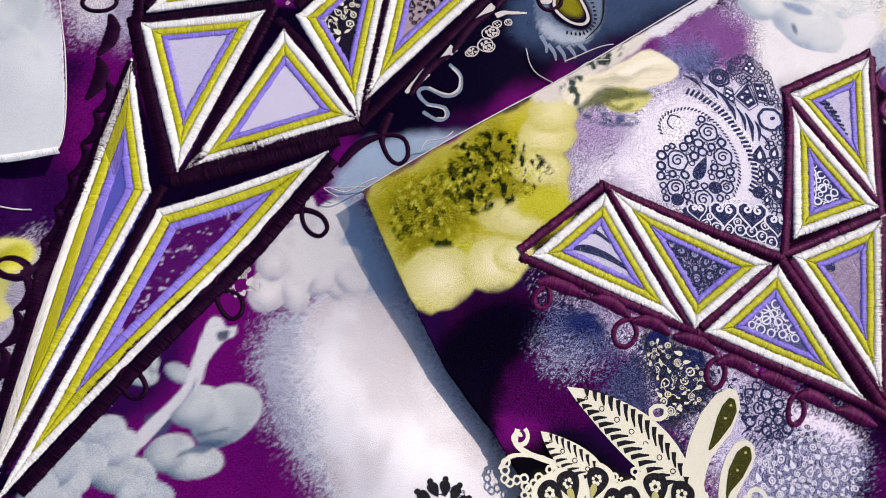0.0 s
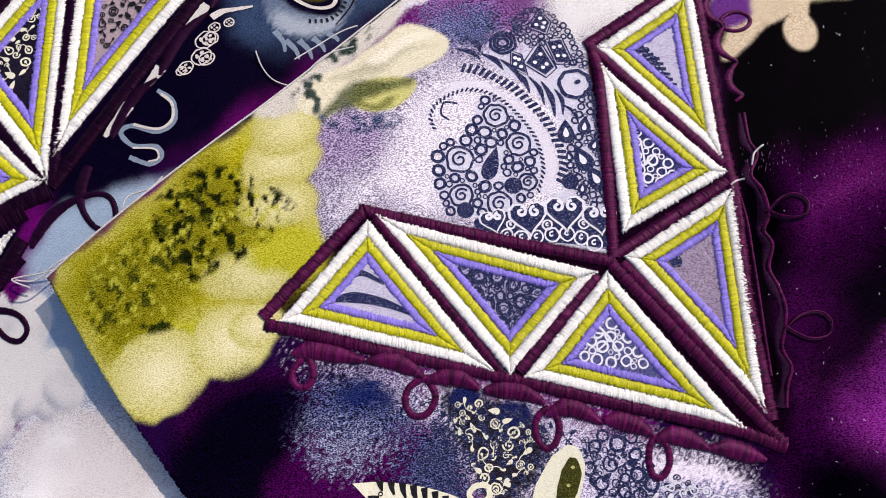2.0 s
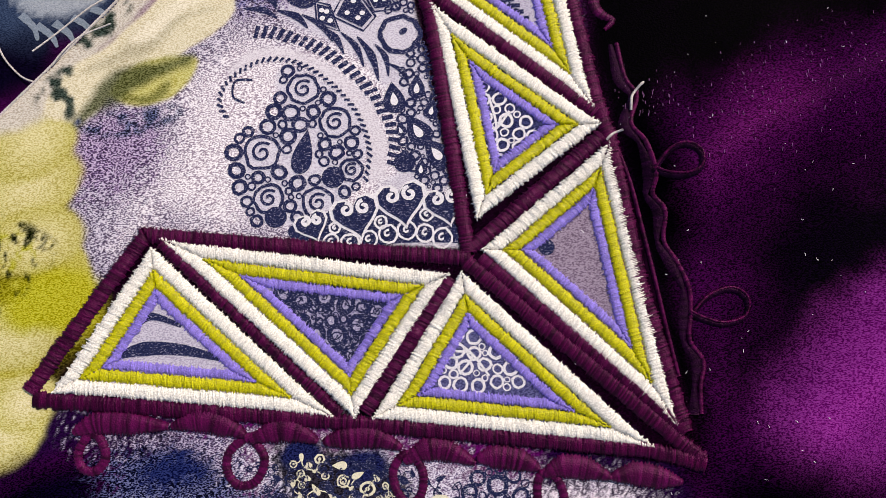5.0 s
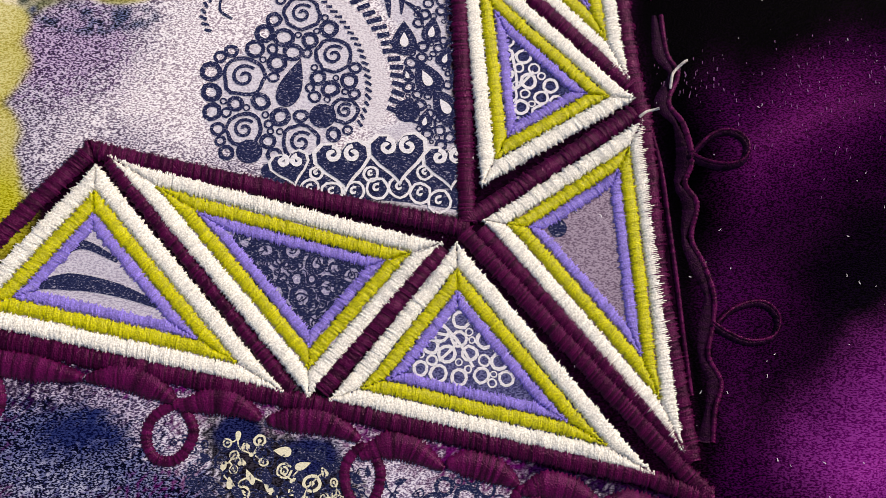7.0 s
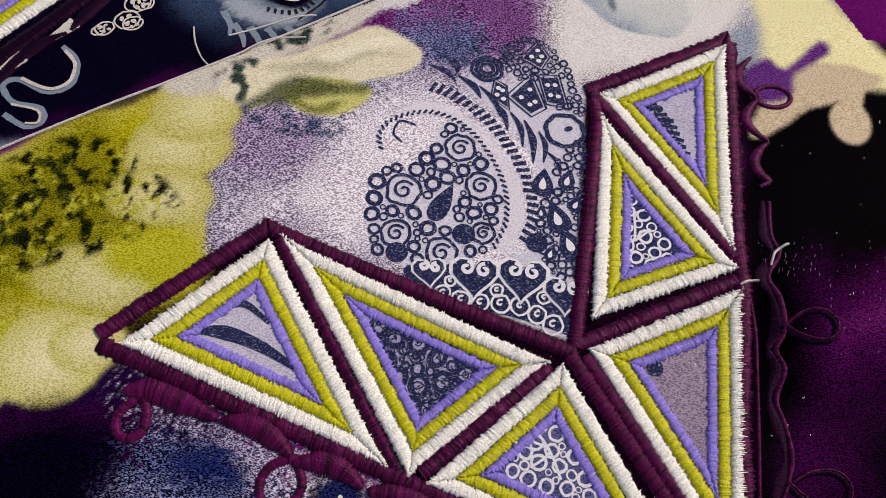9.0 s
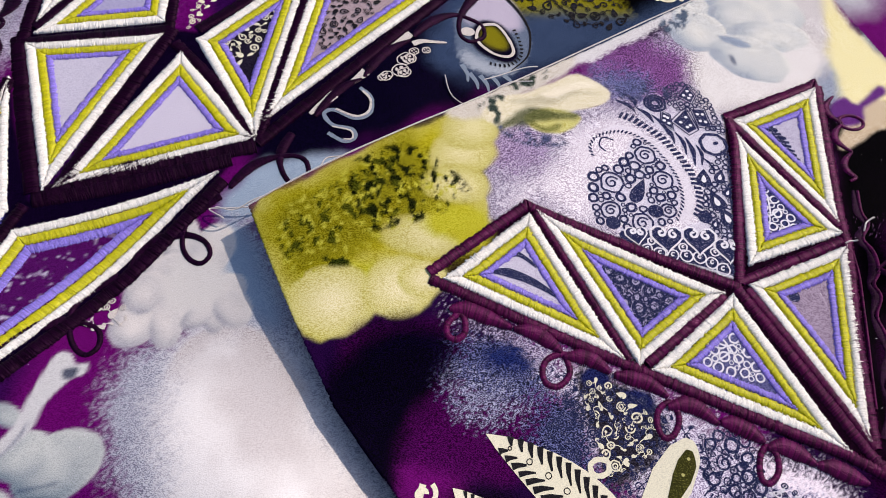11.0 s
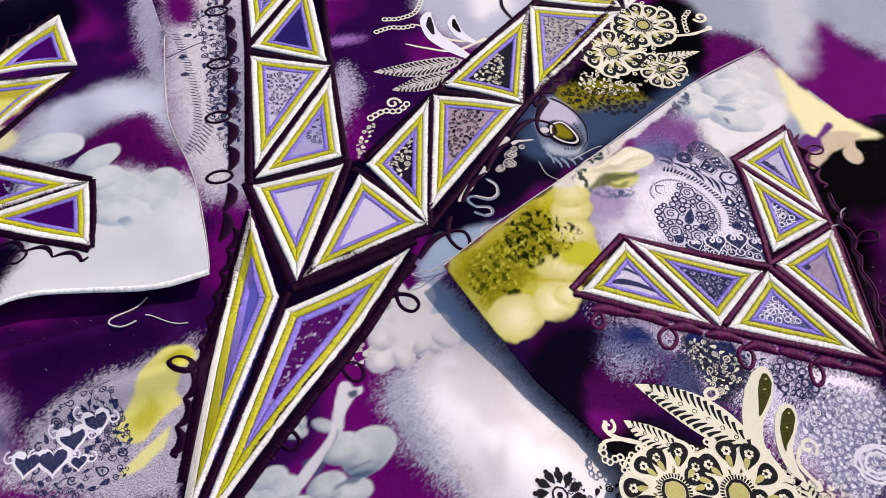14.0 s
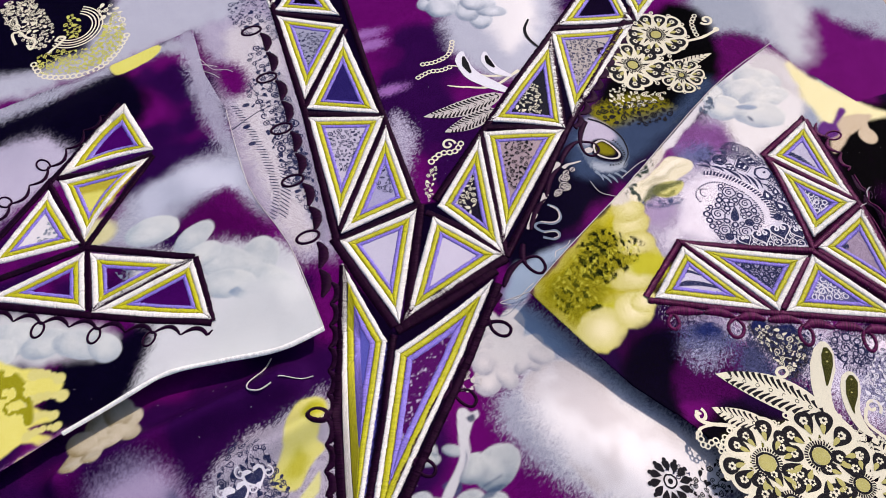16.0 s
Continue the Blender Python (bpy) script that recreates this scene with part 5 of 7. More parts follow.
for line in (
    ((167.5, 178.7), (164.0, 177.1), (161.3, 173.8), (161.6, 170.9), (163.9, 170.1), (165.8, 172.3), (165.1, 175.9), (162.8, 177.2)),
    ((193.7, 171.5), (189.8, 171.1), (186.8, 169.0), (186.2, 165.8), (187.7, 163.3), (190.5, 163.2), (192.6, 165.6), (192.9, 168.1), (191.2, 171.1)),
    ((220.3, 163.1), (217.8, 163.6), (215.5, 161.1), (215.6, 157.4), (217.4, 154.9), (219.7, 156.0), (220.8, 159.7), (219.7, 162.9)),
    ((244.7, 156.4), (241.5, 155.9), (240.4, 152.2), (241.0, 148.5), (243.1, 147.9), (245.0, 150.9), (244.6, 154.6), (242.8, 156.5)),
):
    cord(sleeve_right, H, line, 1.7, name="curl", label="plum couched curl under the scallops")
# wavy border and curls on the dark satin beside the motif
EDGING = [(270.3, 232.7), (270.4, 225.5), (271.8, 221.6), (269.5, 216.5), (271.2, 212.4), (271.7, 205.9), (270.5, 202.4), (272.2, 199.0), (271.0, 193.8), (272.6, 189.6), (273.9, 184.5), (273.3, 179.9), (272.3, 175.2), (274.1, 171.1), (272.7, 167.0), (271.8, 162.1)]
cord(sleeve_right, H, EDGING, 0.9)
cord(sleeve_right, H, [(x - 1.2, y, 0.5 + (k % 2)) for k, (x, y) in enumerate(EDGING)], 1.6, NIGHT, 0.15)
cord(sleeve_right, H, [(265.5, 215.4), (267.0, 206.0), (267.6, 197.2), (268.1, 187.6), (268.5, 178.4), (269.1, 169.3)], 0.8)
for line in (
    ((271.2, 206.3), (274.4, 209.3), (277.5, 209.7), (279.6, 207.5), (278.9, 204.9), (276.3, 204.3), (273.4, 205.2), (271.5, 206.6)),
    ((273.7, 179.9), (276.9, 182.3), (281.3, 183.0), (283.9, 180.7), (282.9, 177.6), (278.9, 177.0), (275.3, 178.5), (273.0, 180.1)),
):
    cord(sleeve_right, H, line, 1.1, NIGHT, name="curl", label="dark plum couched curl on dark satin")
    cord(sleeve_right, H, [(x + 0.25, y + 0.4) for x, y in line], 0.55, PLUM, 0.7, name="curl", label="fine plum thread along the curl")
cord(sleeve_right, H, scallops((264.0, 267.2), (268.6, 235.8), 1, 12.0, (0,), 3.4), 1.6)

# ---- embroidery: V neckline ----
H = body_height
NECK = (
    ((5.6, 405.7), (24.2, 439.2), (39.4, 394.8)),
    ((5.9, 399.5), (41.1, 385.2), (16.9, 336.1)),
    ((41.1, 376.1), (53.2, 317.7), (18.1, 327.9)),
    ((18.2, 320.8), (55.4, 314.1), (27.2, 253.3)),
    ((56.2, 306.3), (62.9, 259.0), (28.5, 247.9)),
    ((27.2, 242.9), (63.8, 253.1), (48.2, 197.8)),
    ((71.8, 247.6), (99.2, 222.1), (51.7, 198.6)),
    ((75.2, 253.8), (101.6, 290.7), (99.9, 222.6)),
    ((104.9, 293.6), (144.2, 289.1), (101.8, 229.9)),
    ((153.7, 354.9), (145.3, 291.3), (109.3, 301.0)),
    ((155.3, 360.2), (202.7, 364.1), (152.3, 298.9)),
    ((160.8, 366.6), (199.3, 417.8), (204.0, 368.6)),
    ((207.8, 368.0), (203.8, 417.2), (244.5, 407.5)),
    ((1.9, 409.3), (-9.0, 452.6), (21.0, 441.9)),
)
for tri in NECK:
    stitched_triangle(dress_front, H, tri, 2.8, 2.4, 1.8)
stitched_triangle(dress_front, H, ((26.9, 228.0), (41.2, 188.9), (17.6, 98.0)), 2.1, 2.6, 2.4, (0.0, 0.0, 0.012))
stitched_triangle(dress_front, H, ((45.4, 183.4), (91.2, 208.8), (22.4, 98.0)), 2.3, 2.8, 2.6)
for line, w in (
    ([(0.0, 425.3), (4.0, 405.1), (16.1, 325.1), (24.6, 248.3), (25.8, 239.2)], 2.8),
    ([(43.0, 416.0), (54.8, 321.3), (65.4, 255.9)], 2.4),
    ([(4.2, 403.2), (41.2, 389.8)], 2.4),
    ([(16.4, 329.0), (43.0, 382.0)], 2.6),
    ([(16.7, 324.3), (55.2, 315.3)], 2.4),
    ([(26.8, 249.2), (56.4, 310.1)], 2.6),
    ([(24.0, 242.7), (65.5, 256.2)], 3.0),
    ([(66.6, 256.6), (51.3, 194.1)], 3.6),
    ([(68.7, 251.4), (84.6, 238.9), (100.1, 221.2)], 2.6),
    ([(73.9, 257.6), (104.4, 295.2), (154.5, 358.4), (198.4, 416.8)], 2.8),
    ([(103.1, 290.7), (101.0, 221.2)], 2.6),
    ([(106.2, 297.1), (144.9, 289.8)], 2.6),
    ([(145.3, 291.3), (153.6, 358.4)], 2.4),
    ([(156.8, 363.8), (204.5, 365.7)], 2.4),
    ([(49.4, 195.8), (68.9, 207.4), (101.0, 220.1)], 4.2),
    ([(101.0, 220.7), (123.7, 253.6), (148.4, 292.7), (207.1, 379.1)], 2.8),
    ([(23.5, 244.9), (33.9, 221.0), (46.2, 195.1)], 3.4),
    ([(45.3, 191.3), (43.5, 185.8), (36.2, 153.2), (28.8, 130.0), (21.2, 105.0)], 2.2),
    ([(46.6, 193.3), (68.9, 202.8), (95.2, 214.9)], 4.0),
    ([(27.1, 229.6), (22.7, 192.8), (17.5, 160.0), (16.0, 117.1)], 3.2),
    ([(94.8, 208.0), (72.6, 172.0), (57.6, 148.0), (44.4, 126.8), (26.6, 98.2)], 3.2),
):
    outline_band(dress_front, H, line, w + 0.9, material=NIGHT)
for a, b0, side, loops, bump, size in (
    ((24.2, 221.3), (13.0, 125.7), -1, (5,), 11.0, 4.0),
    ((209.4, 374.6), (152.1, 289.7), -1, (1, 3), 10.0, 3.8),
):
    cord(dress_front, H, scallops(a, b0, side, bump, loops, size * 0.9), 3.0, NIGHT)
# loops and plump crescents down the outer side of the left band
LOOPS = [(-9.5, 391.7), (-2.6, 353.9), (3.3, 316.9), (7.0, 282.6), (12.0, 248.2)]
for p, q in zip(LOOPS, LOOPS[1:] + [(12.0, 212.0)]):
    p, way = np.array(p), np.array(q) - np.array(p)
    out = np.array([-way[1], way[0]]) / np.linalg.norm(way)
    ring = oval_points(p, 5.4, 3.2, 12, 18).tolist()
    cord(dress_front, H, ring + ring[:1], 1.5, NIGHT, name="curl", label="dark plum couched loop")
    for a in (0.10, 0.52):
        line = [p + way * (a + k * 0.2) + out * far for k, far in ((0, 4.2), (0.6, 6.4), (1.3, 6.2), (2.0, 4.0))]
        cord(dress_front, H, [(*c, k) for c, k in zip(line, (0.3, 1.2, 1.2, 0.3))], 4.2, NIGHT, name="scallop", label="plump dark plum crescent")
# crescents and curls down the outer side of the right band, free of the band
CURL = (1.1, 1.4, 0.75, 0.65, 0.65, 0.65, 0.65, 0.65, 0.8, 1.5, 1.1, 0.4)
CRESCENT = (0.4, 1.5, 1.2, 0.4)
for line, plump in (
    ([(157.8, 294.8), (153.5, 288.2), (151.2, 280.1), (152.3, 273.8), (155.9, 272.3), (159.6, 275.7), (158.4, 279.9), (153.7, 281.3), (149.1, 281.1), (143.4, 276.9), (139.2, 270.8), (138.2, 268.0)], CURL),
    ([(137.5, 266.6), (131.2, 260.6), (127.4, 252.5), (126.3, 249.0)], CRESCENT),
    ([(125.7, 248.3), (120.2, 243.6), (116.0, 235.3), (115.2, 232.3)], CRESCENT),
    ([(109.9, 225.7), (108.3, 220.1), (108.9, 215.1), (112.0, 210.5), (115.3, 209.5), (117.3, 212.6), (115.9, 217.1), (112.5, 218.5), (107.3, 217.3), (101.7, 213.7), (97.8, 208.0), (97.1, 205.7)], CURL),
    ([(95.0, 203.4), (90.4, 198.9), (87.6, 194.4), (88.0, 188.5), (90.7, 184.9), (94.3, 183.9), (96.2, 186.6), (94.0, 189.9), (89.3, 191.3), (83.3, 190.3), (77.7, 185.3), (75.7, 178.9)], CURL),
    ([(73.9, 177.2), (68.5, 173.2), (65.9, 167.3), (66.7, 161.6), (69.5, 156.7), (73.3, 154.7), (75.4, 157.7), (73.8, 161.9), (69.3, 163.1), (62.7, 161.7), (56.8, 157.3), (52.9, 151.0)], CURL),
    ([(52.5, 147.2), (47.9, 143.5), (45.3, 138.4), (45.9, 133.6), (48.7, 128.8), (52.2, 127.7), (54.1, 130.2), (52.3, 133.6), (48.3, 135.6), (43.2, 133.8), (38.5, 129.2), (35.1, 123.6)], CURL),
):
    cord(dress_front, H, [(*p, w) for p, w in zip(line, plump)], 2.3, NIGHT)

# ---- embroidery: sleeve motif, left panel ----
H = left_height
for tri, bows in (
    (((-75.8, 343.2), (-61.4, 312.5), (-105.7, 304.7)), (0, -0.04, 0.05)),
    (((-105.3, 300.4), (-63.5, 306.4), (-91.1, 264.9)), (0.0, -0.06, 0)),
    (((-111.1, 295.3), (-93.6, 262.2), (-134.6, 257.5)), (0, 0, 0)),
    (((-91.2, 255.8), (-88.8, 225.9), (-132.6, 239.2)), (0, 0, 0)),
    (((-87.3, 254.4), (-42.9, 242.7), (-84.3, 225.0)), (0, 0, 0)),
    (((-40.8, 242.3), (-31.8, 209.1), (-83.7, 223.8)), (0, 0, 0)),
):
    stitched_triangle(sleeve_left, H, tri, 2.9, 2.2, 1.7, bows)
for line, w in (
    ([(-107.7, 303.3), (-82.8, 302.7), (-60.8, 309.5)], 2.6),
    ([(-60.7, 308.4), (-78.7, 278.8), (-90.7, 259.1)], 2.4),
    ([(-133.6, 269.8), (-111.6, 300.6), (-90.7, 258.5)], 2.4),
    ([(-133.3, 248.2), (-90.7, 259.1), (-39.5, 244.2)], 2.6),
    ([(-89.2, 256.7), (-86.8, 225.5)], 2.8),
    ([(-86.2, 224.8), (-40.8, 243.5)], 2.4),
    ([(-39.5, 244.2), (-30.9, 207.3)], 2.4),
    ([(-131.7, 236.1), (-85.6, 222.4), (-30.9, 206.7)], 2.6),
    ([(-135.8, 267.1), (-110.4, 302.1), (-77.9, 344.0)], 2.4),
):
    outline_band(sleeve_left, H, line, w + 0.9, material=NIGHT)
cord(sleeve_left, H, scallops((-131.3, 233.2), (-30.9, 203.4), -1, 12.5, (1, 3, 5), 3.4), 1.6, NIGHT)
cord(sleeve_left, H, scallops((-134.9, 279.7), (-84.8, 337.6), 1, 12.0, (0, 2), 3.4), 1.4, NIGHT)


# pale cut edges of the panels
cord(sleeve_right, right_height, RIGHT_TOP, 0.4, FRAY, 0.3, "cut_edge", "pale frayed cut edge")
cord(sleeve_left, left_height, LEFT_BOTTOM[:6], 2.2, WHITE, 0.5, "cut_edge", "white curled hem edge")
cord(sleeve_left, left_height, LEFT_SIDE[2:], 0.4, FRAY, 0.3, "cut_edge", "pale frayed cut edge")
# ---- crisp printed figures ----
def inside(pt, line):
    return outline_distance(np.array([pt[0]]), np.array([pt[1]]), line)[0][0]


def lace_fill(ink, outline, size, seed, dense=1.0):
    """Small rings, dots, drops, hearts and scrolls packed in an outline."""
    rng = np.random.default_rng(seed)
    line = rounded(list(outline), 3)
    a = np.array(line)
    lo, hi = a.min(0), a.max(0)
    n = int((hi - lo).prod() / (size * size) * 18 * dense)
    pts = lo + (hi - lo) * rng.random((n, 2))
    room = outline_distance(pts[:, 0], pts[:, 1], line)[0]
    done = np.zeros((0, 3))
    for (x, y), d in zip(pts, room):
        r = size * (0.26 + 0.34 * rng.random())
        if d < r * 0.8 or (len(done) and (np.hypot(done[:, 0] - x, done[:, 1] - y) < done[:, 2] + r * 1.02).any()):
            continue
        done = np.vstack([done, (x, y, r)])
        k, turn = rng.random(), 360 * rng.random()
        if k < 0.20:
            ink.ring((x, y), r * 0.82, r * 0.34, r * (0.6 + 0.2 * rng.random()), turn, 12)
            ink.oval((x, y), r * 0.3, n=7)
        elif k < 0.38:
            ink.drop((x, y), r * 2.1, turn, 0.6)
        elif k < 0.46:
            ink.ring((x, y), r * 0.85, r * 0.25, n=14)
            ink.ring((x, y), r * 0.42, r * 0.25, n=10)
        elif k < 0.66:
            ink.scroll((x, y), r * 0.95, turn, 1.0 + 0.5 * rng.random(), r * 0.3, 1 if rng.random() < 0.5 else -1)
        elif k < 0.76:
            ink.drop_line((x, y), r * 2.1, turn, r * 0.28, 0.7)
            ink.oval((x, y), r * 0.25, n=7)
        elif k < 0.84:
            ink.heart((x, y), r * 1.7, turn)
        else:
            ink.drop((x, y), r * 1.8, turn, 0.5)
    # tendrils that tie the figures together
    for n0, (x, y, r) in enumerate(done[1:], 1):
        d = np.hypot(done[:n0, 0] - x, done[:n0, 1] - y)
        for other in np.argsort(d)[:1]:
            if d[other] < size * 1.6:
                q = done[other]
                mid = ((x + q[0]) / 2 + 0.7 * (q[1] - y) * (rng.random() - 0.3), (y + q[1]) / 2 - 0.7 * (q[0] - x) * (rng.random() - 0.3))
                ink.line(rounded([(x, y), mid, (q[0], q[1])], 4, closed=False), size * 0.08)


def bead_fill(ink, outline, low, high, seed, free=(), thick=0.5):
    """Touching small rings with pale hearts, packed in an outline, large ones first."""
    rng = np.random.default_rng(seed)
    line = rounded(list(outline), 4)
    a = np.array(line)
    lo, hi = a.min(0), a.max(0)
    done = np.array([(c[0], c[1], r) for c, r in free])
    for size in np.linspace(high, low, 6):
        pts = lo + (hi - lo) * rng.random((1500, 2))
        room = outline_distance(pts[:, 0], pts[:, 1], line)[0]
        for (x, y), d in zip(pts, room):
            r = size * (0.9 + 0.2 * rng.random())
            if d < r * 0.6 or (np.hypot(done[:, 0] - x, done[:, 1] - y) < done[:, 2] + r * 1.04).any():
                continue
            done = np.vstack([done, (x, y, r)])
            ink.ring((x, y), r * 0.92, r * (thick + 0.3 * thick * rng.random()), r * (0.8 + 0.2 * rng.random()), 360 * rng.random(), 10)


def dash_row(ink, line, length, w, gap, lean=0.0):
    """Short dashes set across a line."""
    pts = np.array(rounded(list(line), 14, closed=False))
    run = np.concatenate([[0], np.cumsum(np.linalg.norm(np.diff(pts, axis=0), axis=1))])
    for s in np.arange(gap / 2, run[-1], gap):
        c = np.array([np.interp(s, run, pts[:, 0]), np.interp(s, run, pts[:, 1])])
        e = np.array([np.interp(s + 0.3, run, pts[:, 0]), np.interp(s + 0.3, run, pts[:, 1])]) - c
        e /= np.linalg.norm(e) + 1e-9
        o = np.array([-e[1], e[0]]) + lean * e
        half = length * (0.42 + 0.16 * RNG.random())
        ink.line([c - o * half, c, c + o * half], w)


def bead_row(ink, line, r, gap):
    pts = np.array(rounded(list(line), 14, closed=False))
    run = np.concatenate([[0], np.cumsum(np.linalg.norm(np.diff(pts, axis=0), axis=1))])
    for s in np.arange(0, run[-1], gap):
        ink.ring((np.interp(s, run, pts[:, 0]), np.interp(s, run, pts[:, 1])), r, r * 0.6, n=9)


def stroke(ink, line, w, taper=False):
    ink.line(rounded(list(line), 6, closed=False), w, taper=taper)


def leaf_points(root, tip, width, bend=0.0):
    root, tip = np.array(root, float), np.array(tip, float)
    way = tip - root
    out = np.array([-way[1], way[0]]) / np.linalg.norm(way)
    s = np.linspace(0, 1, 13)
    mid = root + way * s[:, None] + out * (bend * 4 * s * (1 - s))[:, None]
    half = width / 2 * np.sin(math.pi * s ** 0.75) ** 0.8
    return mid, out, half


def feather_leaf(pale, dark, root, tip, width, bend=0.0, veins=13):
    """A pale leaf with a beaded rib and dark slits on either side."""
    mid, out, half = leaf_points(root, tip, width, bend)
    edge = np.concatenate([mid + out * half[:, None], (mid - out * half[:, None])[::-1]])
    n = len(mid)
    pale.add(edge, [(k, k + 1, 2 * n - 2 - k, 2 * n - 1 - k) for k in range(n - 1)])
    way = (np.array(tip) - np.array(root)) / np.linalg.norm(np.array(tip) - np.array(root))
    for k in range(veins):
        s = 0.06 + 0.86 * k / veins
        c = np.array([np.interp(s, np.linspace(0, 1, n), mid[:, i]) for i in (0, 1)])
        h = np.interp(s, np.linspace(0, 1, n), half)
        for sign in (1, -1):
            a, b0 = c + out * sign * h * 0.24, c + out * sign * h * 0.82 + way * h * 0.55
            dark.line([b0, (a + b0) / 2 + way * h * 0.06, a], max(0.5, 0.115 * width), taper=True)
        if k % 2 == 0:
            dark.ring(c, min(0.75, h * 0.16), 0.28, n=8)


def lace_flower(parent, height, c, r, petals=10, turn=0.0, heart=0.2, squash=1.0):
    """A printed lace flower: looped petals with dark, beaded insides round an oval heart."""
    c = np.array(c, float)
    pale, dark, dots, gold = Ink(height, 2), Ink(height, 3), Ink(height, 4), Ink(height, 4)
    for k in range(petals):
        a = radians(turn + 360.0 * k / petals + 5 * math.sin(3 * k))
        way = np.array([math.cos(a), math.sin(a) * squash])
        far = 0.66 + 0.07 * math.sin(2.1 * k + turn)
        t0 = math.degrees(math.atan2(-way[1], -way[0]))
        pale.drop(c + way * r * far, r * 0.76, t0, 0.84)
        dark.drop(c + way * r * (far + 0.05), r * 0.50, t0, 0.80)
        gold.drop(c + way * r * (far - 0.10), r * 0.24, t0, 0.5)
        for j in range(6):
            b0 = radians(60 * j + 25 * k)
            dots.oval(c + way * r * (far + 0.10) + np.array([math.cos(b0), math.sin(b0)]) * r * 0.062, r * (0.022 + 0.018 * RNG.random()), n=7)
        side = np.array([-way[1], way[0]])
        pale.line([c + way * r * 0.25, c + way * r * 0.5], r * 0.05)
        mid = radians(turn + 360.0 * (k + 0.5) / petals)
        out = np.array([math.cos(mid), math.sin(mid) * squash])
        pale.line([c + out * r * 0.3, c + out * r * 0.75, c + out * r * 0.98], r * 0.045)
        pale.ring(c + out * r * 1.03, r * 0.055, r * 0.04, n=9)
    pale.oval(c, r * (heart + 0.13), r * (heart + 0.13) * squash, n=18)
    for k in range(petals * 3):
        a = radians(360.0 * k / (petals * 3))
        way = np.array([math.cos(a), math.sin(a) * squash])
        dark.line([c + way * r * (heart + 0.04), c + way * r * (heart + 0.12)], r * 0.035)
    dark.ring(c, r * heart, r * 0.06, r * heart * squash, n=16)
    gold.oval(c, r * heart * 0.86, r * heart * 0.86 * squash, n=16)
    flower = pale.done("lace_flower", INK_CREAM, parent, "cream printed lace flower")
    dark.done("petal_ground", INK_BLACK, flower, "black insides of the petals")
    dots.done("bead_pattern", INK_CREAM, flower)
    gold.done("flower_heart", INK_HEART, flower, "olive yellow flower heart")
    return flower


def printed_leaf(parent, height, *shape, ink=INK_CREAM):
    pale, dark = Ink(height, 2), Ink(height, 3)
    feather_leaf(pale, dark, *shape)
    leaf = pale.done("feather_leaf", ink, parent, "cream printed feather leaf")
    dark.done("vein_pattern", INK_BLACK, leaf, "black slits in the leaf")


# paisley on the right panel
navy = Ink(right_height, 1)
dash_row(navy, [(201.8, 247.4), (206.4, 246.4), (214.0, 242.1), (219.2, 236.6), (222.5, 231.8), (224.7, 226.5), (225.6, 221.8), (224.7, 216.3)], 2.3, 0.85, 1.55, 0.25)
dash_row(navy, [(195.0, 230.5), (193.9, 234.0), (195.6, 237.6), (199.5, 240.2), (204.0, 241.3), (209.8, 239.6), (215.0, 234.8), (219.3, 227.8), (220.6, 220.2), (218.9, 214.1)], 0.9, 0.5, 1.2, 0.8)
stroke(navy, [(198.6, 233.2), (196.6, 234.8), (197.4, 237.8), (200.6, 237.6)], 0.45)
rosettes = [((200.6, 222.9), 3.6), ((215.0, 226.6), 3.2), ((200.7, 213.9), 3.0), ((209.6, 211.6), 3.2), ((216.7, 216.8), 2.3), ((209.9, 234.2), 3.2)]
for c, r in rosettes:
    navy.ring(c, r * 0.90, 0.62)
    navy.scroll(c, r * 0.58, 40, 1.35, 0.55)
navy.drop((208.6, 221.7), 8.8, 62, 0.46)
discs = [((201.5, 210.2), 2.1), ((213.1, 216.0), 2.2), ((226.8, 216.6), 2.1)]
for c, r in discs:
    navy.oval(c, r, r * 0.95)
# hearts with pale scrolled rims over a row of small cells
HEARTS = [((216.2, 208.2), 7.8, 6), ((225.0, 209.2), 8.2, 2), ((207.9, 207.6), 5.4, 14), ((233.0, 207.4), 7.0, 4)]
CELLS = [((211.0, 203.9), 1.5), ((214.4, 203.2), 1.7), ((217.9, 203.2), 1.7), ((221.5, 203.6), 1.8), ((225.1, 203.7), 1.8), ((228.4, 202.6), 1.7), ((231.3, 201.2), 1.9), ((220.6, 206.0), 1.2), ((229.2, 206.0), 1.2), ((212.0, 206.4), 1.0)]
navy.ribbon([(203.5, 207.5, 0.6), (207.0, 206.0, 2.6), (213.0, 205.6, 3.4), (221.0, 205.6, 3.8), (228.0, 205.4, 4.4), (235.0, 204.6, 5.0)])
pale, core, curls = Ink(right_height, 2), Ink(right_height, 3), Ink(right_height, 4)
for c, sz, a in HEARTS:
    pale.heart(c, sz * 1.17, a)
    core.heart(c, sz, a)
    for hand in (1, -1):
        curls.scroll((c[0] + hand * sz * 0.21, c[1] + sz * 0.15), sz * 0.17, 90, 1.1, 0.75, hand)
for c, r in CELLS:
    pale.ring(c, r * 0.95, 0.42, n=12)
    curls.scroll(c, r * 0.42, 60, 0.8, 0.4)
pale.done("heart_rim_pattern", INK_PALE, sleeve_right, "pale rims of hearts and cells in the paisley")
core.done("heart_print", INK_NAVY, sleeve_right, "navy hearts in the paisley")
curls.done("heart_curl_pattern", INK_PALE, sleeve_right, "pale curls in the navy hearts")
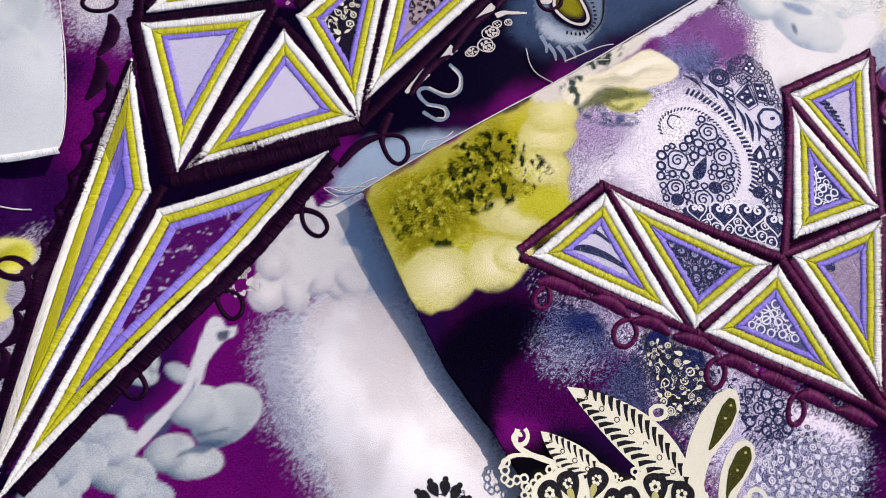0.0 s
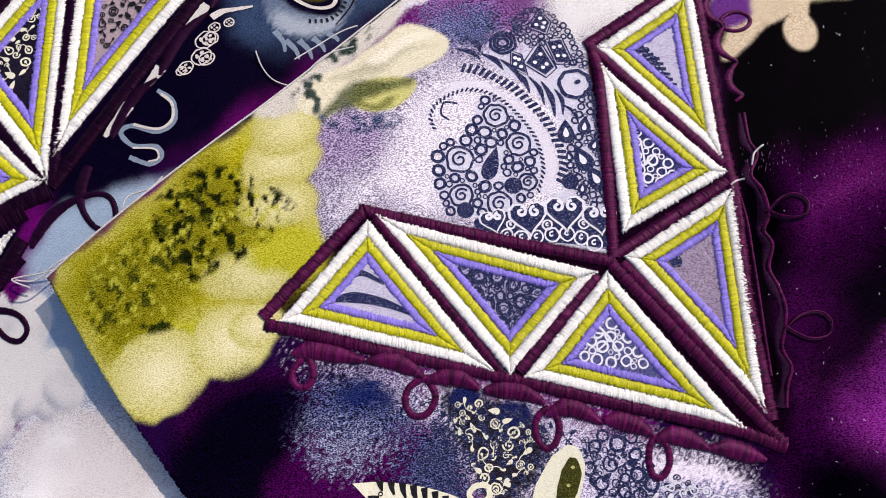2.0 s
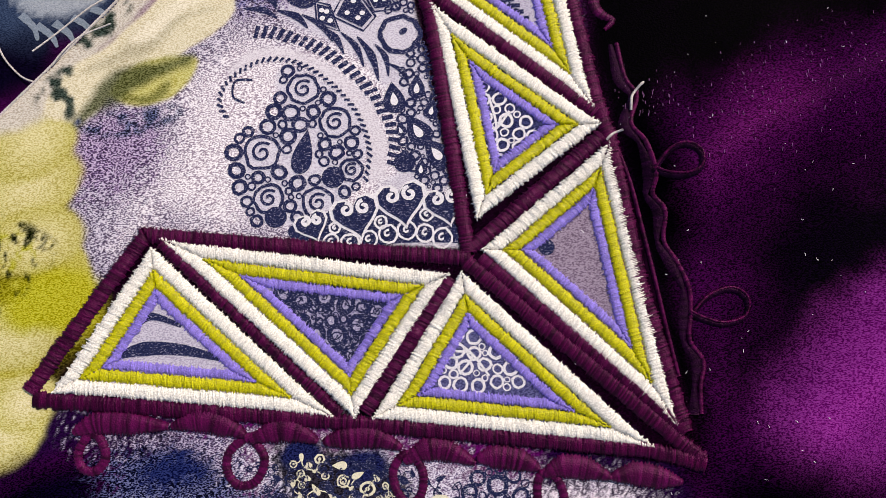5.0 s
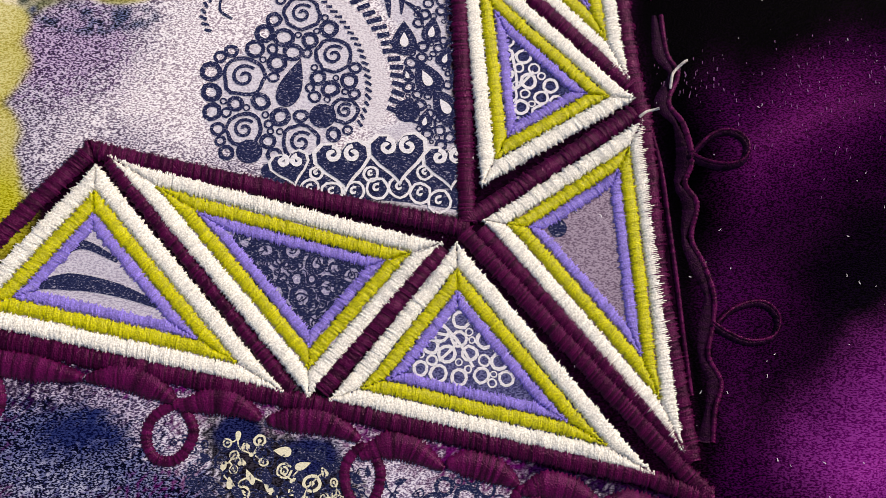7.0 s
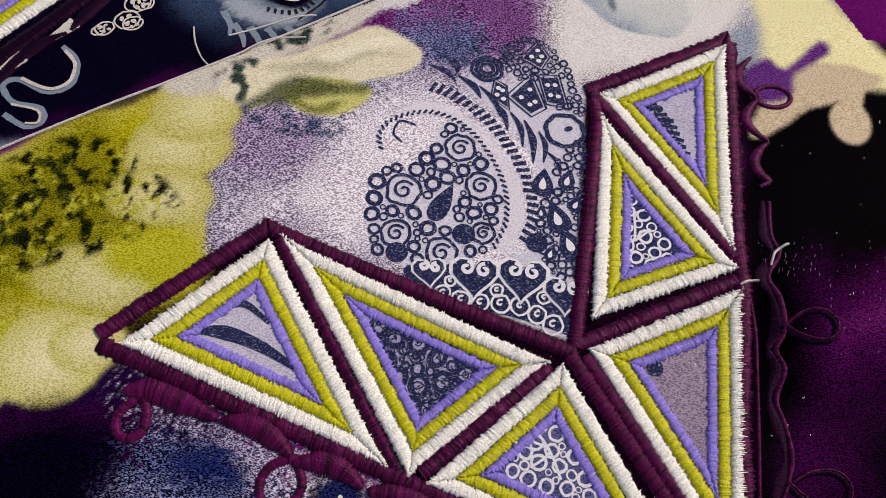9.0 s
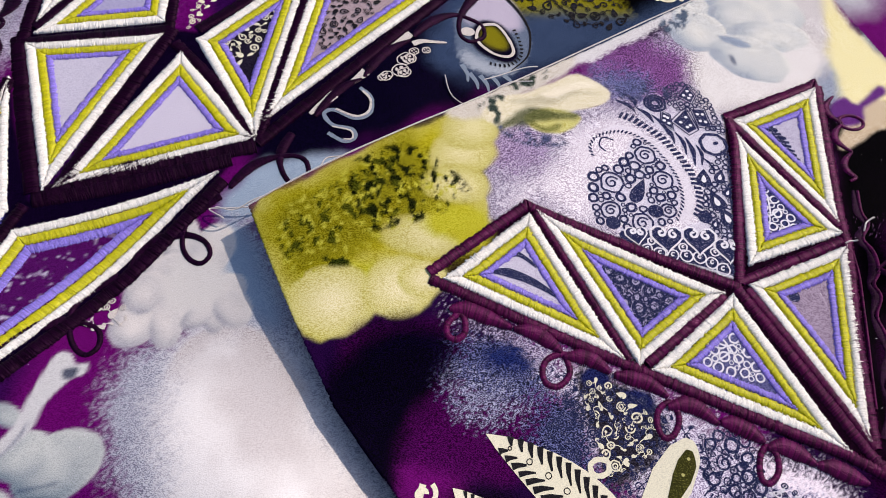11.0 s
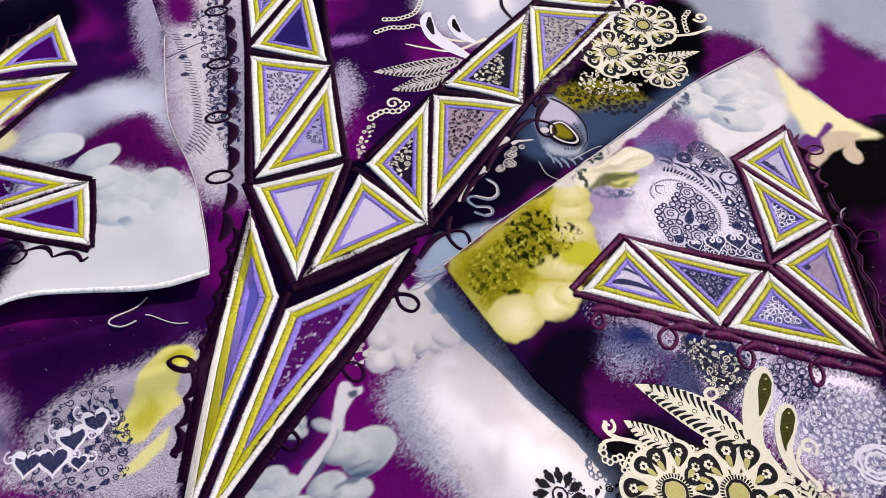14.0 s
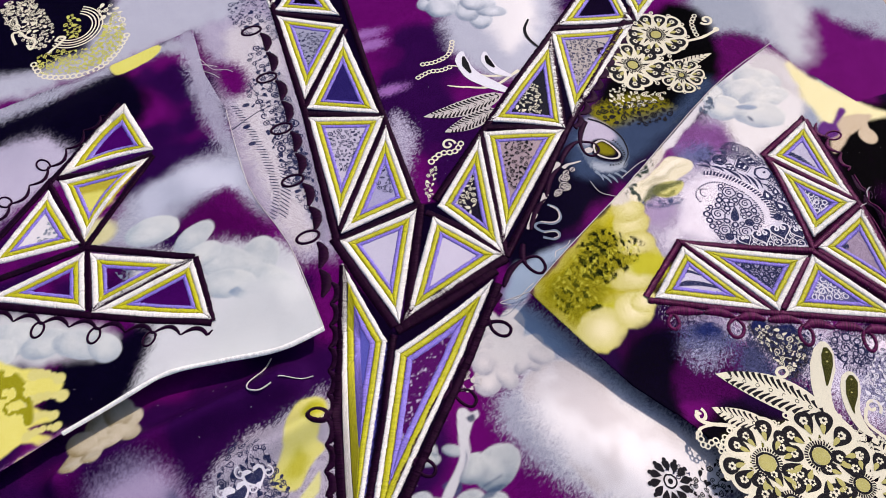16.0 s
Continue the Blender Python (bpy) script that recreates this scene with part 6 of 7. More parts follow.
bead_fill(navy, [(194.2, 220.0), (195.6, 226.1), (202.0, 230.2), (205.0, 235.2), (208.0, 239.6), (212.6, 236.6), (217.6, 229.6), (219.6, 222.3), (219.0, 215.5), (217.0, 212.8), (210.2, 210.2), (203.0, 208.2), (197.3, 209.7)], 0.55, 1.5, 5,
          rosettes + discs + [((208.5, 222.4), 2.0), ((207.8, 220.0), 2.6), ((209.9, 225.0), 1.2)])
# filigree between the paisley and the stitched band: dotted cells, twisted leaves, an oval and a ring
holes = Ink(right_height, 2)
for cell in ([(218.2, 248.4), (221.9, 253.8), (225.1, 247.1), (222.8, 245.0)], [(223.8, 254.2), (227.4, 254.8), (229.6, 248.4), (225.8, 248.5)], [(219.8, 258.6), (222.4, 263.0), (224.8, 259.8), (223.6, 256.8)], [(214.6, 247.4), (218.0, 245.6), (217.0, 250.4), (214.8, 251.4)]):
    navy.fill(cell)
    mid = np.mean(np.array(cell), 0)
    for q in cell:
        holes.oval(tuple(mid + 0.42 * (np.array(q) - mid)), 0.55, 0.5, n=8)
    navy.line([mid + 1.22 * (np.array(q) - mid) for q in cell], 0.45, closed=True)
for r in (3.2, 2.3, 1.3):
    navy.ring((212.7, 254.2), r, 0.8, r * 0.92, 20)
navy.ring((229.9, 242.3), 3.9, 1.0, 3.7)
navy.oval((230.6, 242.8), 0.9, 0.6, 30)
for a, b0, wide in (((207.0, 251.2), (212.4, 246.6), 1.5), ((211.6, 249.6), (216.8, 243.0), 1.3), ((214.6, 246.6), (218.6, 240.0), 1.3), ((218.6, 244.6), (222.0, 236.8), 1.2), ((221.6, 243.2), (224.4, 233.4), 1.5), ((224.8, 241.0), (226.4, 234.0), 1.1), ((226.8, 236.6), (230.0, 231.4), 1.0), ((200.6, 252.6), (206.8, 249.6), 1.3), ((203.6, 255.6), (207.0, 251.4), 1.7)):
    mid = ((a[0] + b0[0]) / 2 + 0.8, (a[1] + b0[1]) / 2 + 0.5)
    navy.ribbon([(*a, 0.15), (*mid, wide * 0.55), (*b0, 0.12)])
for c, sz, a in (((227.0, 229.6), 6.4, 80), ((231.6, 231.0), 5.0, 70), ((230.4, 222.6), 7.0, 105), ((233.6, 226.0), 4.0, 60), ((227.2, 223.2), 3.0, 90), ((233.2, 217.6), 7.0, 110), ((229.8, 215.0), 3.6, 70)):
    navy.drop(c, sz, a, 0.7)
    holes.drop((c[0] - 0.2, c[1] - 0.3), sz * 0.42, a, 0.55)
holes.done("filigree_dot_pattern", INK_PALE, sleeve_right, "pale dots in the paisley filigree")
bead_fill(navy, [(226.5, 219.0), (228.0, 232.0), (231.0, 239.0), (235.0, 238.0), (235.0, 212.0), (229.0, 211.5)], 0.4, 0.9, 11, [((227.0, 229.6), 2.2), ((231.6, 231.0), 1.9), ((230.4, 222.6), 2.6), ((233.2, 217.6), 2.4)])
bead_fill(navy, [(215.0, 256.5), (219.0, 264.0), (226.0, 262.0), (231.0, 255.0), (233.5, 246.0), (228.5, 247.0)], 0.35, 0.8, 12, [((221.9, 249.5), 3.4), ((226.6, 251.6), 3.2), ((222.6, 259.6), 2.8), ((229.9, 242.3), 4.6)])
# inside the stitched triangles
navy.ribbon([(168.6, 189.2, 0.2), (175.0, 190.0, 1.3), (182.0, 188.6, 1.0), (189.0, 185.6, 0.3)])
navy.ribbon([(173.6, 193.6, 0.2), (177.0, 195.6, 0.7), (182.0, 193.0, 0.3)])
bead_fill(navy, [(199.5, 197.0), (220.4, 192.3), (210.4, 181.5)], 0.5, 1.7, 22, [((207.0, 191.0), 0.4)])
lace_fill(navy, [(199.5, 197.4), (220.4, 192.7), (210.2, 181.3)], 2.2, 22, 2.0)
dash_row(navy, [(246.2, 252.6), (250.4, 247.6), (253.6, 241.0)], 2.6, 0.9, 1.6, 0.6)
bead_fill(navy, [(245.4, 250.0), (248.6, 252.0), (254.6, 240.0), (253.6, 236.6)], 0.4, 0.8, 25, [((249.7, 247.0), 0.5)])
navy.oval((249.9, 196.2), 1.5)
lace_fill(navy, [(188.9, 166.6), (212.3, 164.3), (237.3, 152.6), (252.2, 145.7), (234.4, 140.0), (219.8, 148.9), (197.5, 153.5)], 2.4, 26, 1.3)
lace_fill(navy, [(194.3, 164.0), (218.5, 159.7), (208.7, 126.5), (196.4, 129.7), (187.9, 148.1)], 2.6, 27, 1.4)
bead_fill(navy, [(228.9, 157.8), (237.2, 158.0), (241.7, 146.4), (235.4, 142.2), (224.6, 150.5)], 0.5, 1.7, 28, [((232.0, 151.0), 2.6)], 0.36)
navy.scroll((232.0, 151.0), 2.3, 30, 1.6, 0.5)
dash_row(navy, [(227.3, 143.8), (234.8, 139.3), (242.8, 136.7), (252.0, 138.0)], 1.8, 0.4, 1.3)
navy.done("paisley_print", INK_NAVY, sleeve_right, "navy paisley lace print")
for corners, seed in (([(240.1, 232.3), (252.6, 217.3), (241.5, 210.4)], 24), ([(223.4, 177.7), (232.9, 187.2), (243.0, 173.3), (232.7, 172.6)], 23)):
    white = Ink(right_height, 1)
    bead_fill(white, corners, 0.6, 1.3, seed, [((0.0, 0.0), 0.1)], 0.34)
    a, b0, c = (np.array(corners[k], float) for k in (0, 1, 2))
    for k in (0.35, 0.62):
        stroke(white, [tuple(a + (b0 - a) * k), tuple((a + b0 + c) / 3), tuple(a + (c - a) * k)], 0.45)
    white.done("triangle_lace", INK_PALE, sleeve_right, "pale lace inside a stitched triangle")

# big lace flower, leaf and pods on the right panel
pale = Ink(right_height, 1)
printed_leaf(sleeve_right, right_height, (214.4, 123.9), (174.0, 148.9), 14.0, -2.5, 15)
printed_leaf(sleeve_right, right_height, (188.3, 124.7), (167.8, 135.2), 9.0, 1.0, 9)
printed_leaf(sleeve_right, right_height, (232.9, 92.9), (228.3, 114.0), 9.0, 1.0, 9)
lace_flower(sleeve_right, right_height, (181.8, 110.1), 17.5, 11, 10, 0.24)
lace_flower(sleeve_right, right_height, (204.3, 109.7), 19.0, 11, 30, 0.22)
lace_flower(sleeve_right, right_height, (215.5, 96.4), 16.0, 10, 0, 0.2)
lace_flower(sleeve_right, right_height, (184.8, 92.7), 17.0, 11, 0, 0.24)
for outer, inner in (
    ([(223.3, 155.5, 0.9), (222.4, 151.8, 4.0), (219.5, 145.0, 5.2), (215.5, 135.9, 3.8), (214.9, 126.4, 2.8), (219.1, 118.0, 2.4), (224.0, 113.0, 0.4)], [(223.4, 152.8, 0.7), (223.0, 149.7, 2.3), (221.8, 145.8, 2.3), (219.8, 140.5, 1.2), (218.2, 137.0, 0.2)]),
    ([(229.9, 141.1, 0.8), (228.8, 138.7, 3.4), (227.2, 134.5, 4.1), (225.6, 130.0, 3.5), (224.6, 124.0, 2.5), (225.9, 117.3, 1.7), (228.8, 113.3, 0.3)], [(229.4, 139.6, 0.6), (228.6, 136.8, 2.4), (226.6, 131.5, 2.3), (224.9, 126.5, 0.7), (224.6, 124.0, 0.1)]),
):
    body, dark, gold = Ink(right_height, 2), Ink(right_height, 3), Ink(right_height, 4)
    body.ribbon(outer)
    dark.ribbon(inner)
    for x, y, r in inner[1:3]:
        gold.oval((x + 0.3, y + 1.0), 0.45, 0.4, n=8)
    ob = body.done("seed_pod", INK_CREAM, sleeve_right, "cream printed comma-shaped seed pod")
    dark.done("pod_inside", INK_OLIVE, ob, "dark olive inside of the pod")
    gold.done("pod_dot_pattern", INK_HEART, ob, "olive dots in the pod")
pale.scroll((232.8, 125.4), 3.6, -60, 1.1, 1.3, 1)
stroke(pale, [(230.3, 125.7), (228.1, 119.4), (233.8, 111.3)], 1.4)
pale.scroll((161.6, 132.6), 3.0, 60, 1.1, 1.3, -1)
stroke(pale, [(161.0, 134.8), (161.1, 130.4), (167.1, 128.0), (177.7, 126.4)], 1.5)
stroke(pale, [(157.1, 123.0), (160.3, 127.2), (169.3, 127.9), (174.9, 124.3)], 1.2)
bead_row(pale, [(158.7, 125.1), (159.5, 119.7), (164.3, 121.6), (165.6, 118.3), (168.9, 122.5)], 1.1, 2.2)
lace_fill(pale, [(168.4, 120.3), (186.4, 125.9), (210.2, 124.2), (232.5, 113.6), (238.3, 106.7), (232.9, 92.9), (204.6, 95.3), (170.6, 101.4)], 2.6, 33, 1.1)
lace_fill(pale, [(223.5, 112.3), (240.7, 112.8), (243.2, 97.9), (223.9, 101.8)], 2.8, 34, 1.2)
lace_fill(pale, [(196.5, 166.7), (204.5, 165.8), (212.0, 161.5), (216.0, 158.1), (215.7, 152.3), (206.0, 143.2), (201.5, 150.0), (197.4, 158.7)], 2.6, 35, 2.4)
pale.ring((202.2, 145.6), 2.4, 1.3, 2.0, 20)
pale.done("scroll_print", INK_CREAM, sleeve_right, "cream scroll and bead print")

lace = Ink(right_height, 2)
lace_fill(lace, [(242.1, 146.1), (252.4, 145.8), (264.2, 138.8), (255.4, 109.3), (239.6, 107.5), (234.4, 123.7), (230.4, 131.9)], 2.3, 36, 1.0)
for r in (4.0, 6.0, 7.4):
    lace.ring((255.3, 119.0), r, 1.0, r * 0.9, 20)
lace.done("lace_print", INK_PALE, sleeve_right, "pale lace on blue ground")

# lace round the neckline
navy = Ink(body_height, 1)
lace_fill(navy, [(-14.2, 374.2), (0.5, 377.2), (10.8, 330.0), (17.3, 284.8), (6.9, 278.9), (-2.3, 308.3), (-0.9, 339.1)], 5.2, 41, 2.6)
lace_fill(navy, [(-14.2, 350.0), (2.1, 354.0), (15.9, 292.1), (20.3, 252.3), (10.6, 261.9), (1.8, 292.4), (-7.5, 321.9)], 4.4, 42, 2.2)
lace_fill(navy, [(-23.3, 415.6), (0.0, 425.3), (7.5, 381.4), (-14.3, 390.4)], 3.6, 43, 1.0)
dash_row(navy, [(-20.6, 337.8), (-8.0, 306.9), (-1.5, 278.6), (-4.1, 262.2)], 3.6, 0.45, 1.9, 0.5)
dash_row(navy, [(3.0, 292.3), (3.6, 278.5), (0.8, 262.1)], 4.5, 0.5, 2.2, 0.7)
stroke(navy, [(-22.2, 320.7), (-14.3, 326.5), (-6.2, 331.6), (2.2, 334.0)], 0.7, True)
for c in ((-14.3, 336.4), (-11.9, 309.9), (-14.5, 321.5)):
    navy.oval(c, 2.0, 1.3, 15)
lace_fill(navy, [(-28.2, 151.6), (-14.4, 153.8), (-1.9, 133.2), (-6.7, 127.4), (-28.6, 131.2)], 3.4, 44, 1.4)
lace_fill(navy, [(-40.2, 129.1), (-16.7, 145.0), (-2.1, 130.2), (-6.8, 114.7), (-32.5, 113.5)], 3.6, 45, 1.2)
for n, tri in enumerate(([(12.4, 384.8), (32.5, 378.4), (19.6, 352.8)], [(26.6, 309.6), (46.5, 305.6), (31.2, 281.3)], [(45.5, 271.6), (53.4, 291.3), (55.9, 266.1)], [(155.8, 350.4), (185.7, 352.4), (156.9, 316.6)])):
    lace_fill(navy, tri, 2.6, 50 + n, 1.5)
lace_fill(navy, [(146.6, 109.7), (137.4, 115.3), (145.5, 117.4), (152.8, 111.8)], 2.2, 55, 1.2)
navy.done("lace_print", INK_NAVY, dress_front, "navy lace print")

pale, dark, gold = Ink(body_height, 1), Ink(body_height, 1), Ink(body_height, 1)
# feathered leaves and pods between the bands
printed_leaf(dress_front, body_height, (118.9, 317.5), (76.1, 310.1), 11.0, 2.0, 17, ink=INK_TAN)
printed_leaf(dress_front, body_height, (113.6, 308.3), (85.0, 298.0), 10.0, 1.0, 13, ink=INK_TAN)
for outer, inner in (
    ([(103.6, 351.6, 0.8), (102.0, 345.5, 3.4), (105.4, 334.4, 3.6), (114.6, 325.0, 3.0), (125.0, 317.0, 1.0)], [(103.5, 347.8, 0.6), (103.6, 341.5, 1.9), (105.3, 335.2, 0.6)]),
    ([(115.5, 349.1, 0.7), (115.0, 343.0, 2.8), (118.5, 334.7, 2.6), (126.0, 329.0, 0.8)], [(115.5, 346.2, 0.6), (116.2, 341.0, 1.6), (118.4, 336.7, 0.5)]),
):
    body, dark = Ink(body_height, 2), Ink(body_height, 3)
    body.ribbon(outer)
    dark.ribbon(inner)
    ob = body.done("seed_pod", INK_PALE, dress_front, "pale printed seed pod with a dark eye")
    dark.done("pod_inside", INK_BLACK, ob, "black inside of the pod")
dark.ribbon([(144.4, 370.9, 0.5), (140.8, 364.0, 0.8), (140.6, 357.5, 0.9), (143.4, 351.5, 0.8), (147.0, 347.0, 0.4)])
stroke(pale, [(130.9, 332.8), (115.4, 323.8), (101.3, 325.9), (91.6, 328.9)], 1.8, True)
bead_row(pale, [(99.4, 359.9), (97.6, 354.0), (94.6, 350.0), (88.0, 347.0), (80.2, 346.6)], 1.2, 2.3)
bead_row(pale, [(77.4, 337.6), (84.0, 340.6), (90.0, 340.4), (96.4, 342.0)], 1.2, 2.3)
stroke(pale, [(126.0, 330.0), (112.0, 332.0), (100.0, 341.0), (94.0, 343.0)], 1.6, True)
bead_row(pale, [(75.7, 280.9), (81.3, 285.0), (88.0, 285.0), (92.5, 290.0)], 1.4, 2.8)
pale.scroll((85.7, 289.9), 3.6, 0, 1.2, 1.2)
lace_fill(pale, [(69.7, 269.4), (76.9, 279.1), (77.7, 272.1), (71.5, 256.0)], 2.4, 61, 1.2)
for n, tri in enumerate(([(80.5, 256.8), (95.0, 273.8), (91.2, 246.1)], [(121.6, 305.7), (137.3, 326.8), (136.5, 301.5)])):
    lace_fill(pale, tri, 2.6, 62 + n, 1.6)
lace_fill(dark, [(112.2, 284.5), (128.0, 281.4), (111.4, 255.5)], 2.4, 65, 1.2)
# lace flowers beside the right band
lace_flower(dress_front, body_height, (214.4, 354.4), 17.0, 11, 0, 0.2)
lace_flower(dress_front, body_height, (194.9, 333.7), 17.0, 11, 25, 0.2)
lace_flower(dress_front, body_height, (218.7, 322.0), 12.0, 9, 40, 0.14)
printed_leaf(dress_front, body_height, (207.0, 323.1), (240.0, 334.5), 8.0, 1.0, 12)
pale.scroll((245.5, 360.3), 4.0, 200, 1.2, 1.6)
stroke(pale, [(229.4, 346.3), (239.0, 347.5), (247.7, 351.1)], 1.8)
pale.oval((248.5, 351.9), 1.8)
bead_row(pale, [(236.5, 350.0), (236.7, 358.9), (240.6, 365.3)], 1.2, 2.6)
lace_fill(pale, [(175.8, 318.2), (193.2, 315.3), (210.0, 310.7), (193.5, 303.5), (176.0, 304.4)], 3.0, 66, 1.2)
lace_fill(dark, [(166.0, 303.5), (191.5, 310.0), (208.0, 300.8), (199.0, 291.5), (171.0, 292.0)], 3.4, 75, 2.6)
# upper left: scrolled paisley with olive florets
for k in range(4):
    a = np.linspace(radians(-130), radians(75), 30)
    far = 11.4 * (0.95 + 0.17 * k)
    pale.line(np.stack([-110.5 + far * np.cos(a), 416.1 + far * np.sin(a)], 1), 0.8)
stroke(pale, [(-123.0, 397.4), (-118.8, 402.3), (-114.5, 407.8), (-117.9, 409.4), (-119.8, 406.2)], 1.6)
lace_fill(gold, [(-116.1, 425.8), (-109.7, 426.8), (-104.7, 416.2), (-106.6, 407.5), (-111.2, 406.1), (-116.0, 414.0)], 3.6, 69, 1.8)
lace_fill(gold, [(-130.2, 391.3), (-120.8, 390.3), (-111.7, 392.8), (-102.5, 394.4), (-95.2, 402.8), (-94.4, 416.4), (-83.0, 411.7), (-79.5, 406.3), (-85.0, 389.4), (-98.3, 379.1), (-113.6, 378.8), (-126.1, 381.8)], 3.8, 70, 2.2)
lace_fill(pale, [(-98.7, 431.6), (-83.8, 428.5), (-79.7, 411.0), (-90.6, 406.4), (-96.1, 416.8)], 4.6, 71, 1.6)
bead_row(pale, [(-130.0, 390.0), (-124.5, 380.6), (-113.4, 377.1), (-98.2, 377.8), (-86.4, 387.5), (-79.1, 403.9)], 1.6, 3.2)
stroke(pale, [(-142.1, 408.1), (-145.0, 416.9), (-141.0, 417.9), (-137.3, 413.4), (-131.5, 409.5), (-133.0, 402.6), (-135.6, 406.7)], 1.6)
lace_fill(pale, [(-155.6, 446.1), (-135.6, 442.0), (-129.0, 426.1), (-139.2, 416.6), (-149.9, 425.7)], 4.0, 74, 1.6)
lace_fill(gold, [(-130.3, 392.2), (-107.5, 378.9), (-86.4, 387.6), (-81.2, 409.0), (-88.5, 424.7), (-99.7, 399.2), (-121.6, 399.3)], 3.2, 67, 1.5)
lace_fill(pale, [(-154.7, 438.7), (-135.8, 444.4), (-119.7, 412.5), (-131.2, 401.3)], 3.2, 68, 1.3)
pale.done("scroll_print", INK_CREAM, dress_front, "cream scroll and bead print")
dark.done("lace_print", INK_BLACK, dress_front, "black lace print in a triangle")
gold.done("lace_print", INK_YELLOW, dress_front, "olive yellow lace print")

# lines of the teardrop paisley on navy
slate, rim = Ink(body_height, 1), Ink(body_height, 2)
stroke(rim, [(159.2, 296.5), (164.1, 294.6), (168.6, 291.3), (172.3, 286.8), (174.4, 281.5), (174.3, 272.9), (169.6, 265.3)], 1.1, True)
dash_row(rim, [(168.6, 282.5), (171.3, 277.7), (172.1, 272.1), (168.2, 266.9), (161.9, 265.8)], 1.2, 0.6, 1.5)
for a, b0 in (((156.9, 260.0), (160.3, 254.8)), ((160.2, 260.2), (163.6, 255.0)), ((163.7, 261.1), (166.8, 257.2)), ((167.4, 262.7), (170.2, 260.5)), ((154.1, 262.5), (156.8, 256.6))):
    stroke(slate, [a, ((a[0] + b0[0]) / 2 + 0.8, (a[1] + b0[1]) / 2), b0], 1.7, True)
pale = Ink(body_height, 3)
stroke(pale, [(158.4, 279.9), (163.0, 281.7), (167.1, 278.1), (169.6, 273.3), (168.1, 270.4), (163.3, 270.0), (158.2, 272.8), (157.3, 276.6), (158.4, 279.9)], 1.0)
pale.oval((154.3, 275.7), 2.4, 1.7, 20)
# hooked pale band lower down the neckline
stroke(slate, [(125.8, 245.1), (129.7, 242.1), (130.2, 236.7), (126.2, 234.1), (119.9, 235.8), (117.4, 233.9), (120.7, 230.5), (126.4, 230.1), (127.5, 227.3), (124.7, 225.7), (119.8, 227.6)], 1.25)
stroke(pale, [(126.7, 244.1), (129.6, 241.4), (129.7, 237.0), (126.3, 234.7), (120.4, 236.1)], 0.7)
stroke(pale, [(120.6, 229.9), (126.0, 229.5), (126.9, 227.0), (124.6, 226.3)], 0.5)
# cream sprigs and beaded loops between band and panel
stroke(pale, [(137.2, 269.0), (134.4, 265.1), (131.8, 261.8)], 2.6, True)
stroke(pale, [(131.2, 261.3), (128.8, 256.8), (126.9, 253.3)], 1.3, True)
stroke(pale, [(126.5, 251.2), (124.4, 248.0), (122.6, 245.8)], 3.0, True)
stroke(pale, [(119.0, 241.3), (116.2, 237.1), (113.5, 233.0)], 3.2, True)
stroke(pale, [(138.4, 265.3), (141.1, 267.2), (144.0, 267.9), (148.6, 269.1)], 1.8, True)
for c, r in (((139.2, 262.5), 1.7), ((137.2, 259.0), 3.0), ((138.3, 259.3), 2.4), ((136.4, 254.3), 3.0), ((137.6, 253.7), 2.3), ((132.6, 251.1), 2.2), ((131.5, 250.2), 1.5), ((142.8, 264.1), 1.5)):
    pale.ring(c, r * 0.9, 0.36, r * 0.7, 40, 16)
    for k in range(4):
        pale.oval((c[0] + 0.4 * r * math.cos(1.6 * k), c[1] + 0.35 * r * math.sin(1.6 * k)), 0.22 * r, 0.16 * r, 50 * k, 7)
slate.done("teardrop_print", INK_SLATE, dress_front, "slate blue bands of the teardrop print")
rim.done("teardrop_line", INK_BLACK, dress_front, "black line round the teardrop print")
lace_fill(pale, [(69.5, 162.1), (74.2, 171.9), (82.0, 167.8), (78.1, 161.8)], 2.8, 72, 0.9)
pale.done("sprig_print", INK_TAN, dress_front, "pale sprigs and beaded loops in the print")

# navy hearts in pale scrolls beside the lime blossom
white, navy = Ink(body_height, 2), Ink(body_height, 3)
for c, sz, a in (((-23.9, 133.2), 8.0, 15), ((-29.0, 125.8), 9.0, 10), ((-16.6, 138.8), 7.0, 20), ((-37.6, 124.9), 8.0, 0), ((-20.2, 125.0), 5.0, 10)):
    white.heart(c, sz * 1.3, a)
    navy.heart(c, sz, a)
    white.scroll((c[0] - sz * 0.75, c[1] + 1.5), 2.2, 90, 1.2, 0.6)
    white.scroll((c[0] + sz * 0.75, c[1] + 1.5), 2.2, 90, 1.2, 0.6, -1)
white.done("heart_border", INK_PALE, dress_front, "pale scrolls round the hearts")
navy.done("heart_print", INK_NAVY, dress_front, "navy hearts in the lace print")

# small black lace flower at the foot of the pale cloud
black = Ink(body_height, 2)
for k in range(12):
    a = radians(30 * k)
    c = (142.6, 109.6)
    black.drop((c[0] + 6 * math.cos(a), c[1] + 6 * math.sin(a)), 4.6, 30 * k + 180, 0.7)
    black.oval((c[0] + 8.6 * math.cos(a), c[1] + 8.6 * math.sin(a)), 0.9, n=8)
black.ring((142.6, 109.6), 2.6, 0.7)
black.oval((142.6, 109.6), 1.1)
lace_fill(black, [(154.1, 114.4), (174.6, 115.9), (171.1, 103.5), (149.0, 102.3)], 3.0, 73, 1.0)
black.done("lace_flower_print", INK_BLACK, dress_front, "black lace flower print")

navy = Ink(left_height, 1)
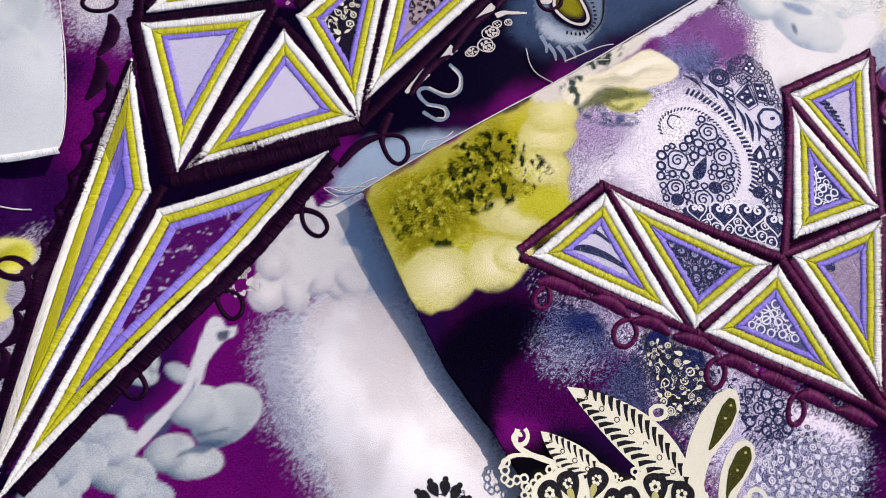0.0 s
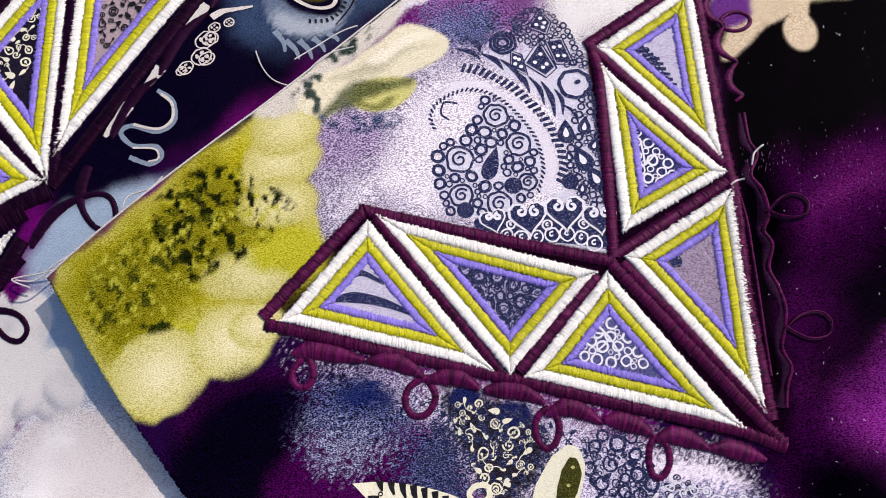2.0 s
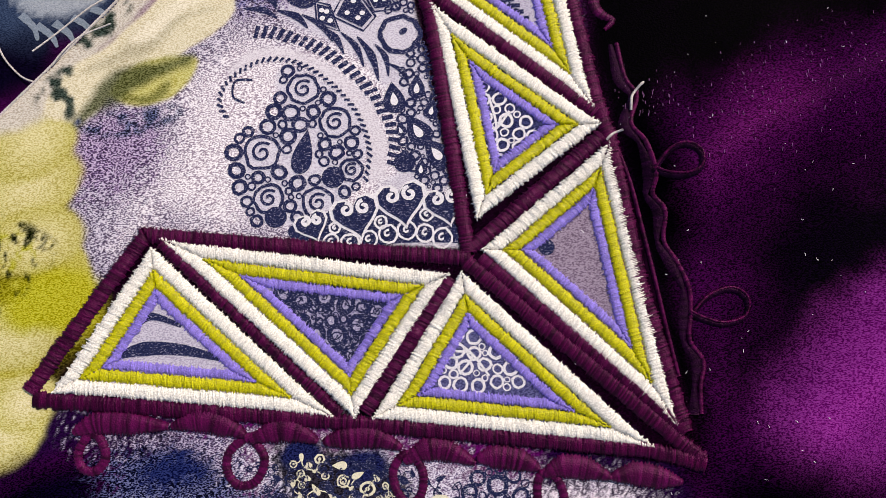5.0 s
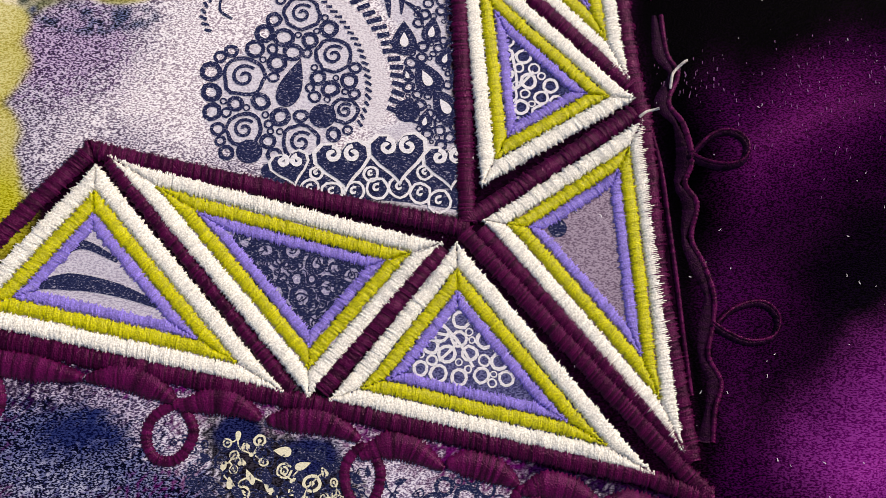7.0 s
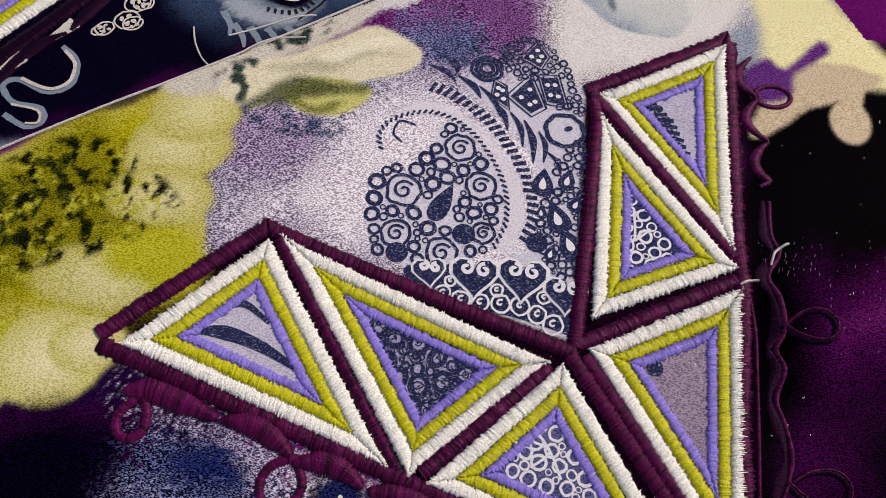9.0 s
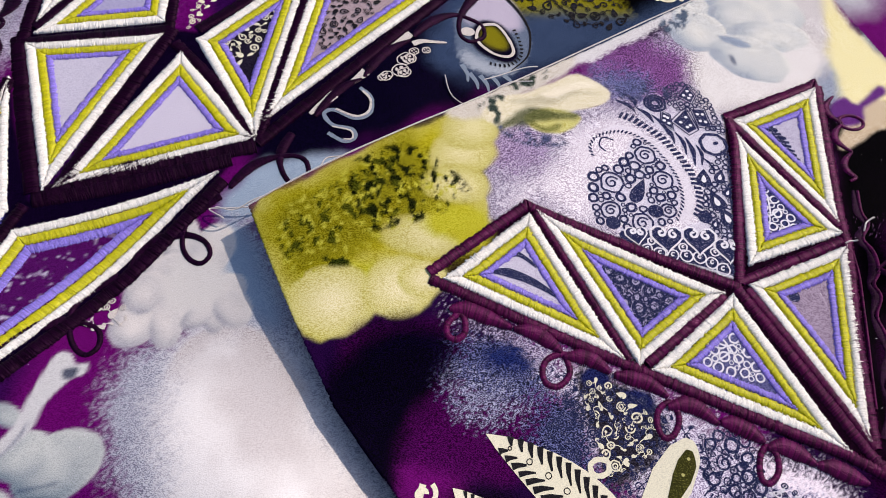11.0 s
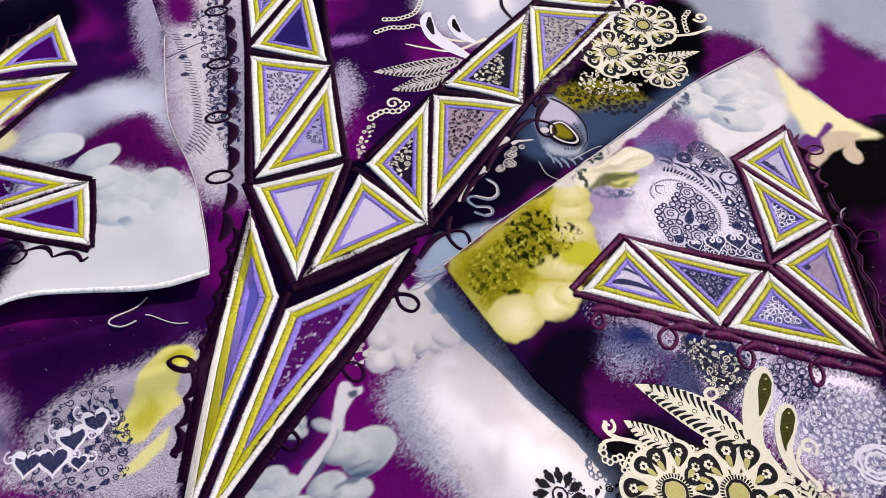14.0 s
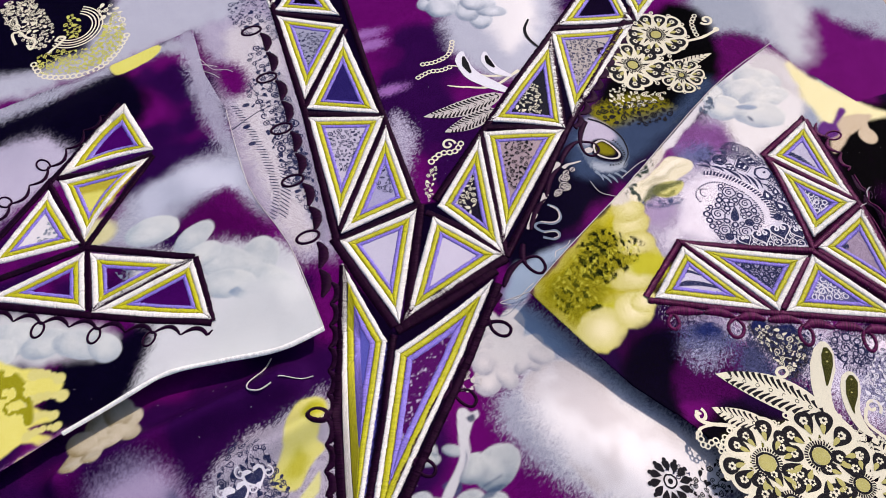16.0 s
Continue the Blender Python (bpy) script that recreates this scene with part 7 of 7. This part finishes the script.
for n, tri in enumerate(([(-114.9, 266.3), (-105.7, 280.7), (-101.5, 263.7)], [(-77.0, 246.7), (-61.4, 243.7), (-73.9, 237.1)])):
    lace_fill(navy, tri, 3.0, 80 + n, 0.7)
navy.done("lace_print", INK_SLATE, sleeve_left, "slate marks in the print")


# ---- loose threads ----
def loose_thread(line, height, thick=0.32, lift=0.8):
    pts = rounded(list(line), 6, closed=False)
    cu = bpy.data.curves.new("loose_thread", "CURVE")
    cu.dimensions, cu.bevel_depth, cu.bevel_resolution = "3D", thick / 2 * MM, 1
    sp = cu.splines.new("POLY")
    sp.points.add(len(pts) - 1)
    a = np.array(pts)
    z = height(a[:, 0], a[:, 1]) + lift
    for k, q in enumerate(sp.points):
        q.co = (a[k, 0] * MM, a[k, 1] * MM, (z[k] + 0.3 * math.sin(k * 0.6)) * MM, 1)
    cu.materials.append(FRAY)
    ob = new("loose_thread", cu)
    dg = bpy.context.evaluated_depsgraph_get()
    me = bpy.data.meshes.new_from_object(ob.evaluated_get(dg))
    bpy.data.objects.remove(ob)
    return tagged(new("loose_thread", me), "pale loose sewing thread lying on the satin", "thread", group="loose threads")


# ---- lint: tiny fibres on the cloth ----
def lint(parent, height, low, high, count, seed):
    rng = np.random.default_rng(seed)
    ink = Ink(height, 2)
    for _ in range(count):
        p = np.array(low) + (np.array(high) - np.array(low)) * rng.random(2)
        a = 2 * math.pi * rng.random()
        half = np.array([math.cos(a), math.sin(a)]) * (0.07 + 0.28 * rng.random() ** 2)
        bend = np.array([-half[1], half[0]]) * (rng.random() - 0.5)
        ink.line([p - half, p + bend, p + half], 0.06 + 0.06 * rng.random())
    tagged(ink.done("lint", INK_PALE, parent, "tiny pale lint fibres"), kind="stuff")


def glints(parent, height, a, b0, half, along, count, seed):
    """Short dashes drawn for sun glints on the satin weave, all lying along the warp, thickest round the line a to b0.
    """
    rng = np.random.default_rng(seed)
    a, b0, along = np.array(a), np.array(b0), np.array(along)
    along = along / np.linalg.norm(along)
    side = np.array([-along[1], along[0]])
    ink = Ink(height, 2)
    for _ in range(count):
        p = a + (b0 - a) * rng.random() + rng.normal(0, half, 2)
        off = float(p @ side)
        p = p + side * (round(off / 0.9) * 0.9 - off + rng.normal(0, 0.16))
        h = along * (0.12 + 0.3 * rng.random() ** 2)
        ink.line([p - h, p, p + h], 0.05 + 0.07 * rng.random())
    tagged(ink.done("drawn_glint", INK_GLINT, parent, "drawn glints along the satin weave"), kind="stuff")


warp = np.array((285.1, 206.3)) - np.array((286.3, 211.9))
glints(sleeve_right, right_height, (284.3, 212.8), (314.3, 222.7), 6.0, warp, 140, 95)
glints(sleeve_right, right_height, (271.9, 220.5), (277.2, 219.1), 3.2, warp, 60, 96)

lint(sleeve_right, right_height, (205, 85), (330, 260), 300, 91)
lint(sleeve_right, right_height, (120, 70), (210, 110), 60, 92)
lint(dress_front, body_height, (-100, 90), (110, 330), 260, 93)
lint(sleeve_left, left_height, (-150, 180), (-70, 320), 90, 94)

loose_thread([(-7.9, 188.6), (-10.6, 183.2), (-16.0, 177.7), (-16.5, 173.0), (-12.1, 171.5), (-6.7, 173.9)], body_height, 0.7)
loose_thread([(-3.6, 175.8), (2.2, 176.1), (9.4, 177.4)], body_height, 0.5)
loose_thread([(149.7, 256.1), (151.4, 251.6), (154.9, 247.8), (161.5, 246.1)], body_height, 0.4)
loose_thread([(98.2, 195.8), (93.6, 198.1), (101.5, 199.1), (108.1, 200.4)], body_height, 0.4, 2.5)
loose_thread([(96.4, 197.0), (100.9, 196.7), (105.7, 199.8), (109.4, 202.3)], body_height, 0.4, 6.0)
loose_thread([(121.4, 212.7), (122.7, 215.9), (127.8, 217.6), (130.1, 220.5)], body_height, 0.4, 6.0)
loose_thread([(-37.2, 372.0), (-31.2, 363.7), (-23.7, 361.2), (-19.8, 359.2)], body_height, 0.4, 3.0)
loose_thread([(-35.4, 362.4), (-29.3, 358.4), (-27.1, 355.7)], body_height, 0.4, 3.0)
loose_thread([(-36.8, 367.7), (-28.3, 364.7)], body_height, 0.4, 3.0)
loose_thread([(164.5, 245.2), (169.9, 250.7), (175.6, 252.6)], body_height, 0.35, 13.0)
loose_thread([(273.3, 223.7), (271.9, 222.7), (270.5, 221.1), (270.0, 218.8)], right_height, 0.5)
loose_thread([(264.4, 214.0), (266.0, 215.0), (267.6, 215.2)], right_height, 0.5)
loose_thread([(176.6, 258.0), (170.3, 254.8), (161.6, 248.2)], right_height, 0.35)

# ---- table under the cloth ----
bm = bmesh.new()
bmesh.ops.create_cube(bm, size=1.0, matrix=Matrix.Translation((0.08, 0.25, -0.055)) @ Matrix.Diagonal((2.4, 1.8, 0.04, 1)))
bmesh.ops.bevel(bm, geom=bm.edges[:], offset=0.004, segments=2, affect="EDGES")
me = bpy.data.meshes.new("table_top")
bm.to_mesh(me)
bm.free()
me.materials.append(WOOD)
tagged(new("table_top", me), "brown wooden table top under the dress front", "table", kind="structure")
